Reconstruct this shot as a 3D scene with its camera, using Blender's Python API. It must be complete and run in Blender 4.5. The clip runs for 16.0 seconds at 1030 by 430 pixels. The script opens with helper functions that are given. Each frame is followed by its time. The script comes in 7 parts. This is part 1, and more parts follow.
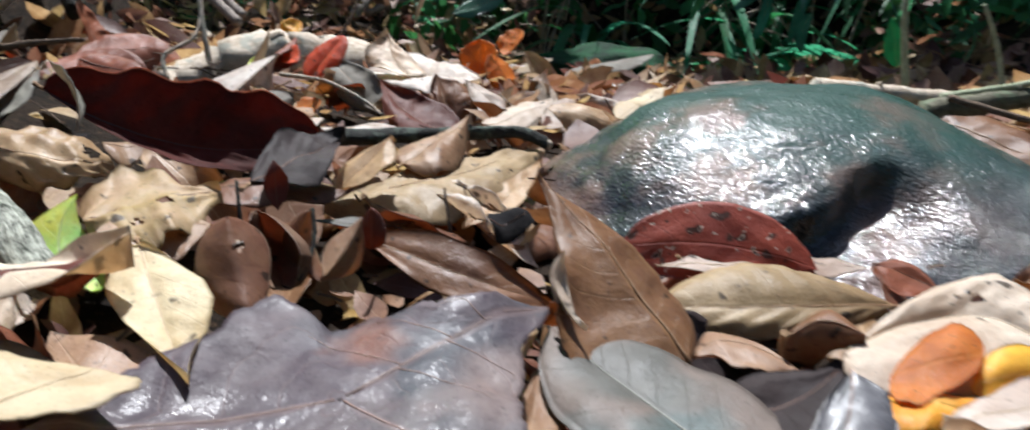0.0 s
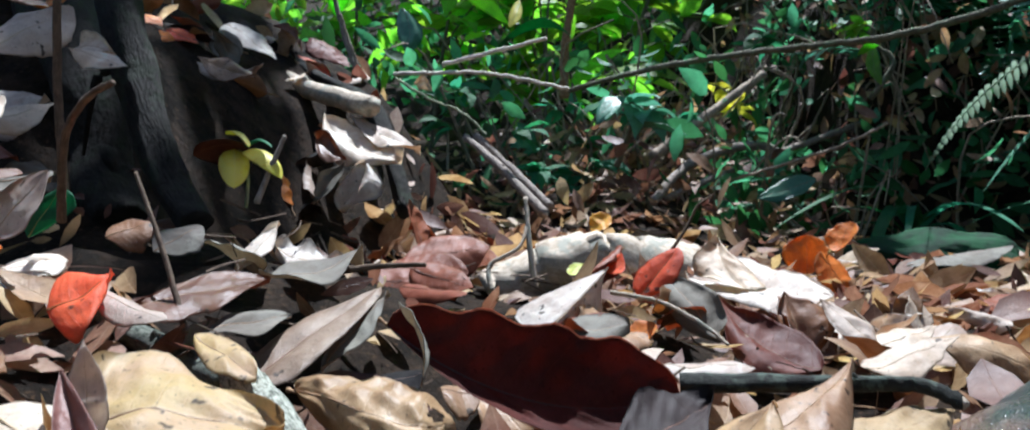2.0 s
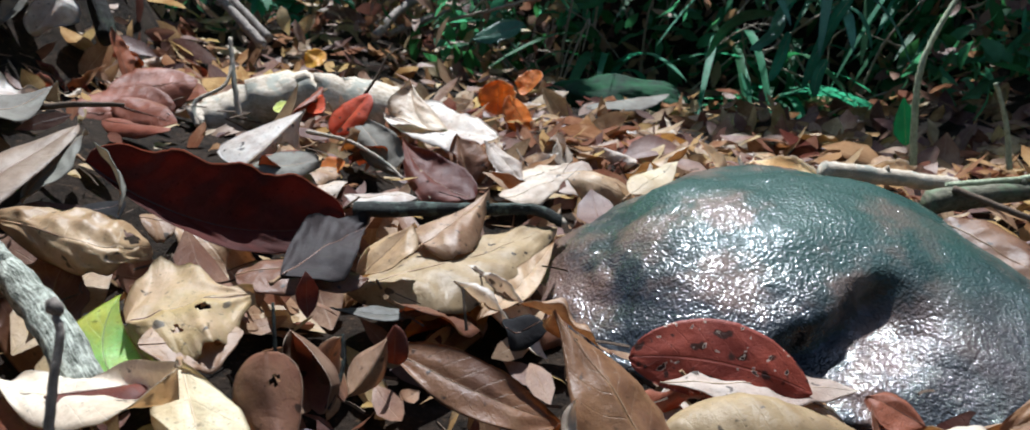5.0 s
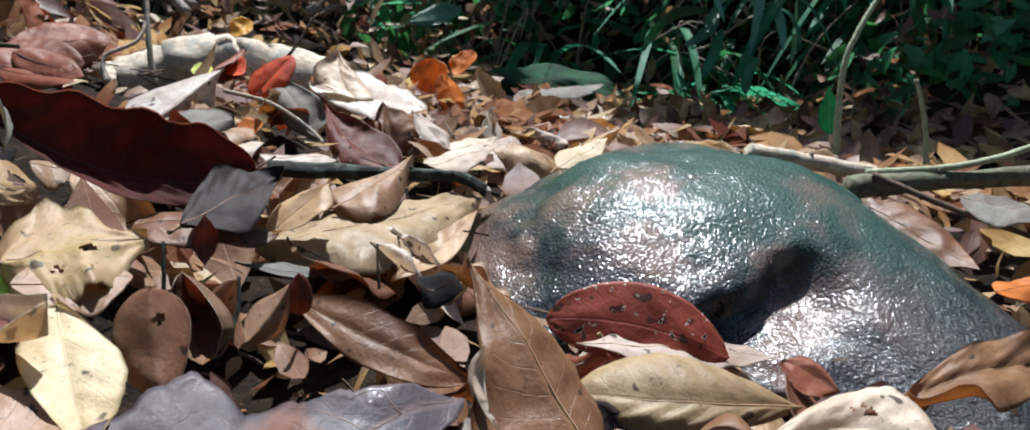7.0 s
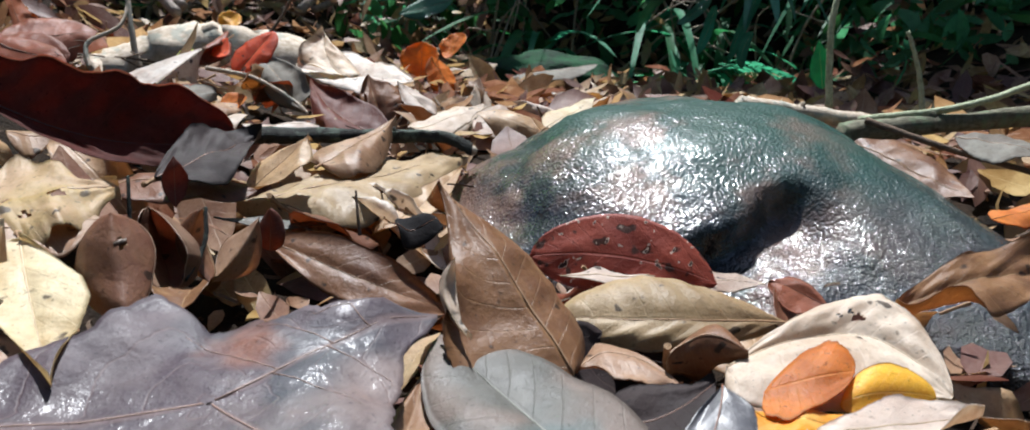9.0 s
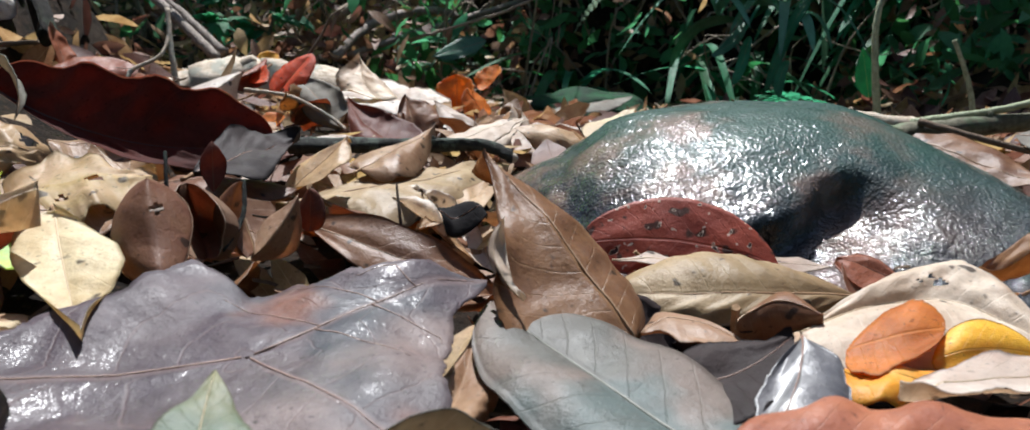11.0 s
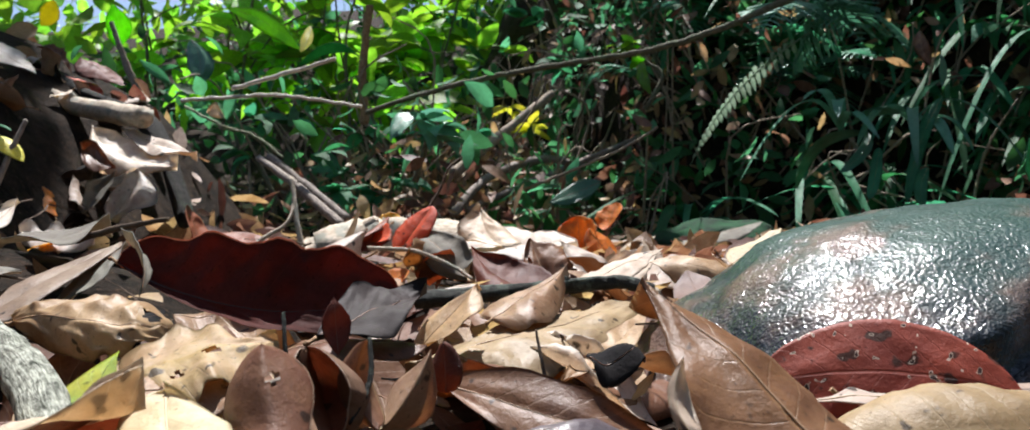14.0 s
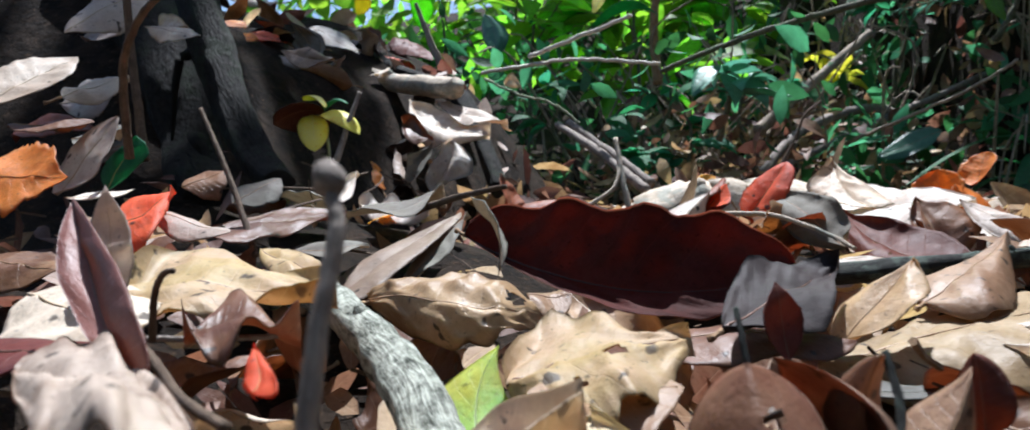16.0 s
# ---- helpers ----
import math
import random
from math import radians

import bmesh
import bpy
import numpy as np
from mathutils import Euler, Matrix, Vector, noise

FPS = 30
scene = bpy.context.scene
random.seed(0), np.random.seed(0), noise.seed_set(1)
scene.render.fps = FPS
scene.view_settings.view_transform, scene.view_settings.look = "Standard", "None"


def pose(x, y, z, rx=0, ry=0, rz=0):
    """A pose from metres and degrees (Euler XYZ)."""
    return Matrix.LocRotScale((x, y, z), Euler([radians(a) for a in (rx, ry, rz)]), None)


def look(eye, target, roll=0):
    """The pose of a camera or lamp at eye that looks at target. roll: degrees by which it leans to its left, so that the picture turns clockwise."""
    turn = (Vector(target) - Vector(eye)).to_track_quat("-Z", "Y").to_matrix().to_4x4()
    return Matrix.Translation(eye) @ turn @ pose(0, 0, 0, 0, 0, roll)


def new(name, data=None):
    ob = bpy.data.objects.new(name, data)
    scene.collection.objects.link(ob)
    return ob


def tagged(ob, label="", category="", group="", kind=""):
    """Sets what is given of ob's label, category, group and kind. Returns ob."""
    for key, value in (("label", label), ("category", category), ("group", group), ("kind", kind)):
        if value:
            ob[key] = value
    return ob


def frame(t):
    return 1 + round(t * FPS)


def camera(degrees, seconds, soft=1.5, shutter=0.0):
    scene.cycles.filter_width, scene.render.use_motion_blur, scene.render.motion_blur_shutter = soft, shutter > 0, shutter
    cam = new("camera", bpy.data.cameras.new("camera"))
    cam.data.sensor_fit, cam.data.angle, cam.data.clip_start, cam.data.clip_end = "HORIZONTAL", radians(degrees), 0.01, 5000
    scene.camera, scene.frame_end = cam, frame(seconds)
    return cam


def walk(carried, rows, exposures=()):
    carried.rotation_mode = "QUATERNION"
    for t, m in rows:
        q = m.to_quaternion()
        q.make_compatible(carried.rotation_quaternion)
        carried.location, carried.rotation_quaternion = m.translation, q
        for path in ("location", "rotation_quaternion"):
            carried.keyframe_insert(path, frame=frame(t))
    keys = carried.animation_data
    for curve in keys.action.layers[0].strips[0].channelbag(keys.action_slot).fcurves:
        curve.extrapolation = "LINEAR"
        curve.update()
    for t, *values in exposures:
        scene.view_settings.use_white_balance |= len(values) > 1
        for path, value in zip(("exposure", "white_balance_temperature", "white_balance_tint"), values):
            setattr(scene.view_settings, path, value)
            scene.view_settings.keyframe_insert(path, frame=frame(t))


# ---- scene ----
cam = camera(65.0, 16.0, soft=1.6, shutter=0.4)
# seconds, place in metres, then yaw, pitch and roll in degrees
ROWS = [
    (0.0, 0.0084, 0.0114, 0.1444, 0.49, -11.69, 2.58),
    (0.5, -0.0059, 0.0362, 0.1513, 6.93, -9.51, 2.64),
    (1.0, -0.0223, 0.0527, 0.1612, 12.25, -6.75, 2.43),
    (1.5, -0.0385, 0.0670, 0.1655, 17.34, -3.97, 1.44),
    (2.0, -0.0473, 0.0770, 0.1724, 20.05, -0.75, 2.14),
    (2.5, -0.0504, 0.0797, 0.1852, 19.81, 0.43, 2.57),
    (3.0, -0.0466, 0.0730, 0.1839, 17.83, -2.68, 3.14),
    (3.5, -0.0406, 0.0624, 0.1801, 14.28, -5.99, 3.67),
    (4.0, -0.0267, 0.0393, 0.1852, 6.76, -10.85, 6.04),
    (4.5, -0.0051, 0.0029, 0.1936, 2.82, -11.86, 5.51),
    (7.0, 0.0097, 0.0118, 0.1741, -3.73, -11.37, 8.34),
    (7.5, 0.0273, 0.0226, 0.1636, -3.01, -10.59, 7.34),
    (8.0, 0.0263, 0.0103, 0.1648, -3.70, -11.71, 5.99),
    (10.5, 0.0246, 0.0142, 0.1146, -1.26, -8.56, 3.52),
    (11.0, 0.0234, 0.0194, 0.1179, -0.23, -7.60, 3.31),
    (11.5, 0.0241, 0.0280, 0.1163, 2.42, -6.71, 2.71),
    (12.0, 0.0221, 0.0529, 0.1113, 8.36, 0.36, -0.73),
    (12.5, 0.0169, 0.0566, 0.1090, 8.35, 2.92, -2.37),
    (13.0, 0.0115, 0.0593, 0.1093, 8.69, 3.24, -2.79),
    (13.5, 0.0099, 0.0593, 0.1091, 8.63, 3.33, -3.03),
    (14.0, 0.0115, 0.0571, 0.1121, 8.23, 2.70, -2.18),
    (14.5, 0.0020, 0.0678, 0.1155, 11.79, 1.32, -1.68),
    (15.0, -0.0210, 0.0894, 0.1161, 19.00, 1.04, -2.31),
    (15.5, -0.0381, 0.1046, 0.1150, 24.64, 0.95, -2.79),
    (16.0, -0.0490, 0.1125, 0.1150, 27.74, 1.19, -3.19),
]
# the camera opens up a little where it looks into the shade
STOPS = [(0, 0.88, 6170, 10), (0.5, 0.86, 6070, 9), (1.0, 0.90, 5780, 7), (1.5, 0.99, 5780, 7), (2.0, 1.12, 5750, 8), (2.5, 1.48, 5850, 8), (3.5, 1.26, 5950, 8), (4.5, 0.94, 5850, 7), (7, 0.93, 6120, 9), (8, 0.93, 6120, 9), (10.5, 0.84, 6250, 10), (11.5, 0.86, 6350, 10),
         (12.5, 1.08, 6550, 12), (14, 1.08, 6500, 12), (16, 1.10, 5900, 10)]
cam.data.dof.use_dof, cam.data.dof.focus_distance, cam.data.dof.aperture_fstop = True, 0.34, 32.0
walk(cam, [(t, pose(x, y, z, 90 + pitch, 0, yaw) @ pose(0, 0, 0, 0, 0, roll)) for t, x, y, z, yaw, pitch, roll in ROWS], STOPS)

# ---- light ----
SUN = Vector((-0.10, 0.37, 0.92)).normalized()
world = bpy.data.worlds.new("sky")
scene.world = world
world.use_nodes = True
wn, wl = world.node_tree.nodes, world.node_tree.links
sky = wn.new("ShaderNodeTexSky")
sky.sky_type, sky.sun_disc = "NISHITA", False
sky.sun_elevation = math.asin(SUN.z)
sky.sun_rotation = math.atan2(SUN.x, SUN.y)
wl.new(sky.outputs[0], wn["Background"].inputs[0])
wn["Background"].inputs[1].default_value = 0.072
sun = new("sun", bpy.data.lights.new("sun", "SUN"))
sun.data.energy, sun.data.angle, sun.data.color = 5.0, radians(0.6), (1.0, 0.998, 0.99)
sun.matrix_world = look((SUN * 8)[:], (0, 0, 0))


# ---- materials ----
class Nodes:
    """A short hand for building a node material."""

    def __init__(self, name):
        self.mat = bpy.data.materials.new(name)
        self.mat.use_nodes = True
        self.n, self.l = self.mat.node_tree.nodes, self.mat.node_tree.links
        self.out, self.bsdf = self.n["Material Output"], self.n["Principled BSDF"]

    def put(self, socket, value):
        if isinstance(value, bpy.types.NodeSocket):
            self.l.new(value, socket)
        elif value is not None:
            socket.default_value = value

    def add(self, kind, *ins, operation="", smooth=False, colour=False):
        node = self.n.new("ShaderNode" + kind)
        if operation:
            node.operation = operation
        if smooth:
            node.interpolation_type = "SMOOTHSTEP"
        if colour:
            node.data_type = "RGBA"
        for socket, value in zip(node.inputs, ins):
            self.put(socket, value)
        return node

    def math(self, op, a, b=None, c=None):
        return self.add("Math", a, b, c, operation=op).outputs[0]

    def noise(self, vec, scale, detail=4.0, rough=0.55):
        node = self.add("TexNoise")
        self.put(node.inputs["Vector"], vec)
        self.put(node.inputs["Scale"], scale)
        self.put(node.inputs["Detail"], detail)
        self.put(node.inputs["Roughness"], rough)
        return node.outputs[0]

    def ramp(self, fac, lo, hi):
        node = self.add("MapRange", smooth=True)
        for k, v in zip(("Value", "From Min", "From Max"), (fac, lo, hi)):
            self.put(node.inputs[k], v)
        return node.outputs[0]

    def mix(self, fac, a, b):
        node = self.add("Mix", colour=True)
        self.put(node.inputs[0], fac)
        self.put(node.inputs[6], a if isinstance(a, bpy.types.NodeSocket) else (*a, 1))
        self.put(node.inputs[7], b if isinstance(b, bpy.types.NodeSocket) else (*b, 1))
        return node.outputs[2]

    def bump(self, height, strength, distance):
        node = self.add("Bump")
        node.inputs["Strength"].default_value, node.inputs["Distance"].default_value = strength, distance
        self.put(node.inputs["Height"], height)
        return node.outputs[0]


def leaf_material(name, main, blotch, vein, rough=0.45, spots=0.0, glow=0.34, veins=9.0, vary=0.25, wet=0.0, island=False, gloss=0.42, film=0.22, rim=None, ribbing=0.4, patches=(), dew=0.0):
    """A leaf blade: blotched ground colour, midrib and slanting side veins, freckles of decay, some light coming through."""
    m = Nodes(name)
    uv = m.add("UVMap").outputs[0]
    xyz = m.add("SeparateXYZ", uv)
    rnd = m.add("NewGeometry").outputs["Random Per Island"] if island else m.add("ObjectInfo").outputs["Random"]
    place = m.add("VectorMath", m.add("TexCoord").outputs["Object"], operation="ADD")
    m.put(place.inputs[1], m.math("MULTIPLY", rnd, 7.3))
    vec = place.outputs[0]
    wob = m.noise(vec, 60.0, 3.0)
    a = m.math("ABSOLUTE", m.math("MULTIPLY_ADD", xyz.outputs[0], 2.0, -1.0))
    slant = m.math("MULTIPLY_ADD", a, -1.6, m.math("MULTIPLY_ADD", xyz.outputs[1], veins, m.math("MULTIPLY", wob, 0.35)))
    saw = m.math("ABSOLUTE", m.math("SUBTRACT", m.math("FRACT", slant), 0.5))
    side = m.ramp(saw, 0.035, 0.0)
    mid = m.ramp(a, 0.045, 0.01)
    lines = m.math("MAXIMUM", mid, m.math("MULTIPLY", side, 0.6))
    big = m.ramp(m.noise(vec, 28.0, 5.0, 0.6), 0.40, 0.66)
    fine = m.noise(vec, 420.0, 3.0, 0.7)
    col = m.mix(big, main, blotch)
    stain = m.ramp(m.noise(vec, 11.0, 4.0, 0.6), 0.50, 0.72)
    col = m.mix(m.math("MULTIPLY", stain, 0.55), col, tuple(c * f for c, f in zip(blotch, (0.62, 0.52, 0.48))))
    for tone, scale, low, high in patches:
        col = m.mix(m.ramp(m.noise(vec, scale, 3.0, 0.5), low, high), col, tone)
    grain = m.ramp(m.noise(vec, 135.0, 6.0, 0.75), 0.44, 0.62)
    col = m.mix(m.math("MULTIPLY", grain, 0.25), col, tuple(c * f for c, f in zip(blotch, (0.80, 0.70, 0.62))))
    flecks = m.ramp(m.noise(vec, 620.0, 2.0, 0.5), 0.66, 0.72)
    col = m.mix(m.math("MULTIPLY", flecks, 0.6), col, tuple(c * 0.3 for c in blotch))
    pale = m.ramp(m.noise(vec, 46.0, 3.0, 0.5), 0.60, 0.74)
    col = m.mix(m.math("MULTIPLY", pale, 0.35), col, vein)
    edge = m.ramp(m.math("ADD", a, m.math("MULTIPLY", wob, 0.25)), 0.95, 1.2)
    dark = tuple(c * 0.45 for c in blotch)
    col = m.mix(m.math("MULTIPLY", edge, 0.6), col, dark)
    col = m.mix(m.math("MULTIPLY", lines, ribbing), col, vein)
    col = m.mix(m.math("MULTIPLY", m.ramp(fine, 0.45, 0.75), 0.18), col, dark)
    if spots:
        hit = m.ramp(m.noise(vec, 150.0, 2.0, 0.4), 0.70 - 0.1 * spots, 0.76 - 0.1 * spots)
        col = m.mix(m.math("MULTIPLY", hit, 0.85), col, (0.03, 0.018, 0.012))
    if spots >= 1.0:
        ring = m.noise(vec, 300.0, 1.0, 0.3)
        col = m.mix(m.ramp(ring, 0.69, 0.71), col, (0.58, 0.44, 0.34))
        col = m.mix(m.ramp(ring, 0.72, 0.735), col, (0.05, 0.025, 0.02))
    if rim:
        col = m.mix(m.math("MULTIPLY", m.ramp(a, 0.965, 0.985), 0.8), col, rim)
    hue = m.add("HueSaturation")
    m.put(hue.inputs["Hue"], m.math("MULTIPLY_ADD", rnd, 0.03 * vary * 4, 0.5 - 0.015 * vary * 4))
    m.put(hue.inputs["Value"], m.math("MULTIPLY_ADD", rnd, 2 * vary, 1.0 - vary))
    hue.inputs["Saturation"].default_value = 1.02 if main[1] < main[0] < 5.5 * main[2] else 1.0
    m.put(hue.inputs["Color"], col)
    col = hue.outputs["Color"]
    m.put(m.bsdf.inputs["Base Color"], col)
    m.put(m.bsdf.inputs["Roughness"], m.math("MULTIPLY_ADD", m.noise(vec, 90.0), 0.35, rough - 0.13))
    m.bsdf.inputs["Specular IOR Level"].default_value = gloss
    if wet:
        m.bsdf.inputs["Coat Weight"].default_value, m.bsdf.inputs["Coat Roughness"].default_value = wet, film
    height = m.math("ADD", m.math("MULTIPLY", lines, -0.25 * min(2.5 * ribbing, 1.0)), m.math("MULTIPLY", m.noise(vec, 170.0, 6.0, 0.7), 1.0))
    normal = m.bump(height, 0.55, 0.0012)
    m.put(m.bsdf.inputs["Normal"], normal)
    if dew:  # a wrinkled skin of water that breaks the sun into small glints
        skin = m.math("ADD", m.noise(vec, 330.0, 3.0, 0.6), m.math("MULTIPLY", m.noise(vec, 70.0, 2.0), 2.2))
        m.put(m.bsdf.inputs["Coat Normal"], m.bump(skin, dew, 0.0012))
        m.put(m.bsdf.inputs["Coat Weight"], m.math("MULTIPLY", m.ramp(m.noise(vec, 24.0, 2.0), 0.42, 0.68), wet * 0.4))
    warm = m.add("HueSaturation")
    warm.inputs["Saturation"].default_value, warm.inputs["Value"].default_value = 1.08, 1.6
    m.put(warm.inputs["Color"], col)
    thru = m.add("BsdfTranslucent", warm.outputs[0], normal)
    m.put(m.out.inputs["Surface"], m.add("MixShader", glow, m.bsdf.outputs[0], thru.outputs[0]).outputs[0])
    return m.mat


LEAF = {
    "tan": leaf_material("leaf_tan", (0.46, 0.308, 0.19), (0.30, 0.175, 0.10), (0.56, 0.43, 0.30), 0.40, spots=0.35, glow=0.36, gloss=0.42),
    "pale": leaf_material("leaf_pale", (0.60, 0.51, 0.42), (0.45, 0.345, 0.26), (0.70, 0.62, 0.52), 0.5, spots=0.3, glow=0.34),
    "white": leaf_material("leaf_white", (0.80, 0.76, 0.70), (0.57, 0.48, 0.41), (0.60, 0.5, 0.41), 0.5, spots=0.25, glow=0.45),
    "brown": leaf_material("leaf_brown", (0.26, 0.130, 0.068), (0.155, 0.07, 0.04), (0.42, 0.26, 0.145), 0.38, spots=0.3, glow=0.42, gloss=0.42),
    "redbrown": leaf_material("leaf_redbrown", (0.25, 0.083, 0.05), (0.135, 0.042, 0.03), (0.33, 0.15, 0.09), 0.5, gloss=0.26, glow=0.48),
    # darkred: its pale rim is the sun catching the edge, painted into the colour
    "darkred": leaf_material("leaf_darkred", (0.125, 0.030, 0.021), (0.072, 0.017, 0.012), (0.16, 0.04, 0.025), 0.65, glow=0.55, vary=0.05, gloss=0.2, rim=(0.5, 0.27, 0.2)),
    "red": leaf_material("leaf_red", (0.40, 0.085, 0.05), (0.27, 0.052, 0.034), (0.36, 0.11, 0.08), 0.5, spots=1.0, vary=0.05, gloss=0.25, glow=0.34),
    "scarlet": leaf_material("leaf_scarlet", (0.76, 0.16, 0.06), (0.58, 0.10, 0.04), (0.6, 0.2, 0.1), 0.5, spots=0.4, glow=0.5, vary=0.05),
    "orange": leaf_material("leaf_orange", (0.74, 0.31, 0.05), (0.46, 0.14, 0.025), (0.7, 0.33, 0.1), 0.5, glow=0.5, vary=0.08),
    "yellow": leaf_material("leaf_yellow", (0.78, 0.50, 0.06), (0.70, 0.32, 0.03), (0.8, 0.6, 0.2), 0.45, glow=0.35, vary=0.05),
    "cream": leaf_material("leaf_cream", (0.62, 0.53, 0.36), (0.50, 0.38, 0.22), (0.70, 0.62, 0.45), 0.5, spots=0.25, vary=0.08),
    "purple": leaf_material("leaf_purple", (0.130, 0.098, 0.104), (0.045, 0.026, 0.042), (0.26, 0.17, 0.15), 0.50, gloss=0.35, glow=0.26, ribbing=0.35, veins=5.0, vary=0.06, wet=0.8, film=0.2, dew=0.45,
                            patches=(((0.055, 0.056, 0.068), 17.0, 0.48, 0.60), ((0.23, 0.175, 0.16), 13.0, 0.52, 0.66), ((0.20, 0.085, 0.055), 21.0, 0.58, 0.70))),
    "grey": leaf_material("leaf_grey", (0.20, 0.19, 0.16), (0.135, 0.118, 0.10), (0.29, 0.25, 0.21), 0.65, gloss=0.16, glow=0.15, vary=0.1),
    "greengrey": leaf_material("leaf_greengrey", (0.088, 0.085, 0.074), (0.066, 0.062, 0.053), (0.135, 0.13, 0.11), 0.5, gloss=0.35, glow=0.12, vary=0.05, patches=(((0.150, 0.115, 0.095), 15.0, 0.48, 0.62), ((0.072, 0.094, 0.088), 22.0, 0.54, 0.66))),
    "olive": leaf_material("leaf_olive", (0.43, 0.315, 0.18), (0.30, 0.21, 0.11), (0.46, 0.37, 0.24), 0.45, spots=0.35, vary=0.08),
    "plum": leaf_material("leaf_plum", (0.27, 0.115, 0.088), (0.17, 0.07, 0.055), (0.32, 0.17, 0.13), 0.4, gloss=0.4, glow=0.3, vary=0.04),
    "silver": leaf_material("leaf_silver", (0.15, 0.145, 0.15), (0.05, 0.05, 0.058), (0.26, 0.25, 0.24), 0.32, wet=0.25, film=0.3, gloss=0.4, glow=0.1, vary=0.04),
    "parched": leaf_material("leaf_parched", (0.50, 0.36, 0.23), (0.50, 0.37, 0.17), (0.62, 0.49, 0.34), 0.5, spots=0.4, glow=0.4, vary=0.05),
    "mottled": leaf_material("leaf_mottled", (0.50, 0.41, 0.33), (0.20, 0.12, 0.075), (0.62, 0.52, 0.42), 0.5, spots=0.5, glow=0.3, vary=0.05),
    "scroll": leaf_material("leaf_scroll", (0.25, 0.125, 0.072), (0.17, 0.075, 0.05), (0.30, 0.17, 0.10), 0.42, spots=0.3, glow=0.3, gloss=0.4, vary=0.12, ribbing=0.0, patches=(((0.30, 0.10, 0.06), 24.0, 0.52, 0.66),), rim=(0.5, 0.36, 0.26)),
    "bud": leaf_material("leaf_bud", (0.84, 0.80, 0.36), (0.74, 0.70, 0.14), (0.8, 0.8, 0.5), 0.4, glow=0.55, vary=0.04),
    "wetrust": leaf_material("leaf_wetrust", (0.40, 0.15, 0.08), (0.28, 0.095, 0.055), (0.45, 0.2, 0.11), 0.40, wet=0.5, film=0.24, gloss=0.4, glow=0.2, vary=0.04),
    "dusky": leaf_material("leaf_dusky", (0.31, 0.225, 0.165), (0.20, 0.135, 0.095), (0.42, 0.32, 0.24), 0.5, spots=0.3, glow=0.3, vary=0.05),
    "torn": leaf_material("leaf_torn", (0.10, 0.135, 0.10), (0.21, 0.20, 0.085), (0.32, 0.34, 0.22), 0.5, glow=0.2, vary=0.05),
    "rust": leaf_material("leaf_rust", (0.32, 0.105, 0.055), (0.21, 0.07, 0.038), (0.38, 0.16, 0.09), 0.45, gloss=0.25, glow=0.36, vary=0.1),
    "slate": leaf_material("leaf_slate", (0.036, 0.025, 0.024), (0.021, 0.015, 0.015), (0.065, 0.047, 0.042), 0.65, gloss=0.18, glow=0.08, vary=0.1),
    "black": leaf_material("leaf_black", (0.022, 0.02, 0.02), (0.012, 0.011, 0.012), (0.04, 0.035, 0.03), 0.8, glow=0.02, vary=0.1, gloss=0.08),
    "lime": leaf_material("leaf_lime", (0.46, 0.72, 0.30), (0.74, 0.74, 0.20), (0.8, 0.86, 0.68), 0.4, glow=0.6, vary=0.05),
    "litter": leaf_material("leaf_litter", (0.32, 0.195, 0.12), (0.19, 0.095, 0.055), (0.46, 0.33, 0.22), 0.5, vary=0.6, island=True),
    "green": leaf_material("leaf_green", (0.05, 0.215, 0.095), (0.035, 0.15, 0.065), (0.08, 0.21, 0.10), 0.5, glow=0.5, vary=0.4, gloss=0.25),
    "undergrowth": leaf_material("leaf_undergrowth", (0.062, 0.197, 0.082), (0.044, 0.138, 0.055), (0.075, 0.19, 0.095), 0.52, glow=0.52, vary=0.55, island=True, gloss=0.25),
    # sunlit and thicket: brighter greens, with the sunshine put into the leaf colour
    "sunlit": leaf_material("leaf_sunlit", (0.22, 0.44, 0.05), (0.14, 0.32, 0.04), (0.3, 0.5, 0.12), 0.4, glow=0.6, vary=0.4),
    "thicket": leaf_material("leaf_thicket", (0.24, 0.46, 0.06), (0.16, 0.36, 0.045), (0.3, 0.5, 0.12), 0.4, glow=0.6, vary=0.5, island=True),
    "sprig": leaf_material("leaf_sprig", (0.60, 0.58, 0.08), (0.44, 0.46, 0.06), (0.5, 0.55, 0.15), 0.4, glow=0.45, vary=0.2),
    "palefern": leaf_material("leaf_palefern", (0.26, 0.34, 0.25), (0.18, 0.27, 0.19), (0.32, 0.38, 0.28), 0.5, glow=0.4, vary=0.1),
    "bluegreen": leaf_material("leaf_bluegreen", (0.11, 0.29, 0.19), (0.07, 0.21, 0.13), (0.22, 0.4, 0.28), 0.32, glow=0.3, vary=0.2),
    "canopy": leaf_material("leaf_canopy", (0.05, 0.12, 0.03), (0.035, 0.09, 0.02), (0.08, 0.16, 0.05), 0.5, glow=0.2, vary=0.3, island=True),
}


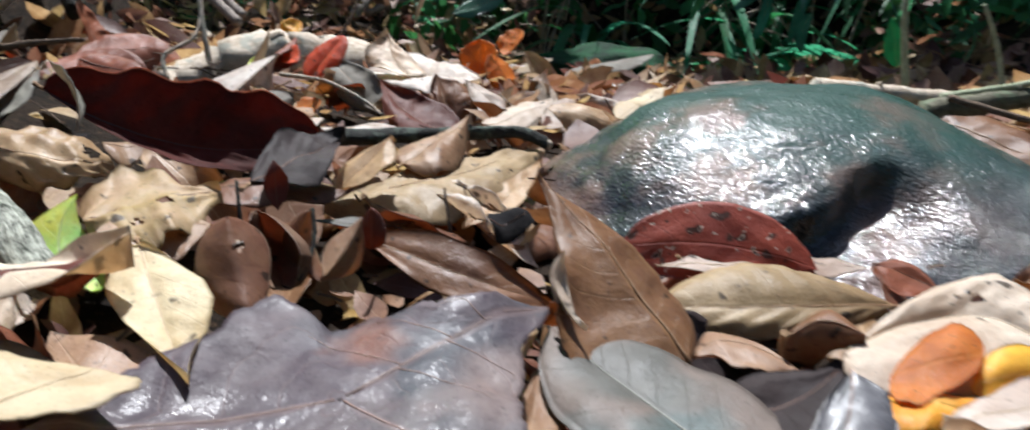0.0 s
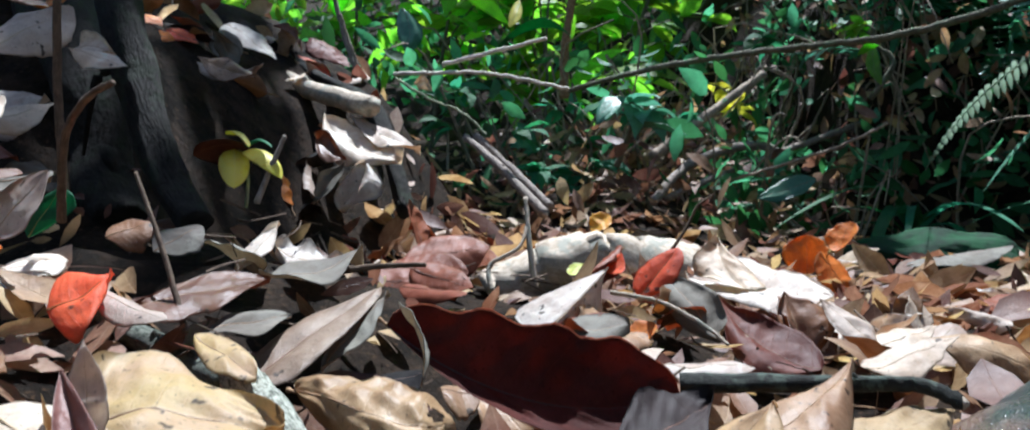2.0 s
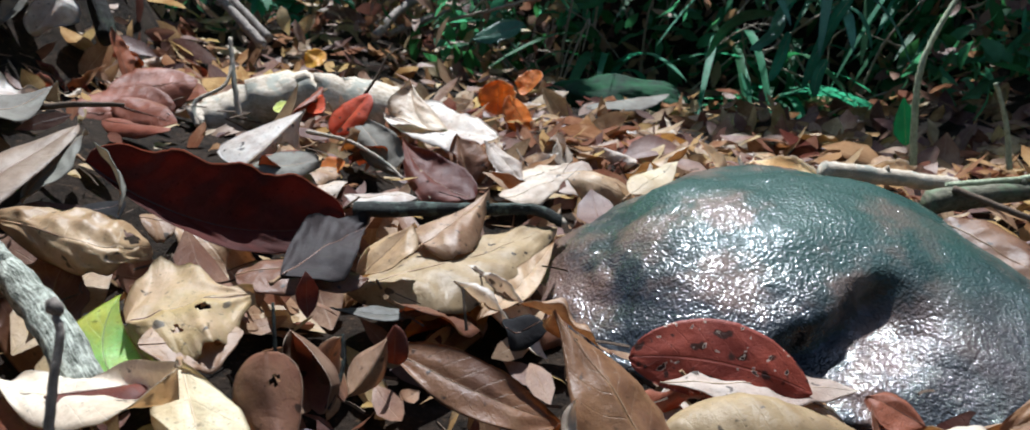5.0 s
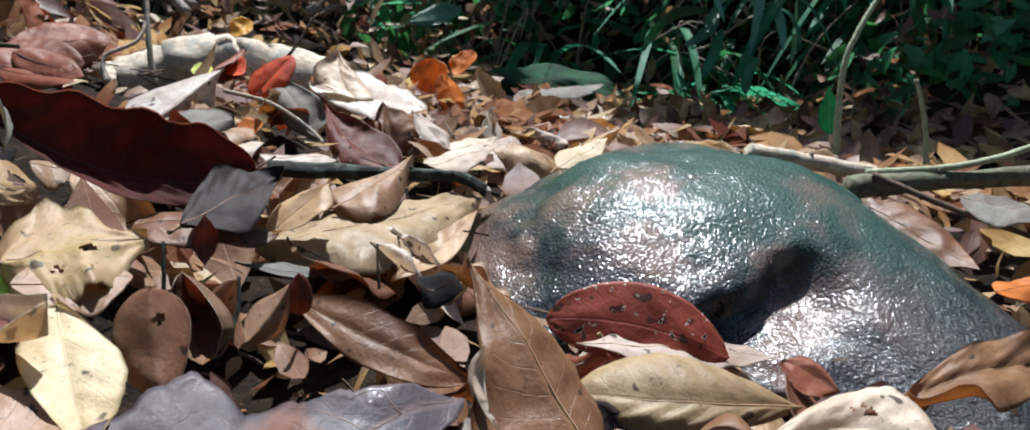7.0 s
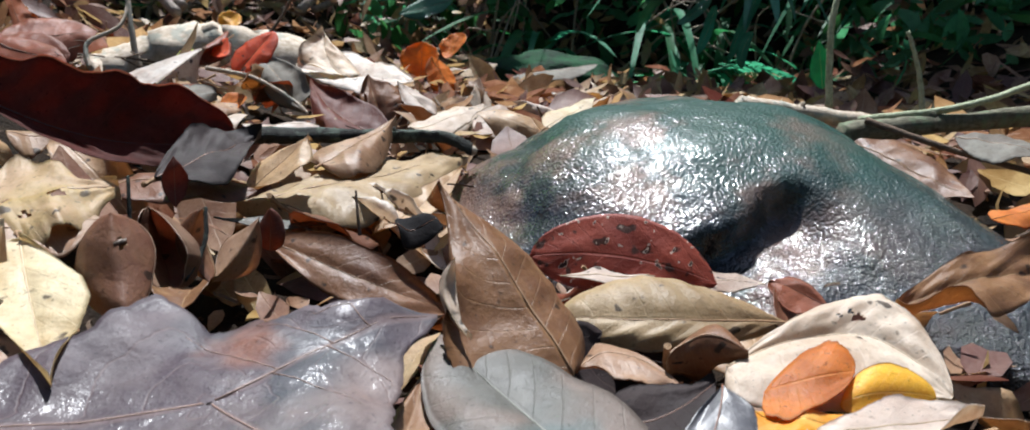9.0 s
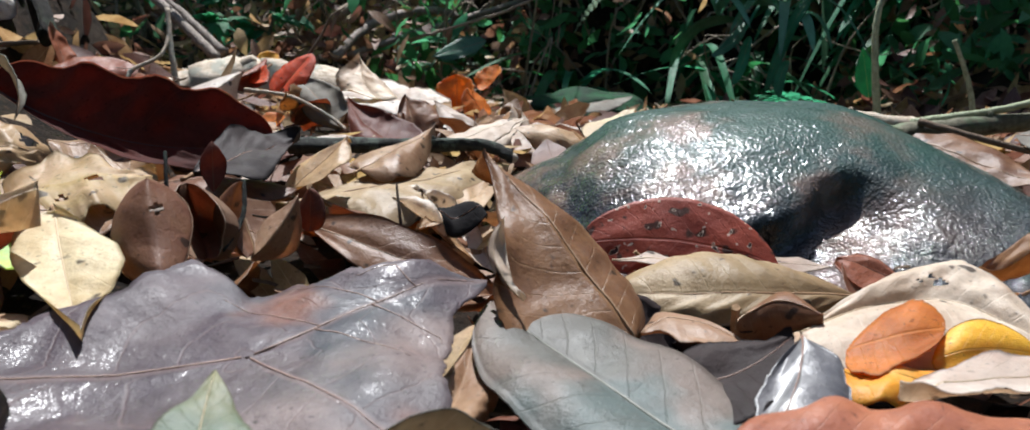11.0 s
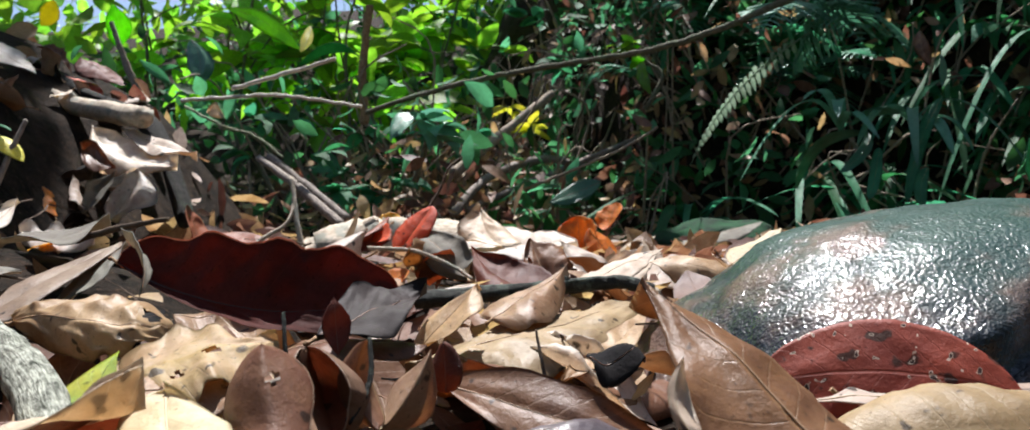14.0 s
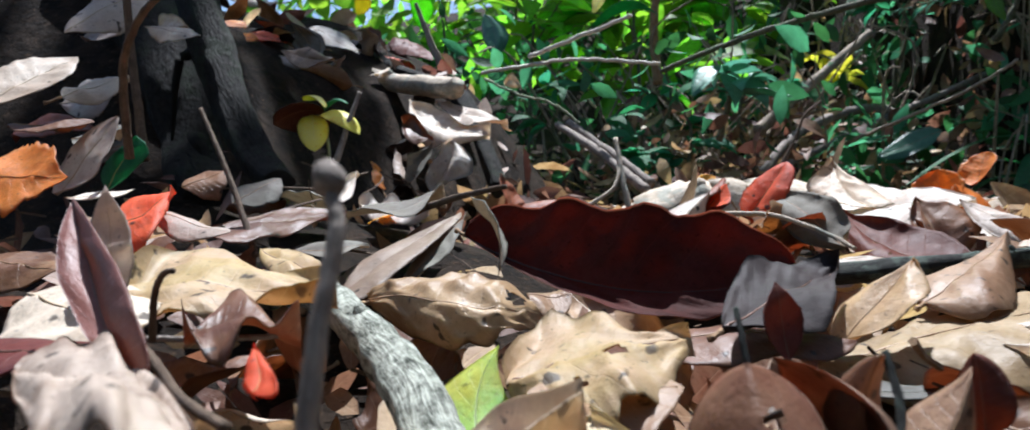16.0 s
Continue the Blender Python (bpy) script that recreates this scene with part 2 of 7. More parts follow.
# the duller, paler lower face of each kind, and its ribs
UNDER = {
    "tan": leaf_material("under_tan", (0.40, 0.28, 0.18), (0.27, 0.16, 0.09), (0.5, 0.38, 0.25), 0.6, glow=0.55),
    "pale": leaf_material("under_pale", (0.56, 0.46, 0.35), (0.42, 0.30, 0.2), (0.62, 0.52, 0.4), 0.6, glow=0.55),
    "brown": leaf_material("under_brown", (0.36, 0.21, 0.12), (0.22, 0.11, 0.06), (0.46, 0.3, 0.18), 0.6, glow=0.55),
    "red": leaf_material("under_red", (0.30, 0.10, 0.06), (0.16, 0.05, 0.03), (0.4, 0.18, 0.1), 0.6, glow=0.55),
    "dark": leaf_material("under_dark", (0.09, 0.065, 0.058), (0.045, 0.033, 0.03), (0.15, 0.11, 0.09), 0.6, glow=0.55),
}
UNDER_OF = {"white": "pale", "cream": "pale", "tan": "tan", "olive": "tan", "greengrey": "brown", "parched": "tan", "mottled": "brown", "scroll": "tan", "plum": "brown", "silver": "dark", "pale": "pale", "brown": "brown", "redbrown": "brown", "grey": "pale", "slate": "dark", "purple": "dark", "black": "dark",
            "darkred": "red", "red": "red"}


def rib_material(name, colour):
    m = Nodes(name)
    vec = m.add("TexCoord").outputs["Object"]
    m.put(m.bsdf.inputs["Base Color"], m.mix(m.noise(vec, 300.0, 3.0), colour, tuple(c * 0.6 for c in colour)))
    m.bsdf.inputs["Roughness"].default_value = 0.5
    return m.mat


RIB = {"dull": rib_material("rib_dull", (0.23, 0.23, 0.19)), "deep": rib_material("rib_deep", (0.05, 0.015, 0.012)), "gold": rib_material("rib_gold", (0.72, 0.42, 0.06)), "rust": rib_material("rib_rust", (0.5, 0.19, 0.04)), "vein": rib_material("rib_rusty", (0.36, 0.23, 0.18)), "light": rib_material("rib_light", (0.62, 0.47, 0.30)), "brown": rib_material("rib_brown", (0.36, 0.21, 0.11)), "dark": rib_material("rib_dark", (0.22, 0.10, 0.06)), "green": rib_material("rib_green", (0.4, 0.5, 0.2))}
RIB_OF = {"darkred": "deep", "olive": "brown", "greengrey": "dull", "tan": "brown", "pale": "light", "white": "light", "cream": "light", "brown": "brown", "grey": "brown", "purple": "brown", "yellow": "gold", "orange": "rust", "scarlet": "rust", "red": "deep", "torn": "light", "lime": "green", "green": "green", "sprig": "green"}


def bark_material(name, dark, light, patch=None, rough=0.8, scale=1.0, stretch=0.25, depth=0.004):
    """Bark or old wood: streaks along the length, cracks, and patches of lichen where a colour is given."""
    m = Nodes(name)
    vec = m.add("TexCoord").outputs["Object"]
    uv = m.add("UVMap").outputs[0]
    streak = m.add("Mapping")
    m.put(streak.inputs["Vector"], uv)
    streak.inputs["Scale"].default_value = (26.0, 7.0 * stretch * 4, 1.0)
    s = m.noise(streak.outputs[0], 1.6, 6.0, 0.65)
    grain = m.noise(vec, 160.0 * scale, 6.0, 0.7)
    col = m.mix(m.ramp(m.math("MULTIPLY_ADD", grain, 0.5, m.math("MULTIPLY", s, 0.5)), 0.36, 0.62), dark, light)
    if patch:
        hit = m.ramp(m.noise(vec, 55.0 * scale, 5.0, 0.65), 0.52, 0.60)
        col = m.mix(m.math("MULTIPLY", hit, 0.85), col, patch)
    m.put(m.bsdf.inputs["Base Color"], col)
    m.bsdf.inputs["Roughness"].default_value = rough
    m.bsdf.inputs["Specular IOR Level"].default_value = 0.2
    h = m.math("ADD", m.math("MULTIPLY", s, 0.7), m.math("MULTIPLY", grain, 0.5))
    m.put(m.bsdf.inputs["Normal"], m.bump(h, 0.8, depth))
    return m.mat


BARK = {
    # trunk: bark colour lowered to near black, standing in for the shade on it
    "trunk": bark_material("bark_trunk_shaded", (0.004, 0.0035, 0.003), (0.022, 0.019, 0.016), (0.02, 0.028, 0.016), depth=0.008, scale=0.6),
    "black": bark_material("bark_black", (0.011, 0.011, 0.010), (0.042, 0.043, 0.037), (0.085, 0.105, 0.085), depth=0.003),
    "lichen": bark_material("bark_lichen", (0.045, 0.05, 0.036), (0.55, 0.56, 0.47), depth=0.006),
    "bleached": bark_material("bark_bleached", (0.46, 0.41, 0.34), (0.76, 0.70, 0.60), None, depth=0.001),
    "mossy": bark_material("bark_mossy", (0.018, 0.024, 0.020), (0.20, 0.22, 0.18), depth=0.005),
    "pale": bark_material("bark_pale", (0.32, 0.25, 0.18), (0.58, 0.49, 0.39), (0.30, 0.30, 0.25), depth=0.002),
    "twig": bark_material("bark_twig", (0.06, 0.04, 0.03), (0.16, 0.11, 0.075), None, depth=0.001),
    "grey": bark_material("bark_grey", (0.12, 0.095, 0.08), (0.32, 0.27, 0.23), None, depth=0.001),
    "dry": bark_material("bark_dry", (0.15, 0.115, 0.085), (0.42, 0.34, 0.26), None, depth=0.001),
    "branch": bark_material("bark_branch", (0.05, 0.045, 0.03), (0.17, 0.16, 0.11), (0.12, 0.15, 0.09), depth=0.002),
    "stem": bark_material("stem_green", (0.17, 0.19, 0.11), (0.40, 0.43, 0.29), None, depth=0.001),
    "stalk": bark_material("stalk_brown", (0.16, 0.085, 0.045), (0.36, 0.23, 0.13), None, depth=0.0006),
}


def soil_material():
    m = Nodes("soil")
    vec = m.add("TexCoord").outputs["Object"]
    col = m.mix(m.ramp(m.noise(vec, 35.0, 6.0, 0.7), 0.35, 0.65), (0.008, 0.006, 0.0045), (0.032, 0.021, 0.014))
    col = m.mix(m.math("MULTIPLY", m.ramp(m.noise(vec, 210.0, 4.0, 0.7), 0.56, 0.70), 0.7), col, (0.10, 0.06, 0.034))
    m.put(m.bsdf.inputs["Base Color"], col)
    m.bsdf.inputs["Roughness"].default_value = 0.92
    m.bsdf.inputs["Specular IOR Level"].default_value = 0.1
    m.put(m.bsdf.inputs["Normal"], m.bump(m.noise(vec, 95.0, 8.0, 0.7), 1.0, 0.008))
    return m.mat


def stone_material():
    """A wet dark boulder: grey-black with brown and mossy green films, a rough skin that glints."""
    m = Nodes("wet_stone")
    vec = m.add("TexCoord").outputs["Object"]
    xyz = m.add("SeparateXYZ", vec)
    base = m.mix(m.ramp(m.noise(vec, 22.0, 6.0, 0.65), 0.38, 0.64), (0.006, 0.008, 0.010), (0.020, 0.022, 0.024))
    rust = m.math("MULTIPLY", m.ramp(m.noise(vec, 16.0, 5.0, 0.6), 0.46, 0.62), m.ramp(xyz.outputs[0], 0.10, 0.0))
    moss = m.math("MULTIPLY", m.ramp(m.math("ADD", xyz.outputs[2], m.math("MULTIPLY", m.noise(vec, 30.0, 5.0), 0.06)), 0.058, 0.105), 0.75)
    base = m.mix(moss, base, (0.028, 0.068, 0.055))
    base = m.mix(m.math("MULTIPLY", rust, 0.7), base, (0.15, 0.088, 0.066))
    speck = m.ramp(m.noise(vec, 330.0, 3.0, 0.6), 0.58, 0.72)
    base = m.mix(m.math("MULTIPLY", speck, 0.5), base, (0.04, 0.039, 0.037))
    m.put(m.bsdf.inputs["Base Color"], base)
    m.put(m.bsdf.inputs["Roughness"], m.math("MULTIPLY_ADD", m.noise(vec, 45.0, 4.0), 0.25, 0.40))
    m.bsdf.inputs["Specular IOR Level"].default_value = 0.10
    m.put(m.bsdf.inputs["Coat Weight"], m.math("MULTIPLY_ADD", m.ramp(m.noise(vec, 60.0, 5.0, 0.65), 0.40, 0.56), 0.55, m.math("MULTIPLY_ADD", moss, -0.36, 0.36)))
    m.bsdf.inputs["Coat Roughness"].default_value, m.bsdf.inputs["Coat IOR"].default_value = 0.11, 1.6
    warp = m.add("Mapping")
    m.put(warp.inputs["Vector"], vec)
    warp.inputs["Scale"].default_value = (1.1, 1.0, 0.9)
    h = m.math("ADD", m.math("MULTIPLY", m.noise(warp.outputs[0], 900.0, 1.0, 0.5), 0.25), m.math("ADD", m.math("MULTIPLY", m.noise(warp.outputs[0], 500.0, 1.0, 0.5), 1.0), m.math("MULTIPLY", m.noise(warp.outputs[0], 95.0, 3.0, 0.55), 1.1)))
    # the flank is pitted more coarsely than the crown
    flank = m.ramp(m.math("ADD", xyz.outputs[0], m.math("MULTIPLY", xyz.outputs[2], -1.2)), -0.03, 0.08)
    pits = m.noise(warp.outputs[0], 260.0, 4.0, 0.65)
    h = m.math("ADD", h, m.math("MULTIPLY", flank, m.math("MULTIPLY", pits, 3.2)))
    nb = m.bump(h, 1.0, 0.0008)
    m.put(m.bsdf.inputs["Normal"], nb)
    m.put(m.bsdf.inputs["Coat Normal"], nb)
    return m.mat


def moss_material():
    m = Nodes("mossy_stone")
    vec = m.add("TexCoord").outputs["Object"]
    col = m.mix(m.ramp(m.noise(vec, 24.0, 6.0, 0.65), 0.36, 0.60), (0.016, 0.03, 0.02), (0.012, 0.06, 0.024))
    m.put(m.bsdf.inputs["Base Color"], col)
    m.bsdf.inputs["Roughness"].default_value = 0.85
    m.bsdf.inputs["Specular IOR Level"].default_value = 0.15
    m.put(m.bsdf.inputs["Normal"], m.bump(m.noise(vec, 140.0, 6.0, 0.7), 0.8, 0.004))
    return m.mat


SOIL, STONE, MOSS = soil_material(), stone_material(), moss_material()


# ---- mesh helpers ----
def part(name, bm, material, parent=None, label=""):
    """Links a bmesh as one mesh object, under a thing or under a part."""
    me = bpy.data.meshes.new(name)
    bm.to_mesh(me)
    bm.free()
    for p in me.polygons:
        p.use_smooth = True
    me.materials.append(material)
    ob = new(name, me)
    ob.parent = parent
    if label:
        tagged(ob, label)
    return ob


def share(name, me, parent, m):
    """One more object on an existing mesh."""
    ob = new(name, me)
    ob.parent = parent
    ob.matrix_basis = m
    return ob


def empty(name, m=Matrix.Identity(4)):
    ob = new(name)
    ob.empty_display_size = 0.02
    ob.matrix_basis = m
    return ob


SHAPES = {
    "ovate": (0.72, 1.05), "drip": (0.58, 1.3), "blunt": (0.85, 0.60), "lance": (1.0, 1.15), "elliptic": (1.0, 0.84), "round": (1.0, 0.58), "strap": (0.9, 0.45), "club": (1.5, 0.55), "disc": (1.0, 0.5),
}


def outline(shape, s):
    p, q = SHAPES[shape]
    return max(math.sin(math.pi * min(max(s, 0.0), 1.0) ** p), 0.0) ** q


class Blade:
    """The bent surface of one leaf in its own frame: x along the midrib, y across, z out of the upper face."""

    def __init__(self, length, width, curl=0.0, arch=0.0, fold=0.0, wave=0.0, waves=3.0, twist=0.0, droop=0.0, shape="ovate", crumple=0.0, ragged=0.0, seed=0, asym=0.0, pleat=0.00025, veins=9.0):
        self.asym, self.pleat, self.veins = asym, pleat, veins
        self.length, self.width, self.curl, self.arch, self.fold, self.wave, self.waves = length, width, curl, arch, fold, wave, waves
        self.twist, self.droop, self.shape, self.crumple, self.ragged = twist, droop, shape, crumple, ragged
        self.rng = random.Random(seed)
        self.phase = self.rng.uniform(0, 6.28)
        self.off = Vector((self.rng.uniform(0, 50), self.rng.uniform(0, 50), self.rng.uniform(0, 50)))

    def at(self, s, v):
        half = 0.5 * self.width
        w = half * outline(self.shape, s)
        side = 1.0 if v > 0 else -1.0
        if self.ragged:
            w *= 1.0 + self.ragged * (noise.noise(Vector((s * 9, side * 3, 0)) + self.off) + 0.45 * noise.noise(Vector((s * 33, side * 5, 2)) + self.off))
        l = v * w
        th = self.curl * (1 + 0.30 * math.sin(3.1 * s + self.phase)) * (1 + self.asym * side)
        if abs(th) > 0.02:
            r = half / th
            y, z = r * math.sin(l / r), r * (1 - math.cos(l / r))
        else:
            y, z = l, 0.0
        z += self.fold * abs(l) + self.wave * abs(v) ** 1.6 * math.sin(6.283 * self.waves * s + self.phase + (1.3 if v > 0 else 0)) * outline("elliptic", s)
        tw = self.twist * (s - 0.5)
        y, z = y * math.cos(tw) - z * math.sin(tw), y * math.sin(tw) + z * math.cos(tw)
        z += self.length * (self.arch * 4 * s * (1 - s) + self.droop * s ** 3)
        if self.crumple:
            q = Vector((s * self.length, l, 0))
            z += self.crumple * (noise.noise(q * 24 + self.off) + 0.55 * (0.5 - 2 * abs(noise.noise(q * 52 + self.off))) + 0.2 * noise.noise(q * 120 + self.off))
        if self.pleat:
            saw = abs((self.veins * s - 1.6 * abs(v)) % 1.0 - 0.5)
            z += self.pleat * min(self.width / 0.045, 1.6) ** 1.5 * (saw - 0.25) * 4 * min(abs(v) * 3, 1.0) * outline("elliptic", s)
        return Vector((s * self.length, y, z))

    def mesh(self, nu=18, nv=8, thick=0.00035, single=False):
        """A closed thin sheet with UVs: u across, v along."""
        bm = bmesh.new()
        uvl = bm.loops.layers.uv.new("UVMap")
        rows, uvs = [], {}
        for side in (0, 0) if single else (0, 1):
            grid = []
            for i in range(nu + 1):
                s = i / nu
                row = []
                for j in range(nv + 1):
                    v = 2 * j / nv - 1
                    p = self.at(s, v)
                    vert = bm.verts.new(p + Vector((0, 0, -thick if side else 0)))
                    uvs[vert] = (0.5 + v / 2, s)
                    row.append(vert)
                grid.append(row)
            rows.append(grid)
        top, low = rows

        def face(*vs, under=0):
            f = bm.faces.new(vs)
            f.material_index = under
            for lp in f.loops:
                lp[uvl].uv = uvs[lp.vert]

        for i in range(nu):
            for j in range(nv):
                face(top[i][j], top[i + 1][j], top[i + 1][j + 1], top[i][j + 1])
                if single:
                    continue
                face(low[i][j], low[i][j + 1], low[i + 1][j + 1], low[i + 1][j], under=1)
            if not single:
                face(top[i][0], low[i][0], low[i + 1][0], top[i + 1][0])
                face(top[i][nv], top[i + 1][nv], low[i + 1][nv], low[i][nv])
        bmesh.ops.delete(bm, geom=[v for v in bm.verts if not v.link_faces], context="VERTS")
        return bm


def tube(points, radii, n=8, rough=0.0, seed=0, uv_len=0.1):
    """A closed tube along points, with a radius for each, knobbly by rough."""
    bm = bmesh.new()
    uvl = bm.loops.layers.uv.new("UVMap")
    pts = [Vector(p) for p in points]
    rings, uvs, run = [], {}, 0.0
    ref = Vector((0.31, 0.2, 0.93))
    for i, p in enumerate(pts):
        d = (pts[min(i + 1, len(pts) - 1)] - pts[max(i - 1, 0)]).normalized()
        if abs(d.dot(ref)) > 0.9:
            ref = Vector((0.9, 0.3, 0.1))
        a = d.cross(ref).normalized()
        b = d.cross(a)
        run += (p - pts[i - 1]).length if i else 0
        ring = []
        for k in range(n):
            th = 2 * math.pi * k / n
            r = radii[i] * (1 + rough * noise.noise(Vector((math.cos(th) * 1.3, math.sin(th) * 1.3, run * 14)) + Vector((seed, 0, 0))))
            v = bm.verts.new(p + a * (r * math.cos(th)) + b * (r * math.sin(th)))
            uvs[v] = (k / n, run / uv_len)
            ring.append(v)
        rings.append(ring)
    for r0, r1 in zip(rings, rings[1:]):
        for k in range(n):
            f = bm.faces.new((r0[k], r0[(k + 1) % n], r1[(k + 1) % n], r1[k]))
            for lp in f.loops:
                lp[uvl].uv = uvs[lp.vert]
    for ring in (rings[0][::-1], rings[-1]):
        f = bm.faces.new(ring)
        for lp in f.loops:
            lp[uvl].uv = uvs[lp.vert]
    return bm


def bent(points, steps=10, jitter=0.0, seed=0):
    """A smooth line through a few points, slightly crooked."""
    rng = random.Random(seed)
    pts = [Vector(p) for p in points]
    out = []
    for i in range(len(pts) - 1):
        p0, p1, p2, p3 = pts[max(i - 1, 0)], pts[i], pts[i + 1], pts[min(i + 2, len(pts) - 1)]
        for k in range(steps):
            t = k / steps
            out.append(0.5 * ((2 * p1) + (p2 - p0) * t + (2 * p0 - 5 * p1 + 4 * p2 - p3) * t * t + (3 * p1 - p0 - 3 * p2 + p3) * t ** 3))
    out.append(pts[-1])
    return [p + Vector([rng.uniform(-jitter, jitter) for _ in range(3)]) if 0 < i < len(out) - 1 else p for i, p in enumerate(out)]


def frame_of(base, tip, roll):
    """The pose of a leaf that runs from base to tip: its face looks up, then turns by roll degrees about its midrib."""
    base, tip = Vector(base), Vector(tip)
    ex = (tip - base).normalized()
    up = Vector((0, 0, 1)) if abs(ex.z) < 0.93 else Vector((0, -1, 0))
    ez = (up - ex * up.dot(ex)).normalized()
    ez = Matrix.Rotation(radians(roll), 3, ex) @ ez
    ey = ez.cross(ex)
    m = Matrix((ex, ey, ez)).transposed().to_4x4()
    m.translation = base
    return m, (tip - base).length


COUNT = [0]


def fallen_leaf(label, kind, base, tip, width, roll=0, stalk=0.018, nu=38, nv=14, group="fallen leaves of the forest floor", **bend):
    """One leaf of the litter: blade, raised midrib and stalk."""
    COUNT[0] += 1
    seed = bend.pop("seed", COUNT[0])
    m, length = frame_of(base, tip, roll)
    thing = tagged(empty("fallen_leaf", m), label, "leaf", group)
    bend.setdefault("ragged", 0.10)
    bend.setdefault("crumple", 0.0034)
    bend.setdefault("asym", random.Random(seed).uniform(-0.4, 0.4))
    bend.setdefault("twist", random.Random(seed + 5).uniform(-0.35, 0.35))
    if abs(bend.get("curl", 0.0)) < 1.0:
        bend["curl"] = bend.get("curl", 0.0) * 1.4
    blade = Blade(length, width, seed=seed, **bend)
    made = part("blade", blade.mesh(nu, nv), LEAF[kind], thing)
    made.data.materials.append(UNDER.get(UNDER_OF.get(kind, ""), LEAF[kind]))
    rib = [blade.at(i / 12 * 0.96, 0) + Vector((0, 0, 0.0001)) for i in range(13)]
    part("midrib", tube(rib, [0.00045 * min(1.0, width / 0.04) * (1 - 0.07 * i) for i in range(13)], 5), RIB[RIB_OF.get(kind, "dark")], made)
    if stalk:
        rng = random.Random(seed)
        a = blade.at(0, 0)
        d = (blade.at(0, 0) - blade.at(0.08, 0)).normalized()
        pts = [a + d * stalk * k / 4 + Vector((0, rng.uniform(-0.1, 0.1), rng.uniform(-0.12, 0.05))) * stalk * (k / 4) ** 2 for k in range(5)]
        part("stalk", tube(pts, [0.0011, 0.0009, 0.0008, 0.0009, 0.0014], 5), BARK["stalk"], thing)
    return thing


def edge_arc(chord, normal, theta, v):
    """A point on the arc that spans chord and turns by theta towards normal; v runs from 0 to 1."""
    if abs(theta) < 0.02:
        return chord * v
    k = 2 * math.sin(theta / 2)
    return chord * ((math.sin(theta * (v - 0.5)) + math.sin(theta / 2)) / k) + normal * (chord.length * (math.cos(theta * (v - 0.5)) - math.cos(theta / 2)) / k)


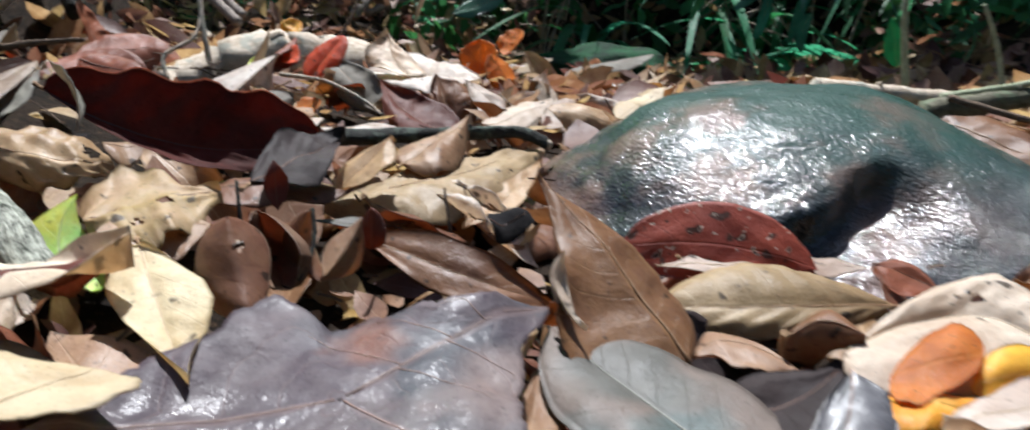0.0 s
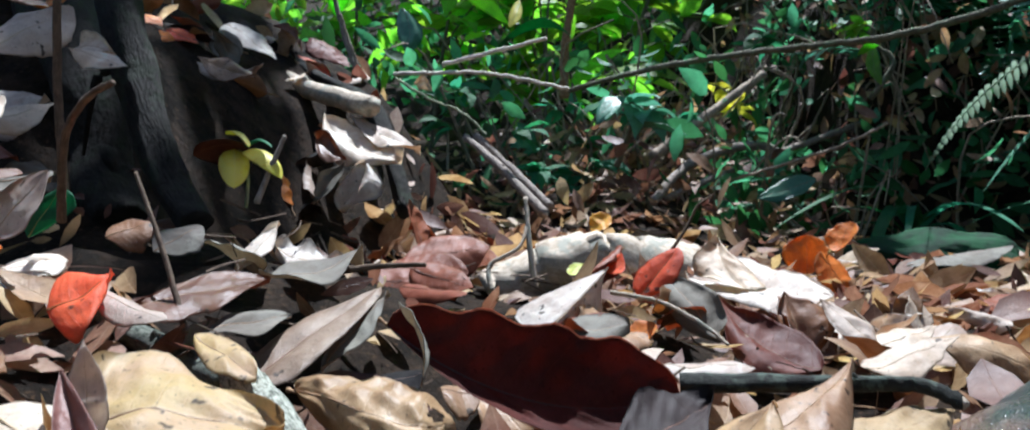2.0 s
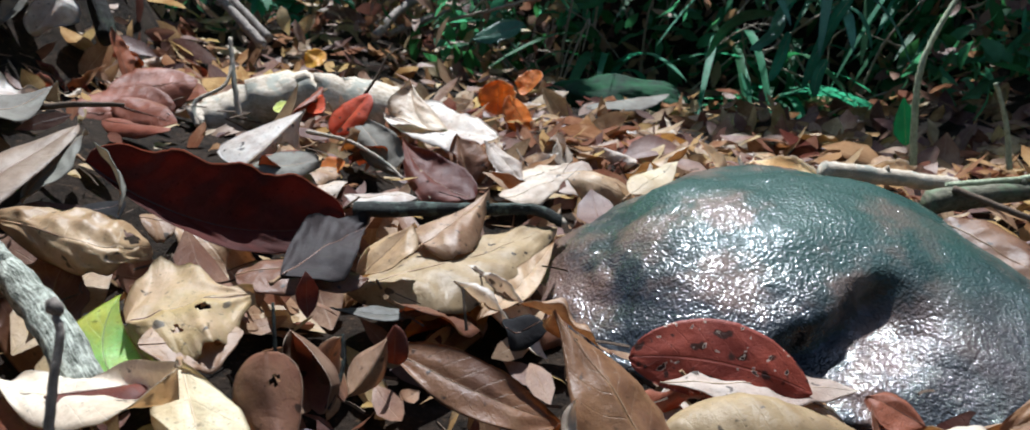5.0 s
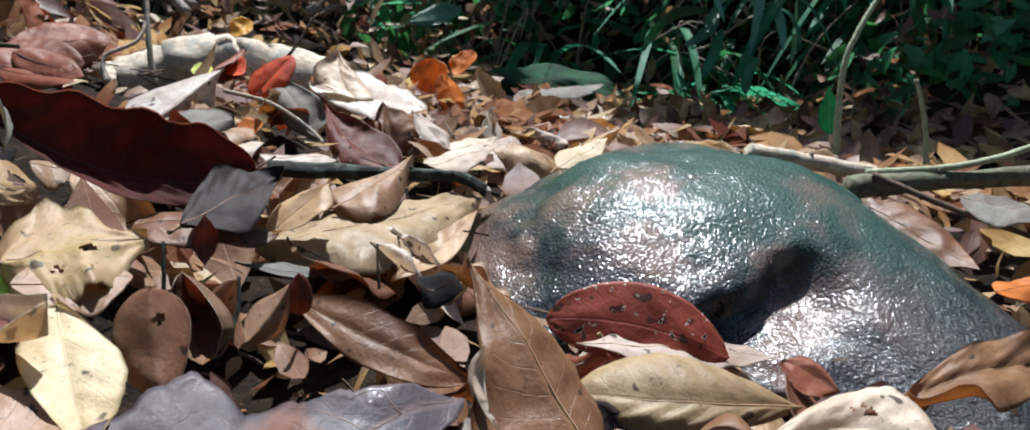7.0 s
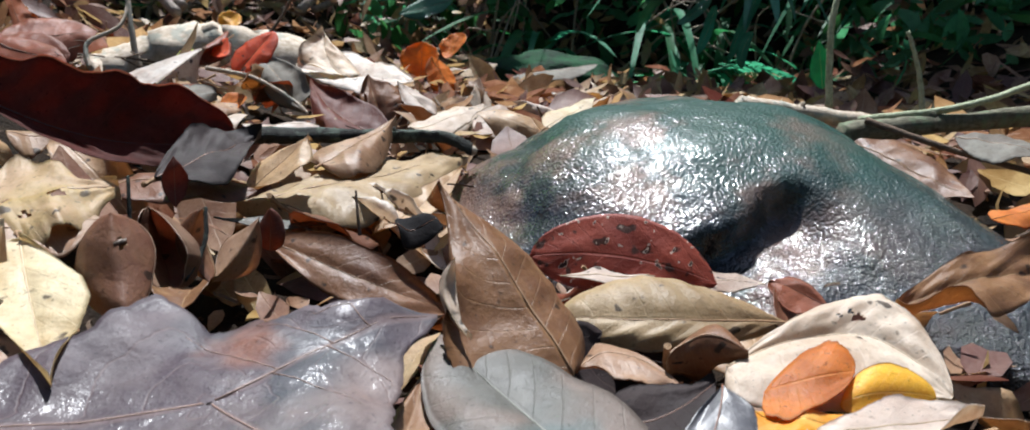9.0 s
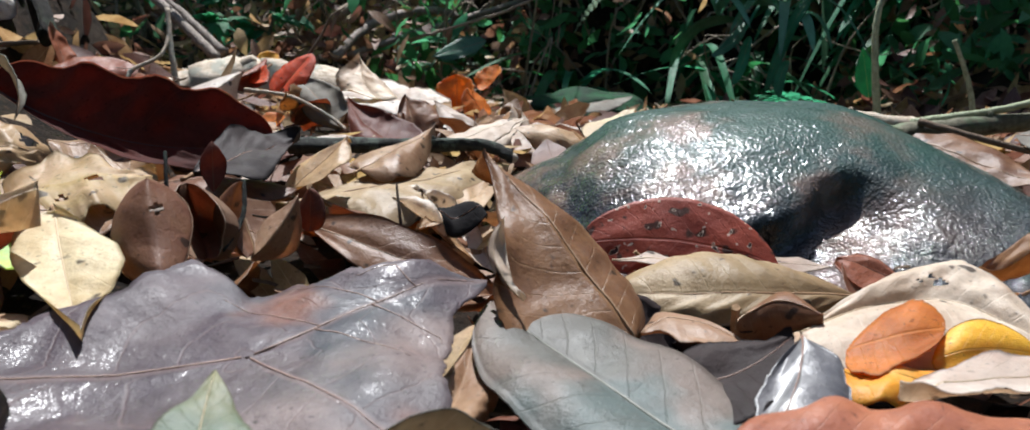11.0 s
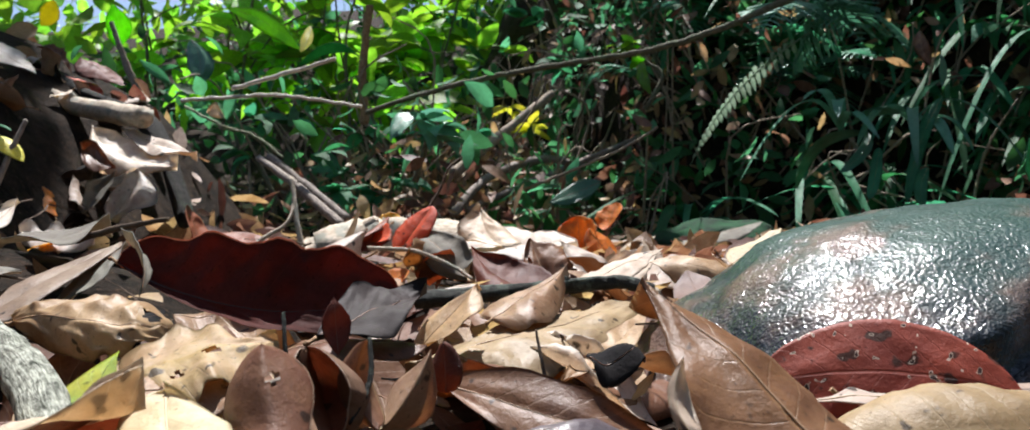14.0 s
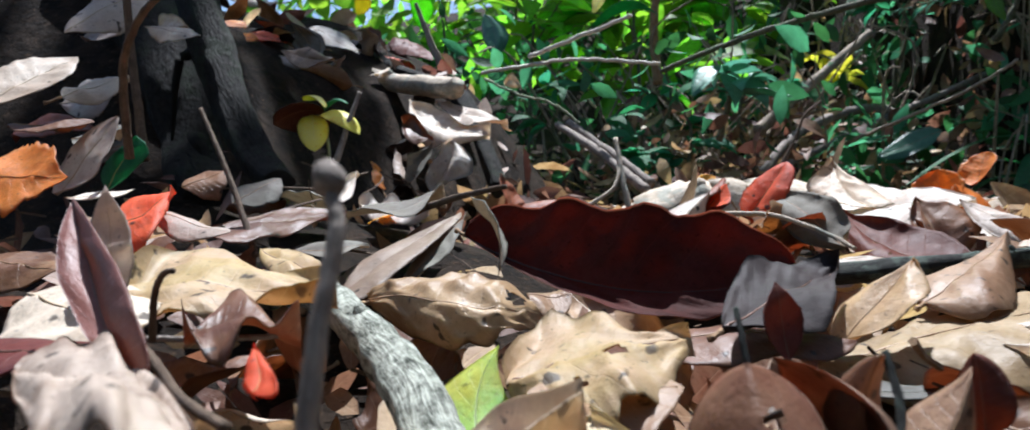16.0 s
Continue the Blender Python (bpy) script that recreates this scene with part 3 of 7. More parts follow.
def shaped_leaf(label, kind, base, mid, tip, left, right, shape="ovate", bow=(0.3, 0.3), wave=0.0, waves=3.0, crumple=0.0014, ragged=0.06, pleat=0.00012, veins=8.0, holes=(), stalk=0.0, nu=42, nv=20, rib=True, rim=1.0, scallop=0.0,
                group="fallen leaves of the forest floor", name="fallen_leaf"):
    """One leaf given by its midrib (base, mid, tip) and by how far its two halves reach at the middle; bow: how each half arches, in radians."""
    COUNT[0] += 1
    base, mid, tip, left, right = (Vector(p) for p in (base, mid, tip, left, right))
    rng = random.Random(label)
    off = Vector([rng.uniform(0, 50) for _ in range(3)])
    phase = rng.uniform(0, 6.28)
    halves = (left - mid, right - mid)
    along = (tip - base).normalized()
    face = along.cross(halves[0] - halves[1]).normalized()
    if face.dot(Vector((0, -0.5, 0.85))) < 0:
        face = -face
    lip = [rng.choice((-1, 1)) * rng.uniform(0.3, 1.2) * rim for _ in range(2)]
    size = (tip - base).length
    span = max(h.length for h in halves)

    def spine(s):
        return (base * ((1 - s) * (1 - 2 * s)) + mid * (4 * s * (1 - s)) + tip * (s * (2 * s - 1)))

    def at(s, v):
        """s along the midrib, v across from -1 to 1."""
        k = 0 if v < 0 else 1
        a = abs(v)
        w = outline(shape, s) / outline(shape, 0.5)
        if ragged:
            w *= 1 + ragged * (noise.noise(Vector((s * 8, k * 3, 0)) + off) + 0.5 * noise.noise(Vector((s * 30, k * 5, 2)) + off) + 0.25 * noise.noise(Vector((s * 90, k * 5, 4)) + off))
        w *= 1 + scallop * math.sin(6.283 * waves * s + phase + 2.0 * k)
        half = halves[k] * w * (1 + 0.22 * math.sin(3.0 * s + phase + 2.2 * k) - 0.22 * math.sin(1.5 + phase + 2.2 * k))
        up = face - halves[k].normalized() * face.dot(halves[k].normalized())
        p = spine(s) - base + edge_arc(half, up.normalized(), bow[k], a)
        q = Vector((s * size, v * span, 0))
        z = 1.3 * crumple * (noise.noise(q * 26 + off) + 0.6 * (0.5 - 2 * abs(noise.noise(q * 55 + off))) + 0.22 * noise.noise(q * 130 + off))
        z += (0.04 + 0.07 * rim) * span * noise.noise(Vector((s * 2.6, 7, 0)) + off) * outline("round", s)
        z += lip[k] * span * max(a - 0.45, 0.0) ** 2 * (0.7 + 1.6 * noise.noise(Vector((s * 3.5, k * 4, 9)) + off))
        z += wave * a ** 1.6 * math.sin(6.283 * waves * s + phase + k * 1.3) * outline("elliptic", s)
        if pleat:
            saw = abs((veins * s - 1.6 * a) % 1.0 - 0.5)
            z += pleat * min(span / 0.025, 1.5) ** 2 * (saw - 0.25) * 4 * min(a * 3, 1.0) * outline("elliptic", s)
        return p + face * z

    thing = tagged(empty(name, Matrix.Translation(base)), label, "leaf", group)
    bm = bmesh.new()
    uvl = bm.loops.layers.uv.new("UVMap")
    grids, uvs = [], {}
    for low in (0, 1):
        grid = []
        for i in range(nu + 1):
            row = []
            for j in range(nv + 1):
                v = 2 * j / nv - 1
                vert = bm.verts.new(at(i / nu, v) - face * 0.0004 * low)
                uvs[vert] = (0.5 + v / 2, i / nu)
                row.append(vert)
            grid.append(row)
        grids.append(grid)
    top, low = grids

    def quad(*vs, under=0):
        f = bm.faces.new(vs)
        f.material_index = under
        for lp in f.loops:
            lp[uvl].uv = uvs[lp.vert]

    hole_spots = [(at(s, v), r) for s, v, r in holes]
    flip = (top[nu // 2 + 1][nv // 2].co - top[nu // 2][nv // 2].co).cross(top[nu // 2][nv // 2 + 1].co - top[nu // 2][nv // 2].co).dot(face) < 0
    solid = {}
    for i in range(nu):
        for j in range(nv):
            c = (top[i][j].co + top[i + 1][j + 1].co) / 2
            solid[i, j] = not any((c - h).length < r * (1 + 0.5 * noise.noise(c * 700)) for h, r in hole_spots)
            if solid[i, j]:
                a, b = [top[i][j], top[i + 1][j], top[i + 1][j + 1], top[i][j + 1]], [low[i][j], low[i][j + 1], low[i + 1][j + 1], low[i + 1][j]]
                quad(*(a[::-1] if flip else a))
                quad(*(b[::-1] if flip else b), under=1)
    for i in range(nu):
        for j, e in ((0, 0), (nv, nv - 1)):
            if solid[i, e]:
                quad(top[i][j], low[i][j], low[i + 1][j], top[i + 1][j])
    bmesh.ops.delete(bm, geom=[v for v in bm.verts if not v.link_faces], context="VERTS")
    blade = part("blade", bm, LEAF[kind], thing)
    blade.data.materials.append(UNDER.get(UNDER_OF.get(kind, ""), LEAF[kind]))
    line = [at(0.96 * i / 14, 0) + face * 0.0001 for i in range(15)]
    if rib:
        part("midrib", tube(line, [0.00042 * min(1.0, span / 0.02) * (1 - 0.06 * i) for i in range(15)], 5), RIB[RIB_OF.get(kind, "dark")], blade)
    if stalk:
        d = (at(0, 0) - at(0.08, 0)).normalized()
        pts = [d * stalk * k / 4 + Vector((rng.uniform(-0.08, 0.08), 0, rng.uniform(-0.12, 0.05))) * stalk * (k / 4) ** 2 for k in range(5)]
        part("stalk", tube(pts, [0.0011, 0.0009, 0.0008, 0.0009, 0.0014], 5), BARK["stalk"], thing)
    return thing


def stick(name, label, mat, points, r0, r1, rough=0.15, category="stick", jitter=-1.0, n=10, group="", steps=10):
    pts = bent(points, steps, r0 * 0.1 if jitter < 0 else jitter, len(label))
    k = len(pts) - 1
    ob = part(name, tube(pts, [r0 + (r1 - r0) * i / k for i in range(k + 1)], n, rough, len(label)), mat)
    if category in ("stick", "log"):
        # the splintered end and a knot
        d = (pts[-1] - pts[-2]).normalized()
        part("broken_end", tube([pts[-1] - d * r1 * 0.4, pts[-1] + d * r1 * 0.3, pts[-1] + d * r1 * 0.75], [r1 * 0.82, r1 * 0.7, r1 * 0.25], 9, 0.6, len(label)), BARK["pale"], ob, "pale splintered end")
        p, q = pts[k // 2], pts[k // 2 + 1]
        side = ((q - p).cross(Vector((0.2, 0.9, 0.3)))).normalized()
        side = side if side.z > 0 else -side
        r = (r0 + r1) / 2
        part("knot", tube([p + side * r * 0.6, p + side * r * 1.05, p + side * r * 1.35], [r * 0.5, r * 0.36, r * 0.16], 8, 0.4, len(label)), mat, ob)
    return tagged(ob, label, category, group)


# ---- ground ----
def smooth(a, b, x):
    t = min(max((x - a) / (b - a), 0.0), 1.0)
    return t * t * (3 - 2 * t)


def litter_top(x, y):
    """Height of the leaf litter's surface on the flat."""
    h = 0.052 + 0.045 * smooth(0.22, 0.62, y) + 0.02 * smooth(0.7, 1.6, y)
    h += 0.075 * smooth(-0.13, -0.42, x) * smooth(0.05, 0.3, y) * (1 - 0.75 * smooth(0.5, 0.72, y))
    h += 0.022 * math.exp(-((x + 0.17) / 0.10) ** 2 - ((y - 0.63) / 0.10) ** 2)
    h += 0.018 * smooth(0.15, 0.4, x) * smooth(0.4, 0.7, y)
    return h


def bank(x, y):
    """The banks and the root mound that stand round the flat."""
    z = 0.0
    start = 1.62 + 0.12 * math.sin(3 * x) + 0.9 * smooth(0.15, -0.35, x) - 0.5 * smooth(0.6, 1.6, x)
    z += 1.25 * max(y - start, 0.0) * smooth(0.0, 0.35, y - start) * (1 - 0.82 * smooth(-0.15, -0.7, x))
    z += 0.20 * max(y - 1.3, 0.0) * smooth(0.1, -0.4, x)
    m = smooth(-0.44, -0.66, x) * smooth(0.40, 0.66, y) * (1 - smooth(1.05, 1.40, y))
    z += 0.20 * m + 0.13 * smooth(-0.58, -0.90, x) * smooth(0.1, 0.5, y) * (1 - 0.6 * smooth(1.05, 1.40, y))
    z += 0.5 * smooth(0.5, 1.6, x) * smooth(0.3, 1.4, y)
    return min(z, 2.6)


def ground_z(x, y):
    rough = 0.010 * noise.noise(Vector((x * 9, y * 9, 0))) + 0.006 * noise.noise(Vector((x * 27, y * 27, 4)))
    return litter_top(x, y) - 0.022 - 0.014 * smooth(0.75, 0.5, y) + bank(x, y) * (1 + 0.15 * noise.noise(Vector((x * 2.2, y * 2.2, 9)))) + rough * (1 + 3 * smooth(0.1, 0.5, bank(x, y)))


def axis_steps(lo, hi, near_lo, near_hi, step, grow=1.35):
    vals = [near_lo + step * i for i in range(int((near_hi - near_lo) / step) + 1)]
    d, v = step, vals[-1]
    while v < hi:
        d *= grow
        v = min(v + d, hi)
        vals.append(v)
    d, v = step, vals[0]
    while v > lo:
        d *= grow
        v = max(v - d, lo)
        vals.insert(0, v)
    return vals


def build_ground():
    xs, ys = axis_steps(-60, 60, -1.6, 1.9, 0.03), axis_steps(-60, 80, -0.25, 3.0, 0.03)
    bm = bmesh.new()
    grid = [[bm.verts.new((x, y, ground_z(x, y))) for x in xs] for y in ys]
    for r0, r1 in zip(grid, grid[1:]):
        for i in range(len(xs) - 1):
            bm.faces.new((r0[i], r0[i + 1], r1[i + 1], r1[i]))
    return tagged(part("ground", bm, SOIL), "dark damp forest soil rising to a leafy bank", "ground", kind="structure")


build_ground()


# ---- boulder ----
ROCK = Vector((0.172, 0.470, 0.040))


def build_rock():
    bm = bmesh.new()
    bmesh.ops.create_icosphere(bm, subdivisions=6, radius=1.0)
    for v in bm.verts:
        d = v.co.normalized()
        r = 1 + 0.10 * noise.noise(d * 1.7 + Vector((3, 1, 7))) + 0.03 * noise.noise(d * 5) + 0.010 * noise.noise(d * 14) + 0.006 * noise.noise(d * 34) + 0.004 * noise.noise(d * 70)
        # flattened shoulder on top and a hollow in the flank
        up = d.z ** 1.3 if d.z > 0 else d.z
        p = Vector((d.x * 0.160 * r, d.y * 0.118 * r, up * 0.090 * r))
        if d.x > 0:
            p.x *= 1.34
            p.z -= 0.034 * d.x * d.x
            p.z *= 1 - 0.20 * smooth(0.05, 0.75, d.x) * smooth(0.75, 0.0, d.y) if p.z > 0 else 1
        else:
            p.x *= 1.06
        if p.z > 0:
            p.y += 0.58 * p.z
            p.z += 0.012 * smooth(0.0, 0.55, d.y) * smooth(0.55, 0.0, abs(d.x + 0.15))
        # the foot of the flank spreads out beside the ledge
        if d.x > 0.1 and d.y < 0:
            p.y -= 0.065 * smooth(0.1, 0.7, d.x) * smooth(0.085, -0.01, p.z)
        # an oblique ledge: below its edge the flank steps in
        q = p - Vector((-0.047, -0.110, 0.020))
        along = q.dot(Vector((0.735, 0.467, 0.490)))
        across = q.dot(Vector((0.676, -0.485, -0.551))) + 0.005 * noise.noise(d * 9) + 0.002 * noise.noise(d * 30)
        if d.y < 0.2:
            p -= Vector((0.0, -0.75, 0.66)) * 0.017 * smooth(0.0, 0.0035, across) * smooth(0.060, 0.010, across) * smooth(-0.02, 0.015, along) * smooth(0.108, 0.080, along)
        v.co = p
    ob = part("rock", bm, STONE)
    ob.location = ROCK
    ob.rotation_euler = (0, 0, radians(-8))
    return tagged(ob, "wet dark grey boulder with a mossy top, set in leaf litter", "rock")


build_rock()


# ---- single leaves of the litter, near to far ----
shaped_leaf("upright brown leaf with a pointed tip", "brown", (0.0582, 0.2300, 0.0576), (0.0391, 0.2490, 0.0792), (0.0133, 0.2760, 0.1042), (0.0206, 0.2360, 0.0764), (0.0524, 0.2700, 0.0793), shape='drip', bow=(-0.9, 0.3), crumple=0.0014, ragged=0.04, pleat=0.0001, stalk=0)
shaped_leaf("pale inner side of a leaf behind the upright brown leaf", "pale", (0.0280, 0.2260, 0.0682), (0.0196, 0.2340, 0.0767), (0.0214, 0.2400, 0.0874), (0.0176, 0.2380, 0.0768), (0.0228, 0.2380, 0.0758), shape='elliptic', bow=(0.72, 1.20), stalk=0)
shaped_leaf("smooth grey-green leaf lying across the litter", "greengrey", (0.0776, 0.1650, 0.0483), (0.0440, 0.2030, 0.0560), (0.0189, 0.2400, 0.0638), (0.0574, 0.2220, 0.0612), (0.0294, 0.1860, 0.0499), shape='blunt', rim=0.0, bow=(0.5, 1.0), crumple=0.0008, ragged=0.03, wave=0.0008, pleat=0, stalk=0.012)
shaped_leaf("dark red-brown leaf curled beneath the grey-green one", "redbrown", (0.0606, 0.1680, 0.0477), (0.0431, 0.1820, 0.0480), (0.0234, 0.2000, 0.0456), (0.0427, 0.1950, 0.0481), (0.0392, 0.1650, 0.0478), shape='elliptic', bow=(1.20, 1.20), stalk=0)
shaped_leaf("tan leaf tucked under the purple-brown leaf", "tan", (0.0015, 0.1620, 0.0482), (0.0116, 0.1900, 0.0497), (0.0158, 0.2280, 0.0576), (0.0033, 0.1800, 0.0515), (0.0231, 0.2050, 0.0495), shape='elliptic', bow=(0.48, 0.96), stalk=0)
shaped_leaf("rolled tan leaf with ribs, lying before the boulder", "olive", (0.1430, 0.2860, 0.0612), (0.0963, 0.2740, 0.0629), (0.0576, 0.2840, 0.0572), (0.1005, 0.2980, 0.0705), (0.0957, 0.2680, 0.0533), shape='club', rim=0.0, bow=(1.5, 1.5), crumple=0.0008, ragged=0.03, pleat=0.0006, veins=7.0, stalk=0)
shaped_leaf("matt red spotted leaf leaning against the wet boulder", "red", (0.1260, 0.3220, 0.0639), (0.0879, 0.3320, 0.0697), (0.0507, 0.3400, 0.0646), (0.0869, 0.3420, 0.0856), (0.0879, 0.3260, 0.0558), shape='round', rim=0.0, bow=(0.12, 0.1), crumple=0.001, ragged=0.03, pleat=0, rib=False, stalk=0)
shaped_leaf("red-brown leaf at the boulder's foot", "rust", (0.1629, 0.3000, 0.0637), (0.1531, 0.3050, 0.0685), (0.1426, 0.3100, 0.0704), (0.1565, 0.3120, 0.0724), (0.1468, 0.2980, 0.0641), shape='elliptic', bow=(0.6, 0.6), stalk=0)
shaped_leaf("pale tan leaf with black-rimmed holes", "pale", (0.1072, 0.2430, 0.0584), (0.1513, 0.2580, 0.0675), (0.1755, 0.2360, 0.0569), (0.1632, 0.2760, 0.0773), (0.1340, 0.2220, 0.0569), shape='blunt', bow=(1.20, 0.72), crumple=0.0018, ragged=0.05, rim=0.3, holes=((0.47, -0.36, 0.0014), (0.51, -0.30, 0.0018), (0.43, -0.30, 0.0011)), stalk=0, nu=64, nv=36)
shaped_leaf("bright orange oval leaf on the pale one", "orange", (0.1112, 0.2210, 0.0606), (0.1234, 0.2220, 0.0650), (0.1381, 0.2250, 0.0672), (0.1339, 0.2380, 0.0709), (0.1161, 0.2080, 0.0605), shape='disc', rim=0.0, bow=(0.5, -0.4), ragged=0.09, crumple=0.0006, pleat=0, rib=False, stalk=0)
shaped_leaf("bright yellow leaf with a curled rim", "yellow", (0.1328, 0.2190, 0.0601), (0.1462, 0.2200, 0.0639), (0.1631, 0.2250, 0.0609), (0.1498, 0.2280, 0.0697), (0.1448, 0.2160, 0.0583), shape='disc', rim=0.0, bow=(0.9, -0.4), ragged=0.05, crumple=0.0006, pleat=0, rib=False, stalk=0)
shaped_leaf("pale yellow leaf lying flat under the bright ones", "yellow", (0.1043, 0.2120, 0.0591), (0.1171, 0.2080, 0.0578), (0.1362, 0.2100, 0.0597), (0.1204, 0.2160, 0.0592), (0.1118, 0.1990, 0.0555), shape='elliptic', stalk=0)
shaped_leaf("dark purplish leaf bent over", "slate", (0.0617, 0.2100, 0.0530), (0.0769, 0.2050, 0.0585), (0.0939, 0.2120, 0.0670), (0.0805, 0.2160, 0.0631), (0.0749, 0.1840, 0.0529), shape='blunt', rim=0.2, bow=(0.7, 0.5), crumple=0.0015, stalk=0)
shaped_leaf("glossy pale grey leaf", "silver", (0.0938, 0.2060, 0.0672), (0.0875, 0.1900, 0.0602), (0.0754, 0.1720, 0.0552), (0.0772, 0.1840, 0.0561), (0.0989, 0.1880, 0.0589), shape='ovate', rim=0.2, bow=(-0.72, 0.96), crumple=0.0025, ragged=0.12, stalk=0)
shaped_leaf("reddish brown glossy leaf", "wetrust", (0.0660, 0.1640, 0.0573), (0.0968, 0.1680, 0.0575), (0.1393, 0.1780, 0.0582), (0.1057, 0.1860, 0.0594), (0.0889, 0.1460, 0.0552), shape='blunt', bow=(1.20, 0.96), wave=0.0018, waves=3.0, rim=0.1, crumple=0.0008, stalk=0)
shaped_leaf("small tan leaf folded before the rolled one", "tan", (0.0600, 0.2360, 0.0565), (0.0734, 0.2400, 0.0616), (0.0899, 0.2280, 0.0577), (0.0719, 0.2520, 0.0602), (0.0735, 0.2280, 0.0549), shape='lance', bow=(0.4, 1.2), stalk=0)
shaped_leaf("dark brown leaf arched like a hood", "brown", (0.0884, 0.2460, 0.0566), (0.0998, 0.2520, 0.0650), (0.1137, 0.2440, 0.0637), (0.1100, 0.2660, 0.0642), (0.1002, 0.2520, 0.0540), shape='elliptic', bow=(0.8, 1.4), stalk=0)
shaped_leaf("cream-yellow leaf with a stalk, leaning up", "cream", (-0.1069, 0.2480, 0.0800), (-0.0901, 0.2220, 0.0703), (-0.0695, 0.1920, 0.0619), (-0.1054, 0.2250, 0.0706), (-0.0746, 0.2220, 0.0694), shape='ovate', bow=(0.72, 0.72), crumple=0.0012, ragged=0.04, stalk=0.006)
shaped_leaf("curled brown leaf like a scroll, standing", "scroll", (-0.0638, 0.2220, 0.0660), (-0.0710, 0.2300, 0.0792), (-0.0767, 0.2400, 0.0923), (-0.0878, 0.2400, 0.0754), (-0.0656, 0.2440, 0.0784), shape='round', rim=0.2, bow=(0.9, 0.7), ragged=0.03, crumple=0.0012, pleat=0, rib=False, holes=((0.7, 0.15, 0.0020),), stalk=0)
shaped_leaf("second curled brown leaf like a scroll", "scroll", (-0.0664, 0.2540, 0.0686), (-0.0782, 0.2760, 0.0757), (-0.0787, 0.2700, 0.0887), (-0.0758, 0.2540, 0.0784), (-0.0573, 0.2440, 0.0800), shape='strap', rim=0.0, bow=(-1.0, -1.7), ragged=0.02, crumple=0.0006, pleat=0, rib=False, stalk=0)
shaped_leaf("third narrow reddish curled leaf", "scroll", (-0.0565, 0.2620, 0.0675), (-0.0626, 0.2640, 0.0781), (-0.0591, 0.2620, 0.0909), (-0.0708, 0.2720, 0.0777), (-0.0604, 0.2720, 0.0783), shape='strap', rim=0.0, bow=(1.0, 1.0), ragged=0.02, pleat=0, stalk=0)
shaped_leaf("folded brown leaf with a rounded top", "tan", (-0.0573, 0.2680, 0.0660), (-0.0499, 0.2720, 0.0755), (-0.0459, 0.2800, 0.0860), (-0.0586, 0.2840, 0.0748), (-0.0471, 0.2840, 0.0678), shape='lance', bow=(0.5, 0.6), ragged=0.03, pleat=0, stalk=0)
shaped_leaf("small rounded red-brown leaf standing behind the curled ones", "redbrown", (-0.0438, 0.2880, 0.0724), (-0.0440, 0.2890, 0.0799), (-0.0450, 0.2900, 0.0870), (-0.0489, 0.2900, 0.0791), (-0.0388, 0.2870, 0.0800), shape='blunt', rim=0.0, bow=(0.96, 0.96), ragged=0.02, pleat=0, stalk=0)
shaped_leaf("long brown leaf curved like a trough", "brown", (-0.0511, 0.3020, 0.0731), (-0.0119, 0.2860, 0.0655), (0.0208, 0.2880, 0.0549), (-0.0104, 0.2960, 0.0728), (-0.0127, 0.2780, 0.0580), shape='elliptic', bow=(0.96, 0.96), crumple=0.001, ragged=0.04, stalk=0)
shaped_leaf("wide tan leaf with a dark midrib line, lying aslant", "olive", (-0.0882, 0.3980, 0.0661), (-0.0340, 0.4320, 0.0753), (0.0201, 0.5050, 0.0832), (-0.0448, 0.4720, 0.0840), (-0.0262, 0.3920, 0.0617), shape='elliptic', bow=(-0.36, 0.72), crumple=0.0016, ragged=0.05, pleat=0.0006, veins=6.0, stalk=0)
shaped_leaf("tan leaf folded upright", "tan", (-0.0827, 0.3920, 0.0689), (-0.0707, 0.3980, 0.0828), (-0.0573, 0.4100, 0.0990), (-0.0800, 0.4080, 0.0857), (-0.0558, 0.3920, 0.0838), shape='lance', bow=(0.48, 0.72), stalk=0)
shaped_leaf("tan pointed leaf lying over the stick", "tan", (-0.0559, 0.4360, 0.0813), (-0.0403, 0.4580, 0.0912), (-0.0252, 0.5000, 0.1055), (-0.0523, 0.4680, 0.0912), (-0.0296, 0.4400, 0.0861), shape='drip', bow=(0.48, 0.48), crumple=0.001, stalk=0.004)
shaped_leaf("dark grey-brown leaf standing aslant", "slate", (-0.1064, 0.3450, 0.0835), (-0.0949, 0.3750, 0.0892), (-0.0811, 0.4120, 0.0971), (-0.1051, 0.4000, 0.0962), (-0.0790, 0.3620, 0.0837), shape='ovate', bow=(0.5, 0.9), crumple=0.0018, ragged=0.08, pleat=0.0003, veins=7.0, stalk=0.006)
shaped_leaf("large dark red-brown leaf with wavy edge, standing aslant", "darkred", (-0.2278, 0.4060, 0.1146), (-0.1528, 0.3930, 0.0916), (-0.0956, 0.4200, 0.0950), (-0.1551, 0.4020, 0.1228), (-0.1371, 0.3810, 0.0831), shape='blunt', rim=0.0, bow=(-0.4, -0.6), scallop=0.035, wave=0.002, waves=4.6, crumple=0.0012, ragged=0.05, pleat=0.0003, veins=8.0, stalk=0.006, nu=64, nv=28)
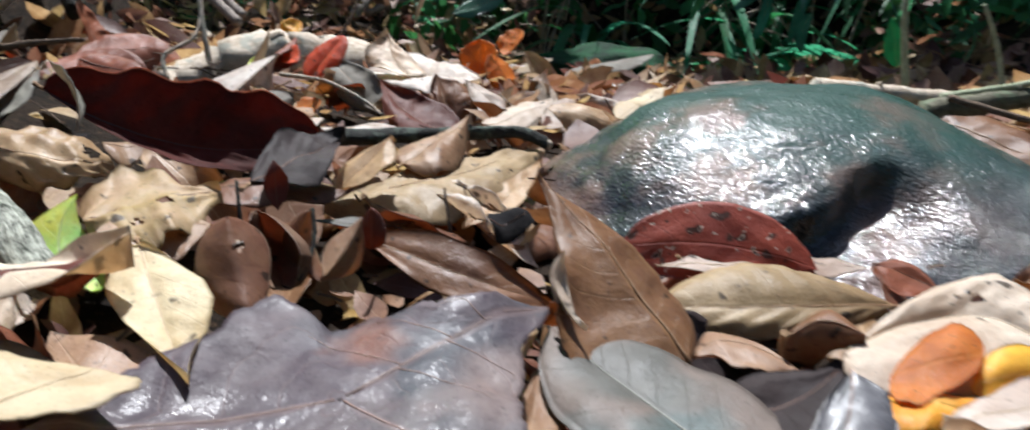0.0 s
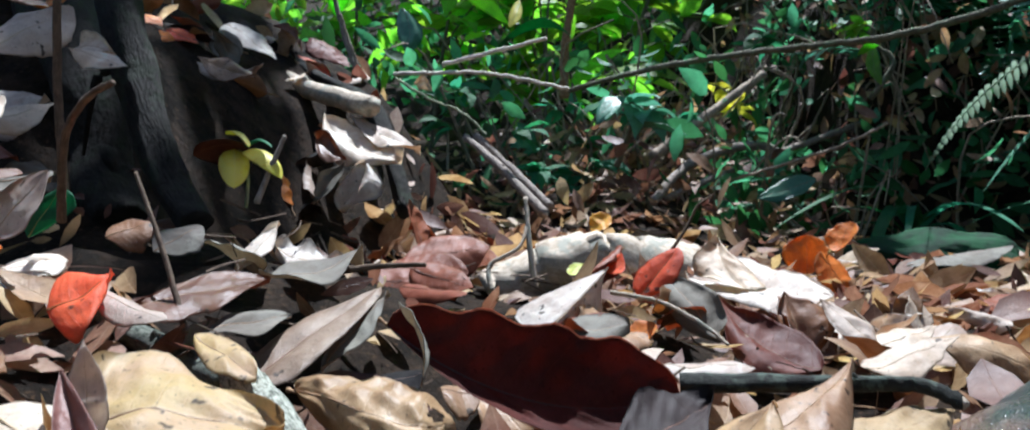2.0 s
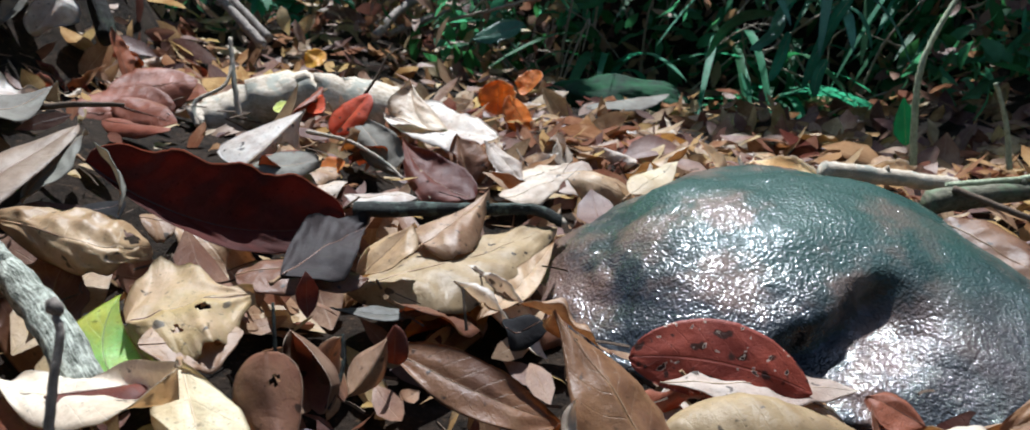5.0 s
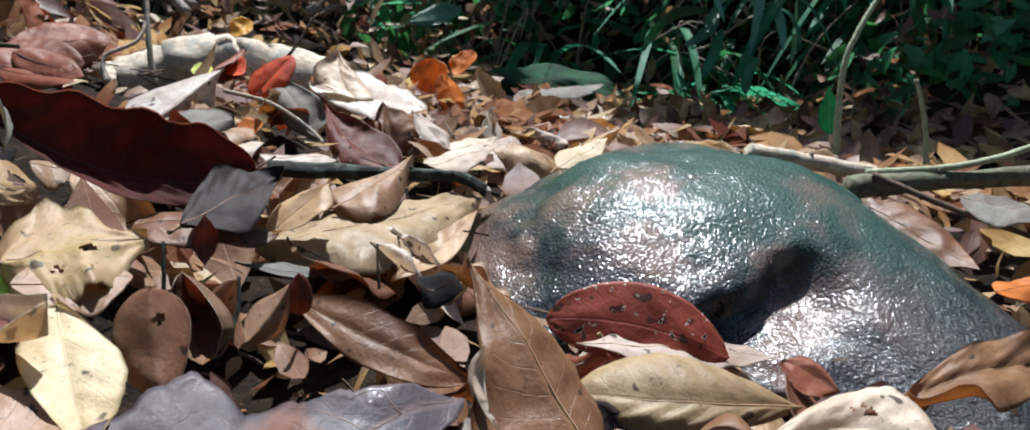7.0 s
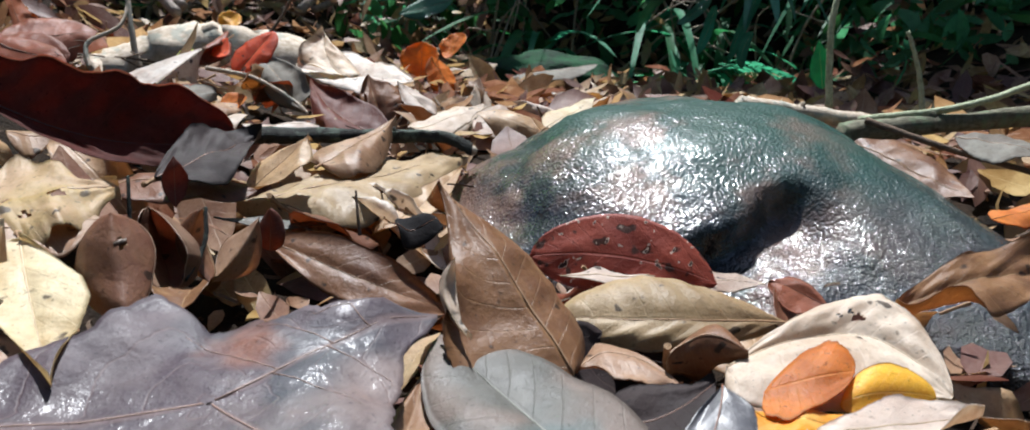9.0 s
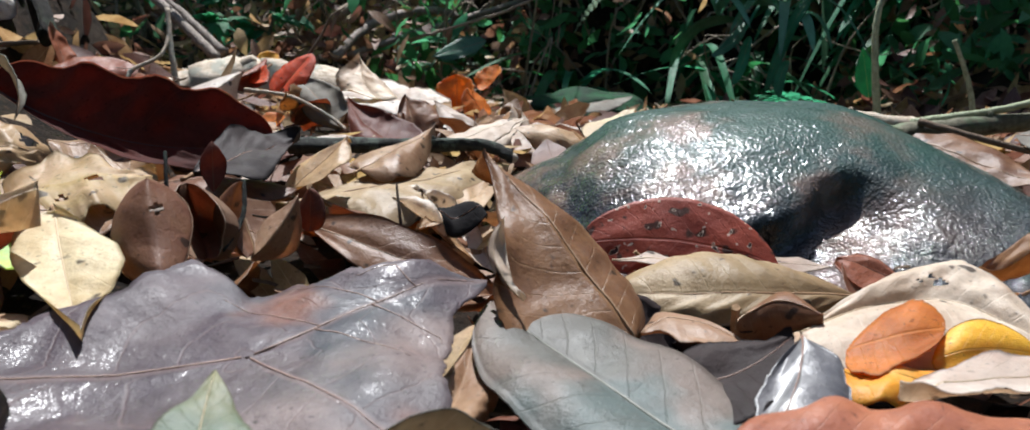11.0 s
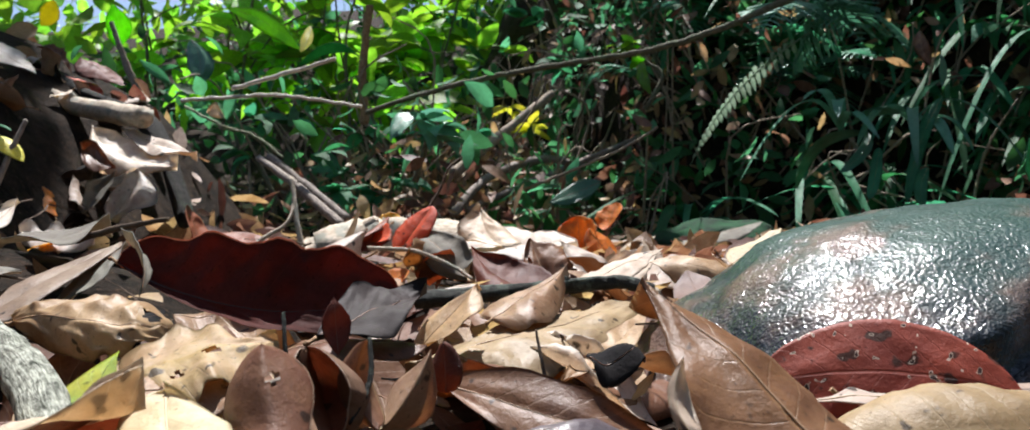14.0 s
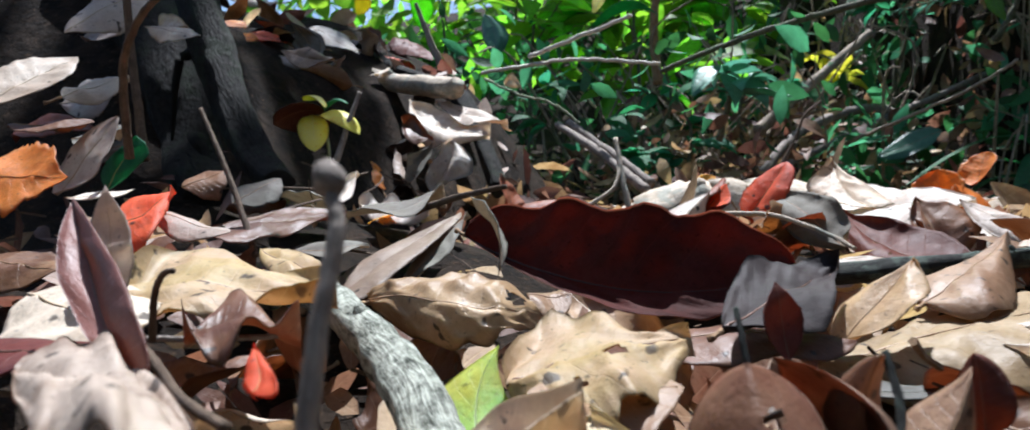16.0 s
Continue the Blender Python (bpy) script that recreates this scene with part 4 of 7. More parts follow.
shaped_leaf("brown leaf curled over itself, with a hole", "tan", (-0.2454, 0.3620, 0.0910), (-0.1891, 0.3380, 0.0922), (-0.1713, 0.3600, 0.0859), (-0.2068, 0.3660, 0.0980), (-0.1861, 0.3360, 0.0782), shape='blunt', bow=(1.4, 1.6), crumple=0.003, ragged=0.05, rim=0.4, holes=((0.85, -0.2, 0.0036),), pleat=0.0007, veins=5.0, stalk=0.008, nu=56, nv=28)
shaped_leaf("crumpled tan and yellow leaf", "parched", (-0.1461, 0.2880, 0.0770), (-0.1302, 0.2980, 0.0819), (-0.1061, 0.3120, 0.0865), (-0.1452, 0.3320, 0.0877), (-0.1092, 0.2720, 0.0763), shape='ovate', rim=0.5, bow=(0.3, 0.9), crumple=0.0028, ragged=0.12, wave=0.002, nu=56, nv=28, pleat=0, stalk=0, holes=((0.62, 0.35, 0.0026), (0.4, 0.5, 0.002)))
shaped_leaf("green and yellow leaf standing up", "lime", (-0.1344, 0.2680, 0.0585), (-0.1510, 0.2800, 0.0701), (-0.1526, 0.2960, 0.0862), (-0.1665, 0.2840, 0.0704), (-0.1407, 0.2860, 0.0672), shape='ovate', rim=0.0, bow=(0.3, 0.3), crumple=0.0007, ragged=0.03, stalk=0, pleat=0.0001)
shaped_leaf("pinkish tan leaf lying at the front", "pale", (-0.1725, 0.2420, 0.0728), (-0.1345, 0.2340, 0.0741), (-0.0981, 0.2260, 0.0810), (-0.1515, 0.2520, 0.0688), (-0.1200, 0.2080, 0.0751), shape='elliptic', bow=(0.72, 0.96), crumple=0.001, stalk=0)
shaped_leaf("large tan wrinkled leaf folded over", "parched", (-0.2528, 0.2500, 0.0991), (-0.2319, 0.2720, 0.1054), (-0.1950, 0.2840, 0.0980), (-0.2644, 0.3080, 0.1089), (-0.2105, 0.2580, 0.0895), shape='blunt', bow=(0.5, 1.5), crumple=0.003, ragged=0.06, nu=56, nv=28, pleat=0, stalk=0)
shaped_leaf("dark purple-brown upright leaf blade", "plum", (-0.1683, 0.2020, 0.0911), (-0.1931, 0.2120, 0.1077), (-0.2192, 0.2260, 0.1278), (-0.2012, 0.2100, 0.1105), (-0.1751, 0.2060, 0.1068), shape='elliptic', rim=0.0, bow=(0.3, 0.3), crumple=0.0008, ragged=0.03, stalk=0.022, pleat=0)
shaped_leaf("small scarlet leaf standing up in the litter", "scarlet", (-0.1422, 0.2020, 0.0923), (-0.1453, 0.2060, 0.0955), (-0.1565, 0.2160, 0.0984), (-0.1515, 0.2080, 0.0950), (-0.1394, 0.2040, 0.0946), shape='ovate', bow=(0.72, 0.72), stalk=0)
shaped_leaf("pale crumpled leaf in the front litter", "mottled", (-0.1859, 0.1920, 0.0968), (-0.1547, 0.1850, 0.0952), (-0.1320, 0.1820, 0.0923), (-0.1939, 0.2120, 0.0956), (-0.1187, 0.1600, 0.0957), shape='blunt', bow=(0.5, 0.8), rim=0.3, crumple=0.0025, ragged=0.15, wave=0.0025, pleat=0, stalk=0)
shaped_leaf("long tan leaf pointing up the slope", "dusky", (-0.2791, 0.3750, 0.0878), (-0.2714, 0.4100, 0.1055), (-0.2597, 0.4560, 0.1261), (-0.2908, 0.4250, 0.1088), (-0.2521, 0.3950, 0.1020), shape='blunt', bow=(0.8, 0.8), rim=0.3, crumple=0.001, ragged=0.04, stalk=0.01)
shaped_leaf("narrow grey leaf beside the long tan one", "grey", (-0.2574, 0.4000, 0.0907), (-0.2539, 0.4200, 0.1082), (-0.2487, 0.4460, 0.1237), (-0.2639, 0.4250, 0.1078), (-0.2409, 0.4120, 0.1060), shape='lance', bow=(0.5, 0.5), rim=0.4, stalk=0)
shaped_leaf("pale leaf lying level", "grey", (-0.3266, 0.4420, 0.1277), (-0.3096, 0.4660, 0.1308), (-0.3005, 0.5050, 0.1424), (-0.3284, 0.4920, 0.1388), (-0.2902, 0.4460, 0.1250), shape='lance', bow=(0.48, 0.72), crumple=0.0008, stalk=0.006)
shaped_leaf("white sunlit leaf standing in the heap", "white", (-0.1917, 0.5280, 0.0962), (-0.1792, 0.5520, 0.1142), (-0.1711, 0.6000, 0.1332), (-0.2142, 0.5720, 0.1102), (-0.1710, 0.5920, 0.1041), shape='drip', bow=(0.4, 0.3), rim=0.2, crumple=0.001, stalk=0.004)
shaped_leaf("grey spotted leaf lying in the heap", "grey", (-0.1836, 0.5200, 0.1006), (-0.1614, 0.5220, 0.1035), (-0.1409, 0.5300, 0.1067), (-0.1677, 0.5450, 0.1073), (-0.1553, 0.5000, 0.0995), shape='elliptic', bow=(0.48, 0.72), stalk=0)
shaped_leaf("small scarlet leaf standing upright in the heap", "scarlet", (-0.1495, 0.6000, 0.1157), (-0.1380, 0.6060, 0.1320), (-0.1286, 0.6150, 0.1479), (-0.1509, 0.6100, 0.1350), (-0.1254, 0.6020, 0.1303), shape='blunt', rim=0.0, bow=(0.72, 0.96), stalk=0, pleat=0, crumple=0.0008)
shaped_leaf("grey-brown leaf leaning in the heap", "grey", (-0.0934, 0.5600, 0.0975), (-0.1136, 0.5800, 0.1139), (-0.1375, 0.6120, 0.1297), (-0.1293, 0.5850, 0.1142), (-0.0997, 0.5850, 0.1171), shape='ovate', bow=(0.72, 0.72), stalk=0)
shaped_leaf("red-brown spotted leaf leaning in the heap", "redbrown", (-0.0375, 0.5620, 0.0861), (-0.0740, 0.5800, 0.0951), (-0.0992, 0.6060, 0.1189), (-0.0619, 0.5960, 0.1028), (-0.0824, 0.5660, 0.0854), shape='ovate', bow=(0.48, 0.96), crumple=0.0012, holes=((0.45, 0.3, 0.001), (0.6, 0.1, 0.001)), stalk=0, nu=50, nv=26)
shaped_leaf("folded brown leaf in the heap", "brown", (-0.0432, 0.6080, 0.0866), (-0.0538, 0.6180, 0.1047), (-0.0612, 0.6320, 0.1222), (-0.0634, 0.6140, 0.1017), (-0.0329, 0.6250, 0.1136), shape='ovate', bow=(0.72, 0.96), stalk=0)
shaped_leaf("pale sunlit leaf in the heap", "pale", (-0.0054, 0.6000, 0.0937), (-0.0207, 0.6150, 0.1060), (-0.0394, 0.6300, 0.1201), (-0.0284, 0.6100, 0.1018), (-0.0102, 0.6180, 0.1075), shape='lance', bow=(0.72, 0.72), stalk=0)
shaped_leaf("broad white leaf lit flat on the heap", "white", (-0.1390, 0.7400, 0.1169), (-0.0754, 0.7000, 0.1160), (-0.0293, 0.6700, 0.1155), (-0.0828, 0.7550, 0.1275), (-0.0719, 0.6450, 0.1062), shape='blunt', bow=(0.72, 0.96), crumple=0.0025, stalk=0)
shaped_leaf("white leaf with a raised tip", "pale", (-0.0867, 0.6750, 0.1176), (-0.1056, 0.7000, 0.1309), (-0.1146, 0.7250, 0.1534), (-0.1296, 0.7050, 0.1296), (-0.0857, 0.6950, 0.1310), shape='ovate', bow=(0.48, 0.72), stalk=0)
shaped_leaf("brown leaf arched over the litter", "brown", (-0.3227, 0.3520, 0.1218), (-0.3161, 0.3850, 0.1249), (-0.3108, 0.4300, 0.1278), (-0.3310, 0.4020, 0.1294), (-0.3013, 0.3620, 0.1135), shape='elliptic', bow=(0.5, 0.7), rim=0.4, stalk=0.01)
shaped_leaf("brown underside of the wrinkled leaf", "brown", (-0.1981, 0.2360, 0.0957), (-0.1930, 0.2460, 0.0974), (-0.1724, 0.2450, 0.0936), (-0.2099, 0.2620, 0.1024), (-0.1718, 0.2260, 0.0932), shape='elliptic', bow=(0.72, 0.96), stalk=0)
shaped_leaf("torn yellow-green leaf lying on the purple-brown leaf", "torn", (-0.0174, 0.1180, 0.0635), (-0.0208, 0.1320, 0.0665), (-0.0243, 0.1490, 0.0717), (-0.0292, 0.1300, 0.0668), (-0.0122, 0.1320, 0.0657), shape='ovate', rim=0.0, bow=(0.36, 0.48), ragged=0.12, crumple=0.0007, wave=0.0008, stalk=0)
shaped_leaf("brown leaf arched at the boulder's foot", "brown", (0.1766, 0.2820, 0.0684), (0.2181, 0.3000, 0.0783), (0.2758, 0.3180, 0.0826), (0.2349, 0.3180, 0.0886), (0.2149, 0.2800, 0.0725), shape='blunt', bow=(0.6, 0.5), stalk=0)
shaped_leaf("tan leaf underneath the wide aslant leaf", "tan", (-0.0196, 0.3820, 0.0593), (-0.0011, 0.4200, 0.0677), (0.0179, 0.4750, 0.0817), (-0.0070, 0.4280, 0.0711), (0.0059, 0.4120, 0.0653), shape='lance', bow=(0.5, 0.5), stalk=0)
shaped_leaf("bleached leaf curling over the mound's edge", "white", (-0.5533, 0.8400, 0.2645), (-0.5152, 0.8300, 0.2313), (-0.4442, 0.8200, 0.2145), (-0.5118, 0.8500, 0.2423), (-0.5077, 0.8000, 0.2190), shape='elliptic', bow=(0.8, 0.8), stalk=0, group='leaves on the mound')
shaped_leaf("pale leaf hanging on the mound's edge", "pale", (-0.5328, 0.8600, 0.2643), (-0.4877, 0.8500, 0.2430), (-0.4339, 0.8400, 0.2257), (-0.4913, 0.8700, 0.2533), (-0.4835, 0.8300, 0.2288), shape='lance', bow=(0.7, 0.7), stalk=0, group='leaves on the mound')
shaped_leaf("silvery dead leaf hanging down the mound", "white", (-0.4810, 0.8100, 0.2111), (-0.4831, 0.8000, 0.1877), (-0.4985, 0.7900, 0.1600), (-0.5000, 0.8000, 0.1883), (-0.4591, 0.7900, 0.1859), shape='elliptic', bow=(0.8, 0.6), stalk=0, group='leaves on the mound')
shaped_leaf("narrow grey leaf hanging down the mound", "grey", (-0.4980, 0.8000, 0.2099), (-0.5106, 0.7900, 0.1881), (-0.5229, 0.7800, 0.1639), (-0.5216, 0.7900, 0.1910), (-0.4980, 0.7850, 0.1839), shape='lance', bow=(0.8, 0.6), stalk=0, group='leaves on the mound')
shaped_leaf("brown curled leaf on the mound's side", "brown", (-0.5349, 0.8000, 0.2330), (-0.5130, 0.7900, 0.2214), (-0.4918, 0.7900, 0.2109), (-0.5145, 0.8000, 0.2322), (-0.5097, 0.7800, 0.2083), shape='ovate', bow=(0.9, 0.9), stalk=0, group='leaves on the mound')
shaped_leaf("grey-green dead leaf at the head of the mound", "grey", (-0.6066, 0.7200, 0.3331), (-0.5890, 0.7200, 0.3142), (-0.5713, 0.7100, 0.2876), (-0.6011, 0.7200, 0.3111), (-0.5723, 0.7200, 0.3135), shape='elliptic', bow=(0.6, 0.6), stalk=0, group='leaves on the mound')
shaped_leaf("tan leaf lying down the mound's side", "tan", (-0.6032, 0.7000, 0.3024), (-0.5644, 0.6900, 0.2885), (-0.5297, 0.6900, 0.2815), (-0.5688, 0.7000, 0.2999), (-0.5642, 0.6800, 0.2761), shape='lance', bow=(0.7, 0.6), stalk=0, group='leaves on the mound')
shaped_leaf("shining white leaf on the dark root", "white", (-0.5355, 0.5000, 0.2676), (-0.5110, 0.4950, 0.2700), (-0.4815, 0.4900, 0.2586), (-0.5193, 0.5050, 0.2773), (-0.5024, 0.4850, 0.2586), shape='lance', bow=(0.5, 0.6), stalk=0, group='leaves on the mound')
shaped_leaf("brown leaf lying at the trunk's foot", "brown", (-0.4752, 0.5000, 0.1422), (-0.4508, 0.5000, 0.1473), (-0.4190, 0.5000, 0.1438), (-0.4504, 0.5020, 0.1568), (-0.4394, 0.4940, 0.1354), shape='elliptic', bow=(0.9, 0.9), stalk=0)
shaped_leaf("narrow white leaf pointing up before the mound", "white", (-0.3595, 0.4600, 0.1238), (-0.3580, 0.4800, 0.1396), (-0.3571, 0.5000, 0.1551), (-0.3682, 0.4850, 0.1418), (-0.3471, 0.4750, 0.1368), shape='lance', bow=(0.6, 0.6), stalk=0)
shaped_leaf("bleached torn leaf lying beside the yellow fragment", "white", (-0.3824, 0.5300, 0.1379), (-0.3532, 0.5200, 0.1320), (-0.3217, 0.5200, 0.1319), (-0.3646, 0.5400, 0.1343), (-0.3415, 0.5000, 0.1260), shape='lance', bow=(0.6, 0.6), ragged=0.2, stalk=0)
shaped_leaf("white sunlit leaf beside the yellow one", "white", (0.1144, 0.1980, 0.0564), (0.1378, 0.2040, 0.0603), (0.1691, 0.2120, 0.0628), (0.1453, 0.2180, 0.0620), (0.1326, 0.1900, 0.0579), shape='elliptic', bow=(0.5, 0.4), ragged=0.12, stalk=0)
shaped_leaf("blue-green strap leaf rising from the bank", "bluegreen", (0.2913, 1.5000, 0.2028), (0.3286, 1.4700, 0.2721), (0.4015, 1.4500, 0.2869), (0.3356, 1.4800, 0.2651), (0.3207, 1.4600, 0.2802), shape='strap', bow=(0.5, 0.5), ragged=0.04, crumple=0.001, stalk=0, nu=18, nv=6, rim=0.4, name='bank_leaf', group='hanging leaves of the bank')
shaped_leaf("blue-green strap leaf bent down at its tip", "bluegreen", (0.4158, 1.5000, 0.2955), (0.4011, 1.4700, 0.2635), (0.3539, 1.4500, 0.2252), (0.3960, 1.4800, 0.2718), (0.4051, 1.4600, 0.2564), shape='strap', bow=(0.5, 0.5), ragged=0.04, crumple=0.001, stalk=0, nu=18, nv=6, rim=0.4, name='bank_leaf', group='hanging leaves of the bank')
shaped_leaf("long dark green strap leaf hanging down", "green", (0.5197, 1.4500, 0.3412), (0.4705, 1.4200, 0.2603), (0.4374, 1.4000, 0.1669), (0.4634, 1.4300, 0.2664), (0.4766, 1.4100, 0.2553), shape='strap', bow=(0.5, 0.5), ragged=0.04, crumple=0.001, stalk=0, nu=18, nv=6, rim=0.4, name='bank_leaf', group='hanging leaves of the bank')
shaped_leaf("dark green hanging leaf above the boulder", "green", (0.4181, 1.4500, 0.2629), (0.4012, 1.4200, 0.2179), (0.3826, 1.4000, 0.1756), (0.3942, 1.4300, 0.2215), (0.4070, 1.4100, 0.2154), shape='strap', bow=(0.5, 0.5), ragged=0.04, crumple=0.001, stalk=0, nu=18, nv=6, rim=0.4, name='bank_leaf', group='hanging leaves of the bank')
shaped_leaf("second dark green hanging leaf above the boulder", "green", (0.4734, 1.4000, 0.2212), (0.4514, 1.3700, 0.1893), (0.4451, 1.3500, 0.1583), (0.4445, 1.3800, 0.1926), (0.4572, 1.3600, 0.1870), shape='strap', bow=(0.5, 0.5), ragged=0.04, crumple=0.001, stalk=0, nu=18, nv=6, rim=0.4, name='bank_leaf', group='hanging leaves of the bank')
shaped_leaf("pale teal leaf lying level on the bank", "bluegreen", (0.3881, 1.5000, 0.3089), (0.4180, 1.4700, 0.3238), (0.4577, 1.4500, 0.3171), (0.4215, 1.4800, 0.3186), (0.4137, 1.4600, 0.3301), shape='strap', bow=(0.5, 0.5), ragged=0.04, crumple=0.001, stalk=0, nu=18, nv=6, rim=0.4, name='bank_leaf', group='hanging leaves of the bank')
shaped_leaf("withered brown leaf hanging on the bank", "brown", (0.5086, 1.5000, 0.4644), (0.5000, 1.4700, 0.4270), (0.5038, 1.4500, 0.3933), (0.4899, 1.4800, 0.4272), (0.5089, 1.4600, 0.4280), shape='elliptic', bow=(0.5, 0.5), ragged=0.04, crumple=0.001, stalk=0, nu=18, nv=6, rim=0.4, name='bank_leaf', group='hanging leaves of the bank')
shaped_leaf("bluish leaf hanging below the brown one", "bluegreen", (0.5331, 1.4800, 0.4155), (0.5238, 1.4500, 0.3807), (0.5125, 1.4300, 0.3516), (0.5205, 1.4600, 0.3833), (0.5261, 1.4400, 0.3793), shape='elliptic', bow=(0.5, 0.5), ragged=0.04, crumple=0.001, stalk=0, nu=18, nv=6, rim=0.4, name='bank_leaf', group='hanging leaves of the bank')
shaped_leaf("broad blue-green leaf of a seedling", "bluegreen", (-0.3314, 1.3500, 0.3522), (-0.3528, 1.3200, 0.3317), (-0.3657, 1.3000, 0.2999), (-0.3663, 1.3300, 0.3440), (-0.3405, 1.3100, 0.3207), shape='elliptic', bow=(0.5, 0.5), ragged=0.04, crumple=0.001, stalk=0, nu=18, nv=6, rim=0.4, name='bank_leaf', group='hanging leaves of the bank')
shaped_leaf("long teal leaf stretched level in the gully", "bluegreen", (-0.3424, 1.4000, 0.3114), (-0.2870, 1.3700, 0.3077), (-0.2304, 1.3500, 0.2900), (-0.2907, 1.3800, 0.3038), (-0.2844, 1.3600, 0.3128), shape='lance', bow=(0.5, 0.5), ragged=0.04, crumple=0.001, stalk=0, nu=18, nv=6, rim=0.4, name='bank_leaf', group='hanging leaves of the bank')
shaped_leaf("broad teal leaf low in the gully", "bluegreen", (-0.0399, 1.5000, 0.2327), (-0.0797, 1.4700, 0.2156), (-0.1306, 1.4500, 0.1969), (-0.0863, 1.4800, 0.2330), (-0.0743, 1.4600, 0.1997), shape='elliptic', bow=(0.5, 0.5), ragged=0.04, crumple=0.001, stalk=0, nu=18, nv=6, rim=0.4, name='bank_leaf', group='hanging leaves of the bank')
shaped_leaf("fresh green leaf on the bank", "sunlit", (0.0450, 1.6000, 0.4739), (0.0423, 1.5700, 0.4335), (0.0552, 1.5500, 0.3939), (0.0315, 1.5800, 0.4341), (0.0519, 1.5600, 0.4342), shape='elliptic', bow=(0.5, 0.5), ragged=0.04, crumple=0.001, stalk=0, nu=18, nv=6, rim=0.4, name='bank_leaf', group='hanging leaves of the bank')
shaped_leaf("second fresh green leaf on the bank", "sunlit", (0.0191, 1.6000, 0.4547), (0.0318, 1.5700, 0.4592), (0.0498, 1.5500, 0.4603), (0.0352, 1.5800, 0.4550), (0.0273, 1.5600, 0.4647), shape='elliptic', bow=(0.5, 0.5), ragged=0.04, crumple=0.001, stalk=0, nu=18, nv=6, rim=0.4, name='bank_leaf', group='hanging leaves of the bank')
shaped_leaf("large bright green leaf of the sunlit shrubs", "sunlit", (-0.9697, 1.5000, 0.5418), (-0.9481, 1.4700, 0.5778), (-0.9471, 1.4500, 0.6132), (-0.9284, 1.4800, 0.5825), (-0.9690, 1.4600, 0.5745), shape='elliptic', bow=(0.5, 0.5), ragged=0.04, crumple=0.001, stalk=0, nu=18, nv=6, rim=0.4, name='bank_leaf', group='hanging leaves of the bank')
shaped_leaf("large yellow-green leaf of the sunlit shrubs", "sprig", (-1.1383, 1.5000, 0.6012), (-1.0953, 1.4700, 0.6114), (-1.0691, 1.4500, 0.6330), (-1.0832, 1.4800, 0.6038), (-1.1085, 1.4600, 0.6203), shape='elliptic', bow=(0.5, 0.5), ragged=0.04, crumple=0.001, stalk=0, nu=18, nv=6, rim=0.4, name='bank_leaf', group='hanging leaves of the bank')
shaped_leaf("long bright green leaf arching over the shrubs", "sunlit", (-0.7457, 1.5000, 0.6053), (-0.6518, 1.4700, 0.5622), (-0.5742, 1.4500, 0.4978), (-0.6663, 1.4800, 0.5512), (-0.6388, 1.4600, 0.5744), shape='elliptic', bow=(0.5, 0.5), ragged=0.04, crumple=0.001, stalk=0, nu=18, nv=6, rim=0.4, name='bank_leaf', group='hanging leaves of the bank')
shaped_leaf("yellow tip of a leaf arching over the shrubs", "sprig", (-0.5656, 1.4800, 0.5504), (-0.5595, 1.4500, 0.5172), (-0.5660, 1.4300, 0.4886), (-0.5749, 1.4600, 0.5261), (-0.5455, 1.4400, 0.5097), shape='elliptic', bow=(0.5, 0.5), ragged=0.04, crumple=0.001, stalk=0, nu=18, nv=6, rim=0.4, name='bank_leaf', group='hanging leaves of the bank')
shaped_leaf("dark green long leaf over the shrubs", "green", (-0.6305, 1.5000, 0.4541), (-0.5314, 1.4700, 0.5012), (-0.4561, 1.4500, 0.4714), (-0.5331, 1.4800, 0.4938), (-0.5309, 1.4600, 0.5097), shape='lance', bow=(0.5, 0.5), ragged=0.04, crumple=0.001, stalk=0, nu=18, nv=6, rim=0.4, name='bank_leaf', group='hanging leaves of the bank')
shaped_leaf("dark blue-green leaf in the shade of the shrubs", "bluegreen", (-0.8734, 1.6000, 0.5778), (-0.8403, 1.5700, 0.5265), (-0.8333, 1.5500, 0.4747), (-0.8720, 1.5800, 0.5289), (-0.8104, 1.5600, 0.5256), shape='elliptic', bow=(0.5, 0.5), ragged=0.04, crumple=0.001, stalk=0, nu=18, nv=6, rim=0.4, name='bank_leaf', group='hanging leaves of the bank')
shaped_leaf("pale pinkish dead leaf caught in the shrubs", "pale", (-0.7589, 1.4500, 0.3930), (-0.7255, 1.4200, 0.3904), (-0.6976, 1.4000, 0.3707), (-0.7365, 1.4300, 0.3796), (-0.7158, 1.4100, 0.4024), shape='ovate', bow=(0.5, 0.5), ragged=0.04, crumple=0.001, stalk=0, nu=18, nv=6, rim=0.4, name='bank_leaf', group='hanging leaves of the bank')
shaped_leaf("grey-brown leaf beneath the arched one", "grey", (-0.3034, 0.3700, 0.1077), (-0.2968, 0.3900, 0.1117), (-0.2898, 0.4200, 0.1127), (-0.3049, 0.4000, 0.1148), (-0.2830, 0.3750, 0.1085), shape='elliptic', bow=(0.5, 0.6), rim=0.4, stalk=0)
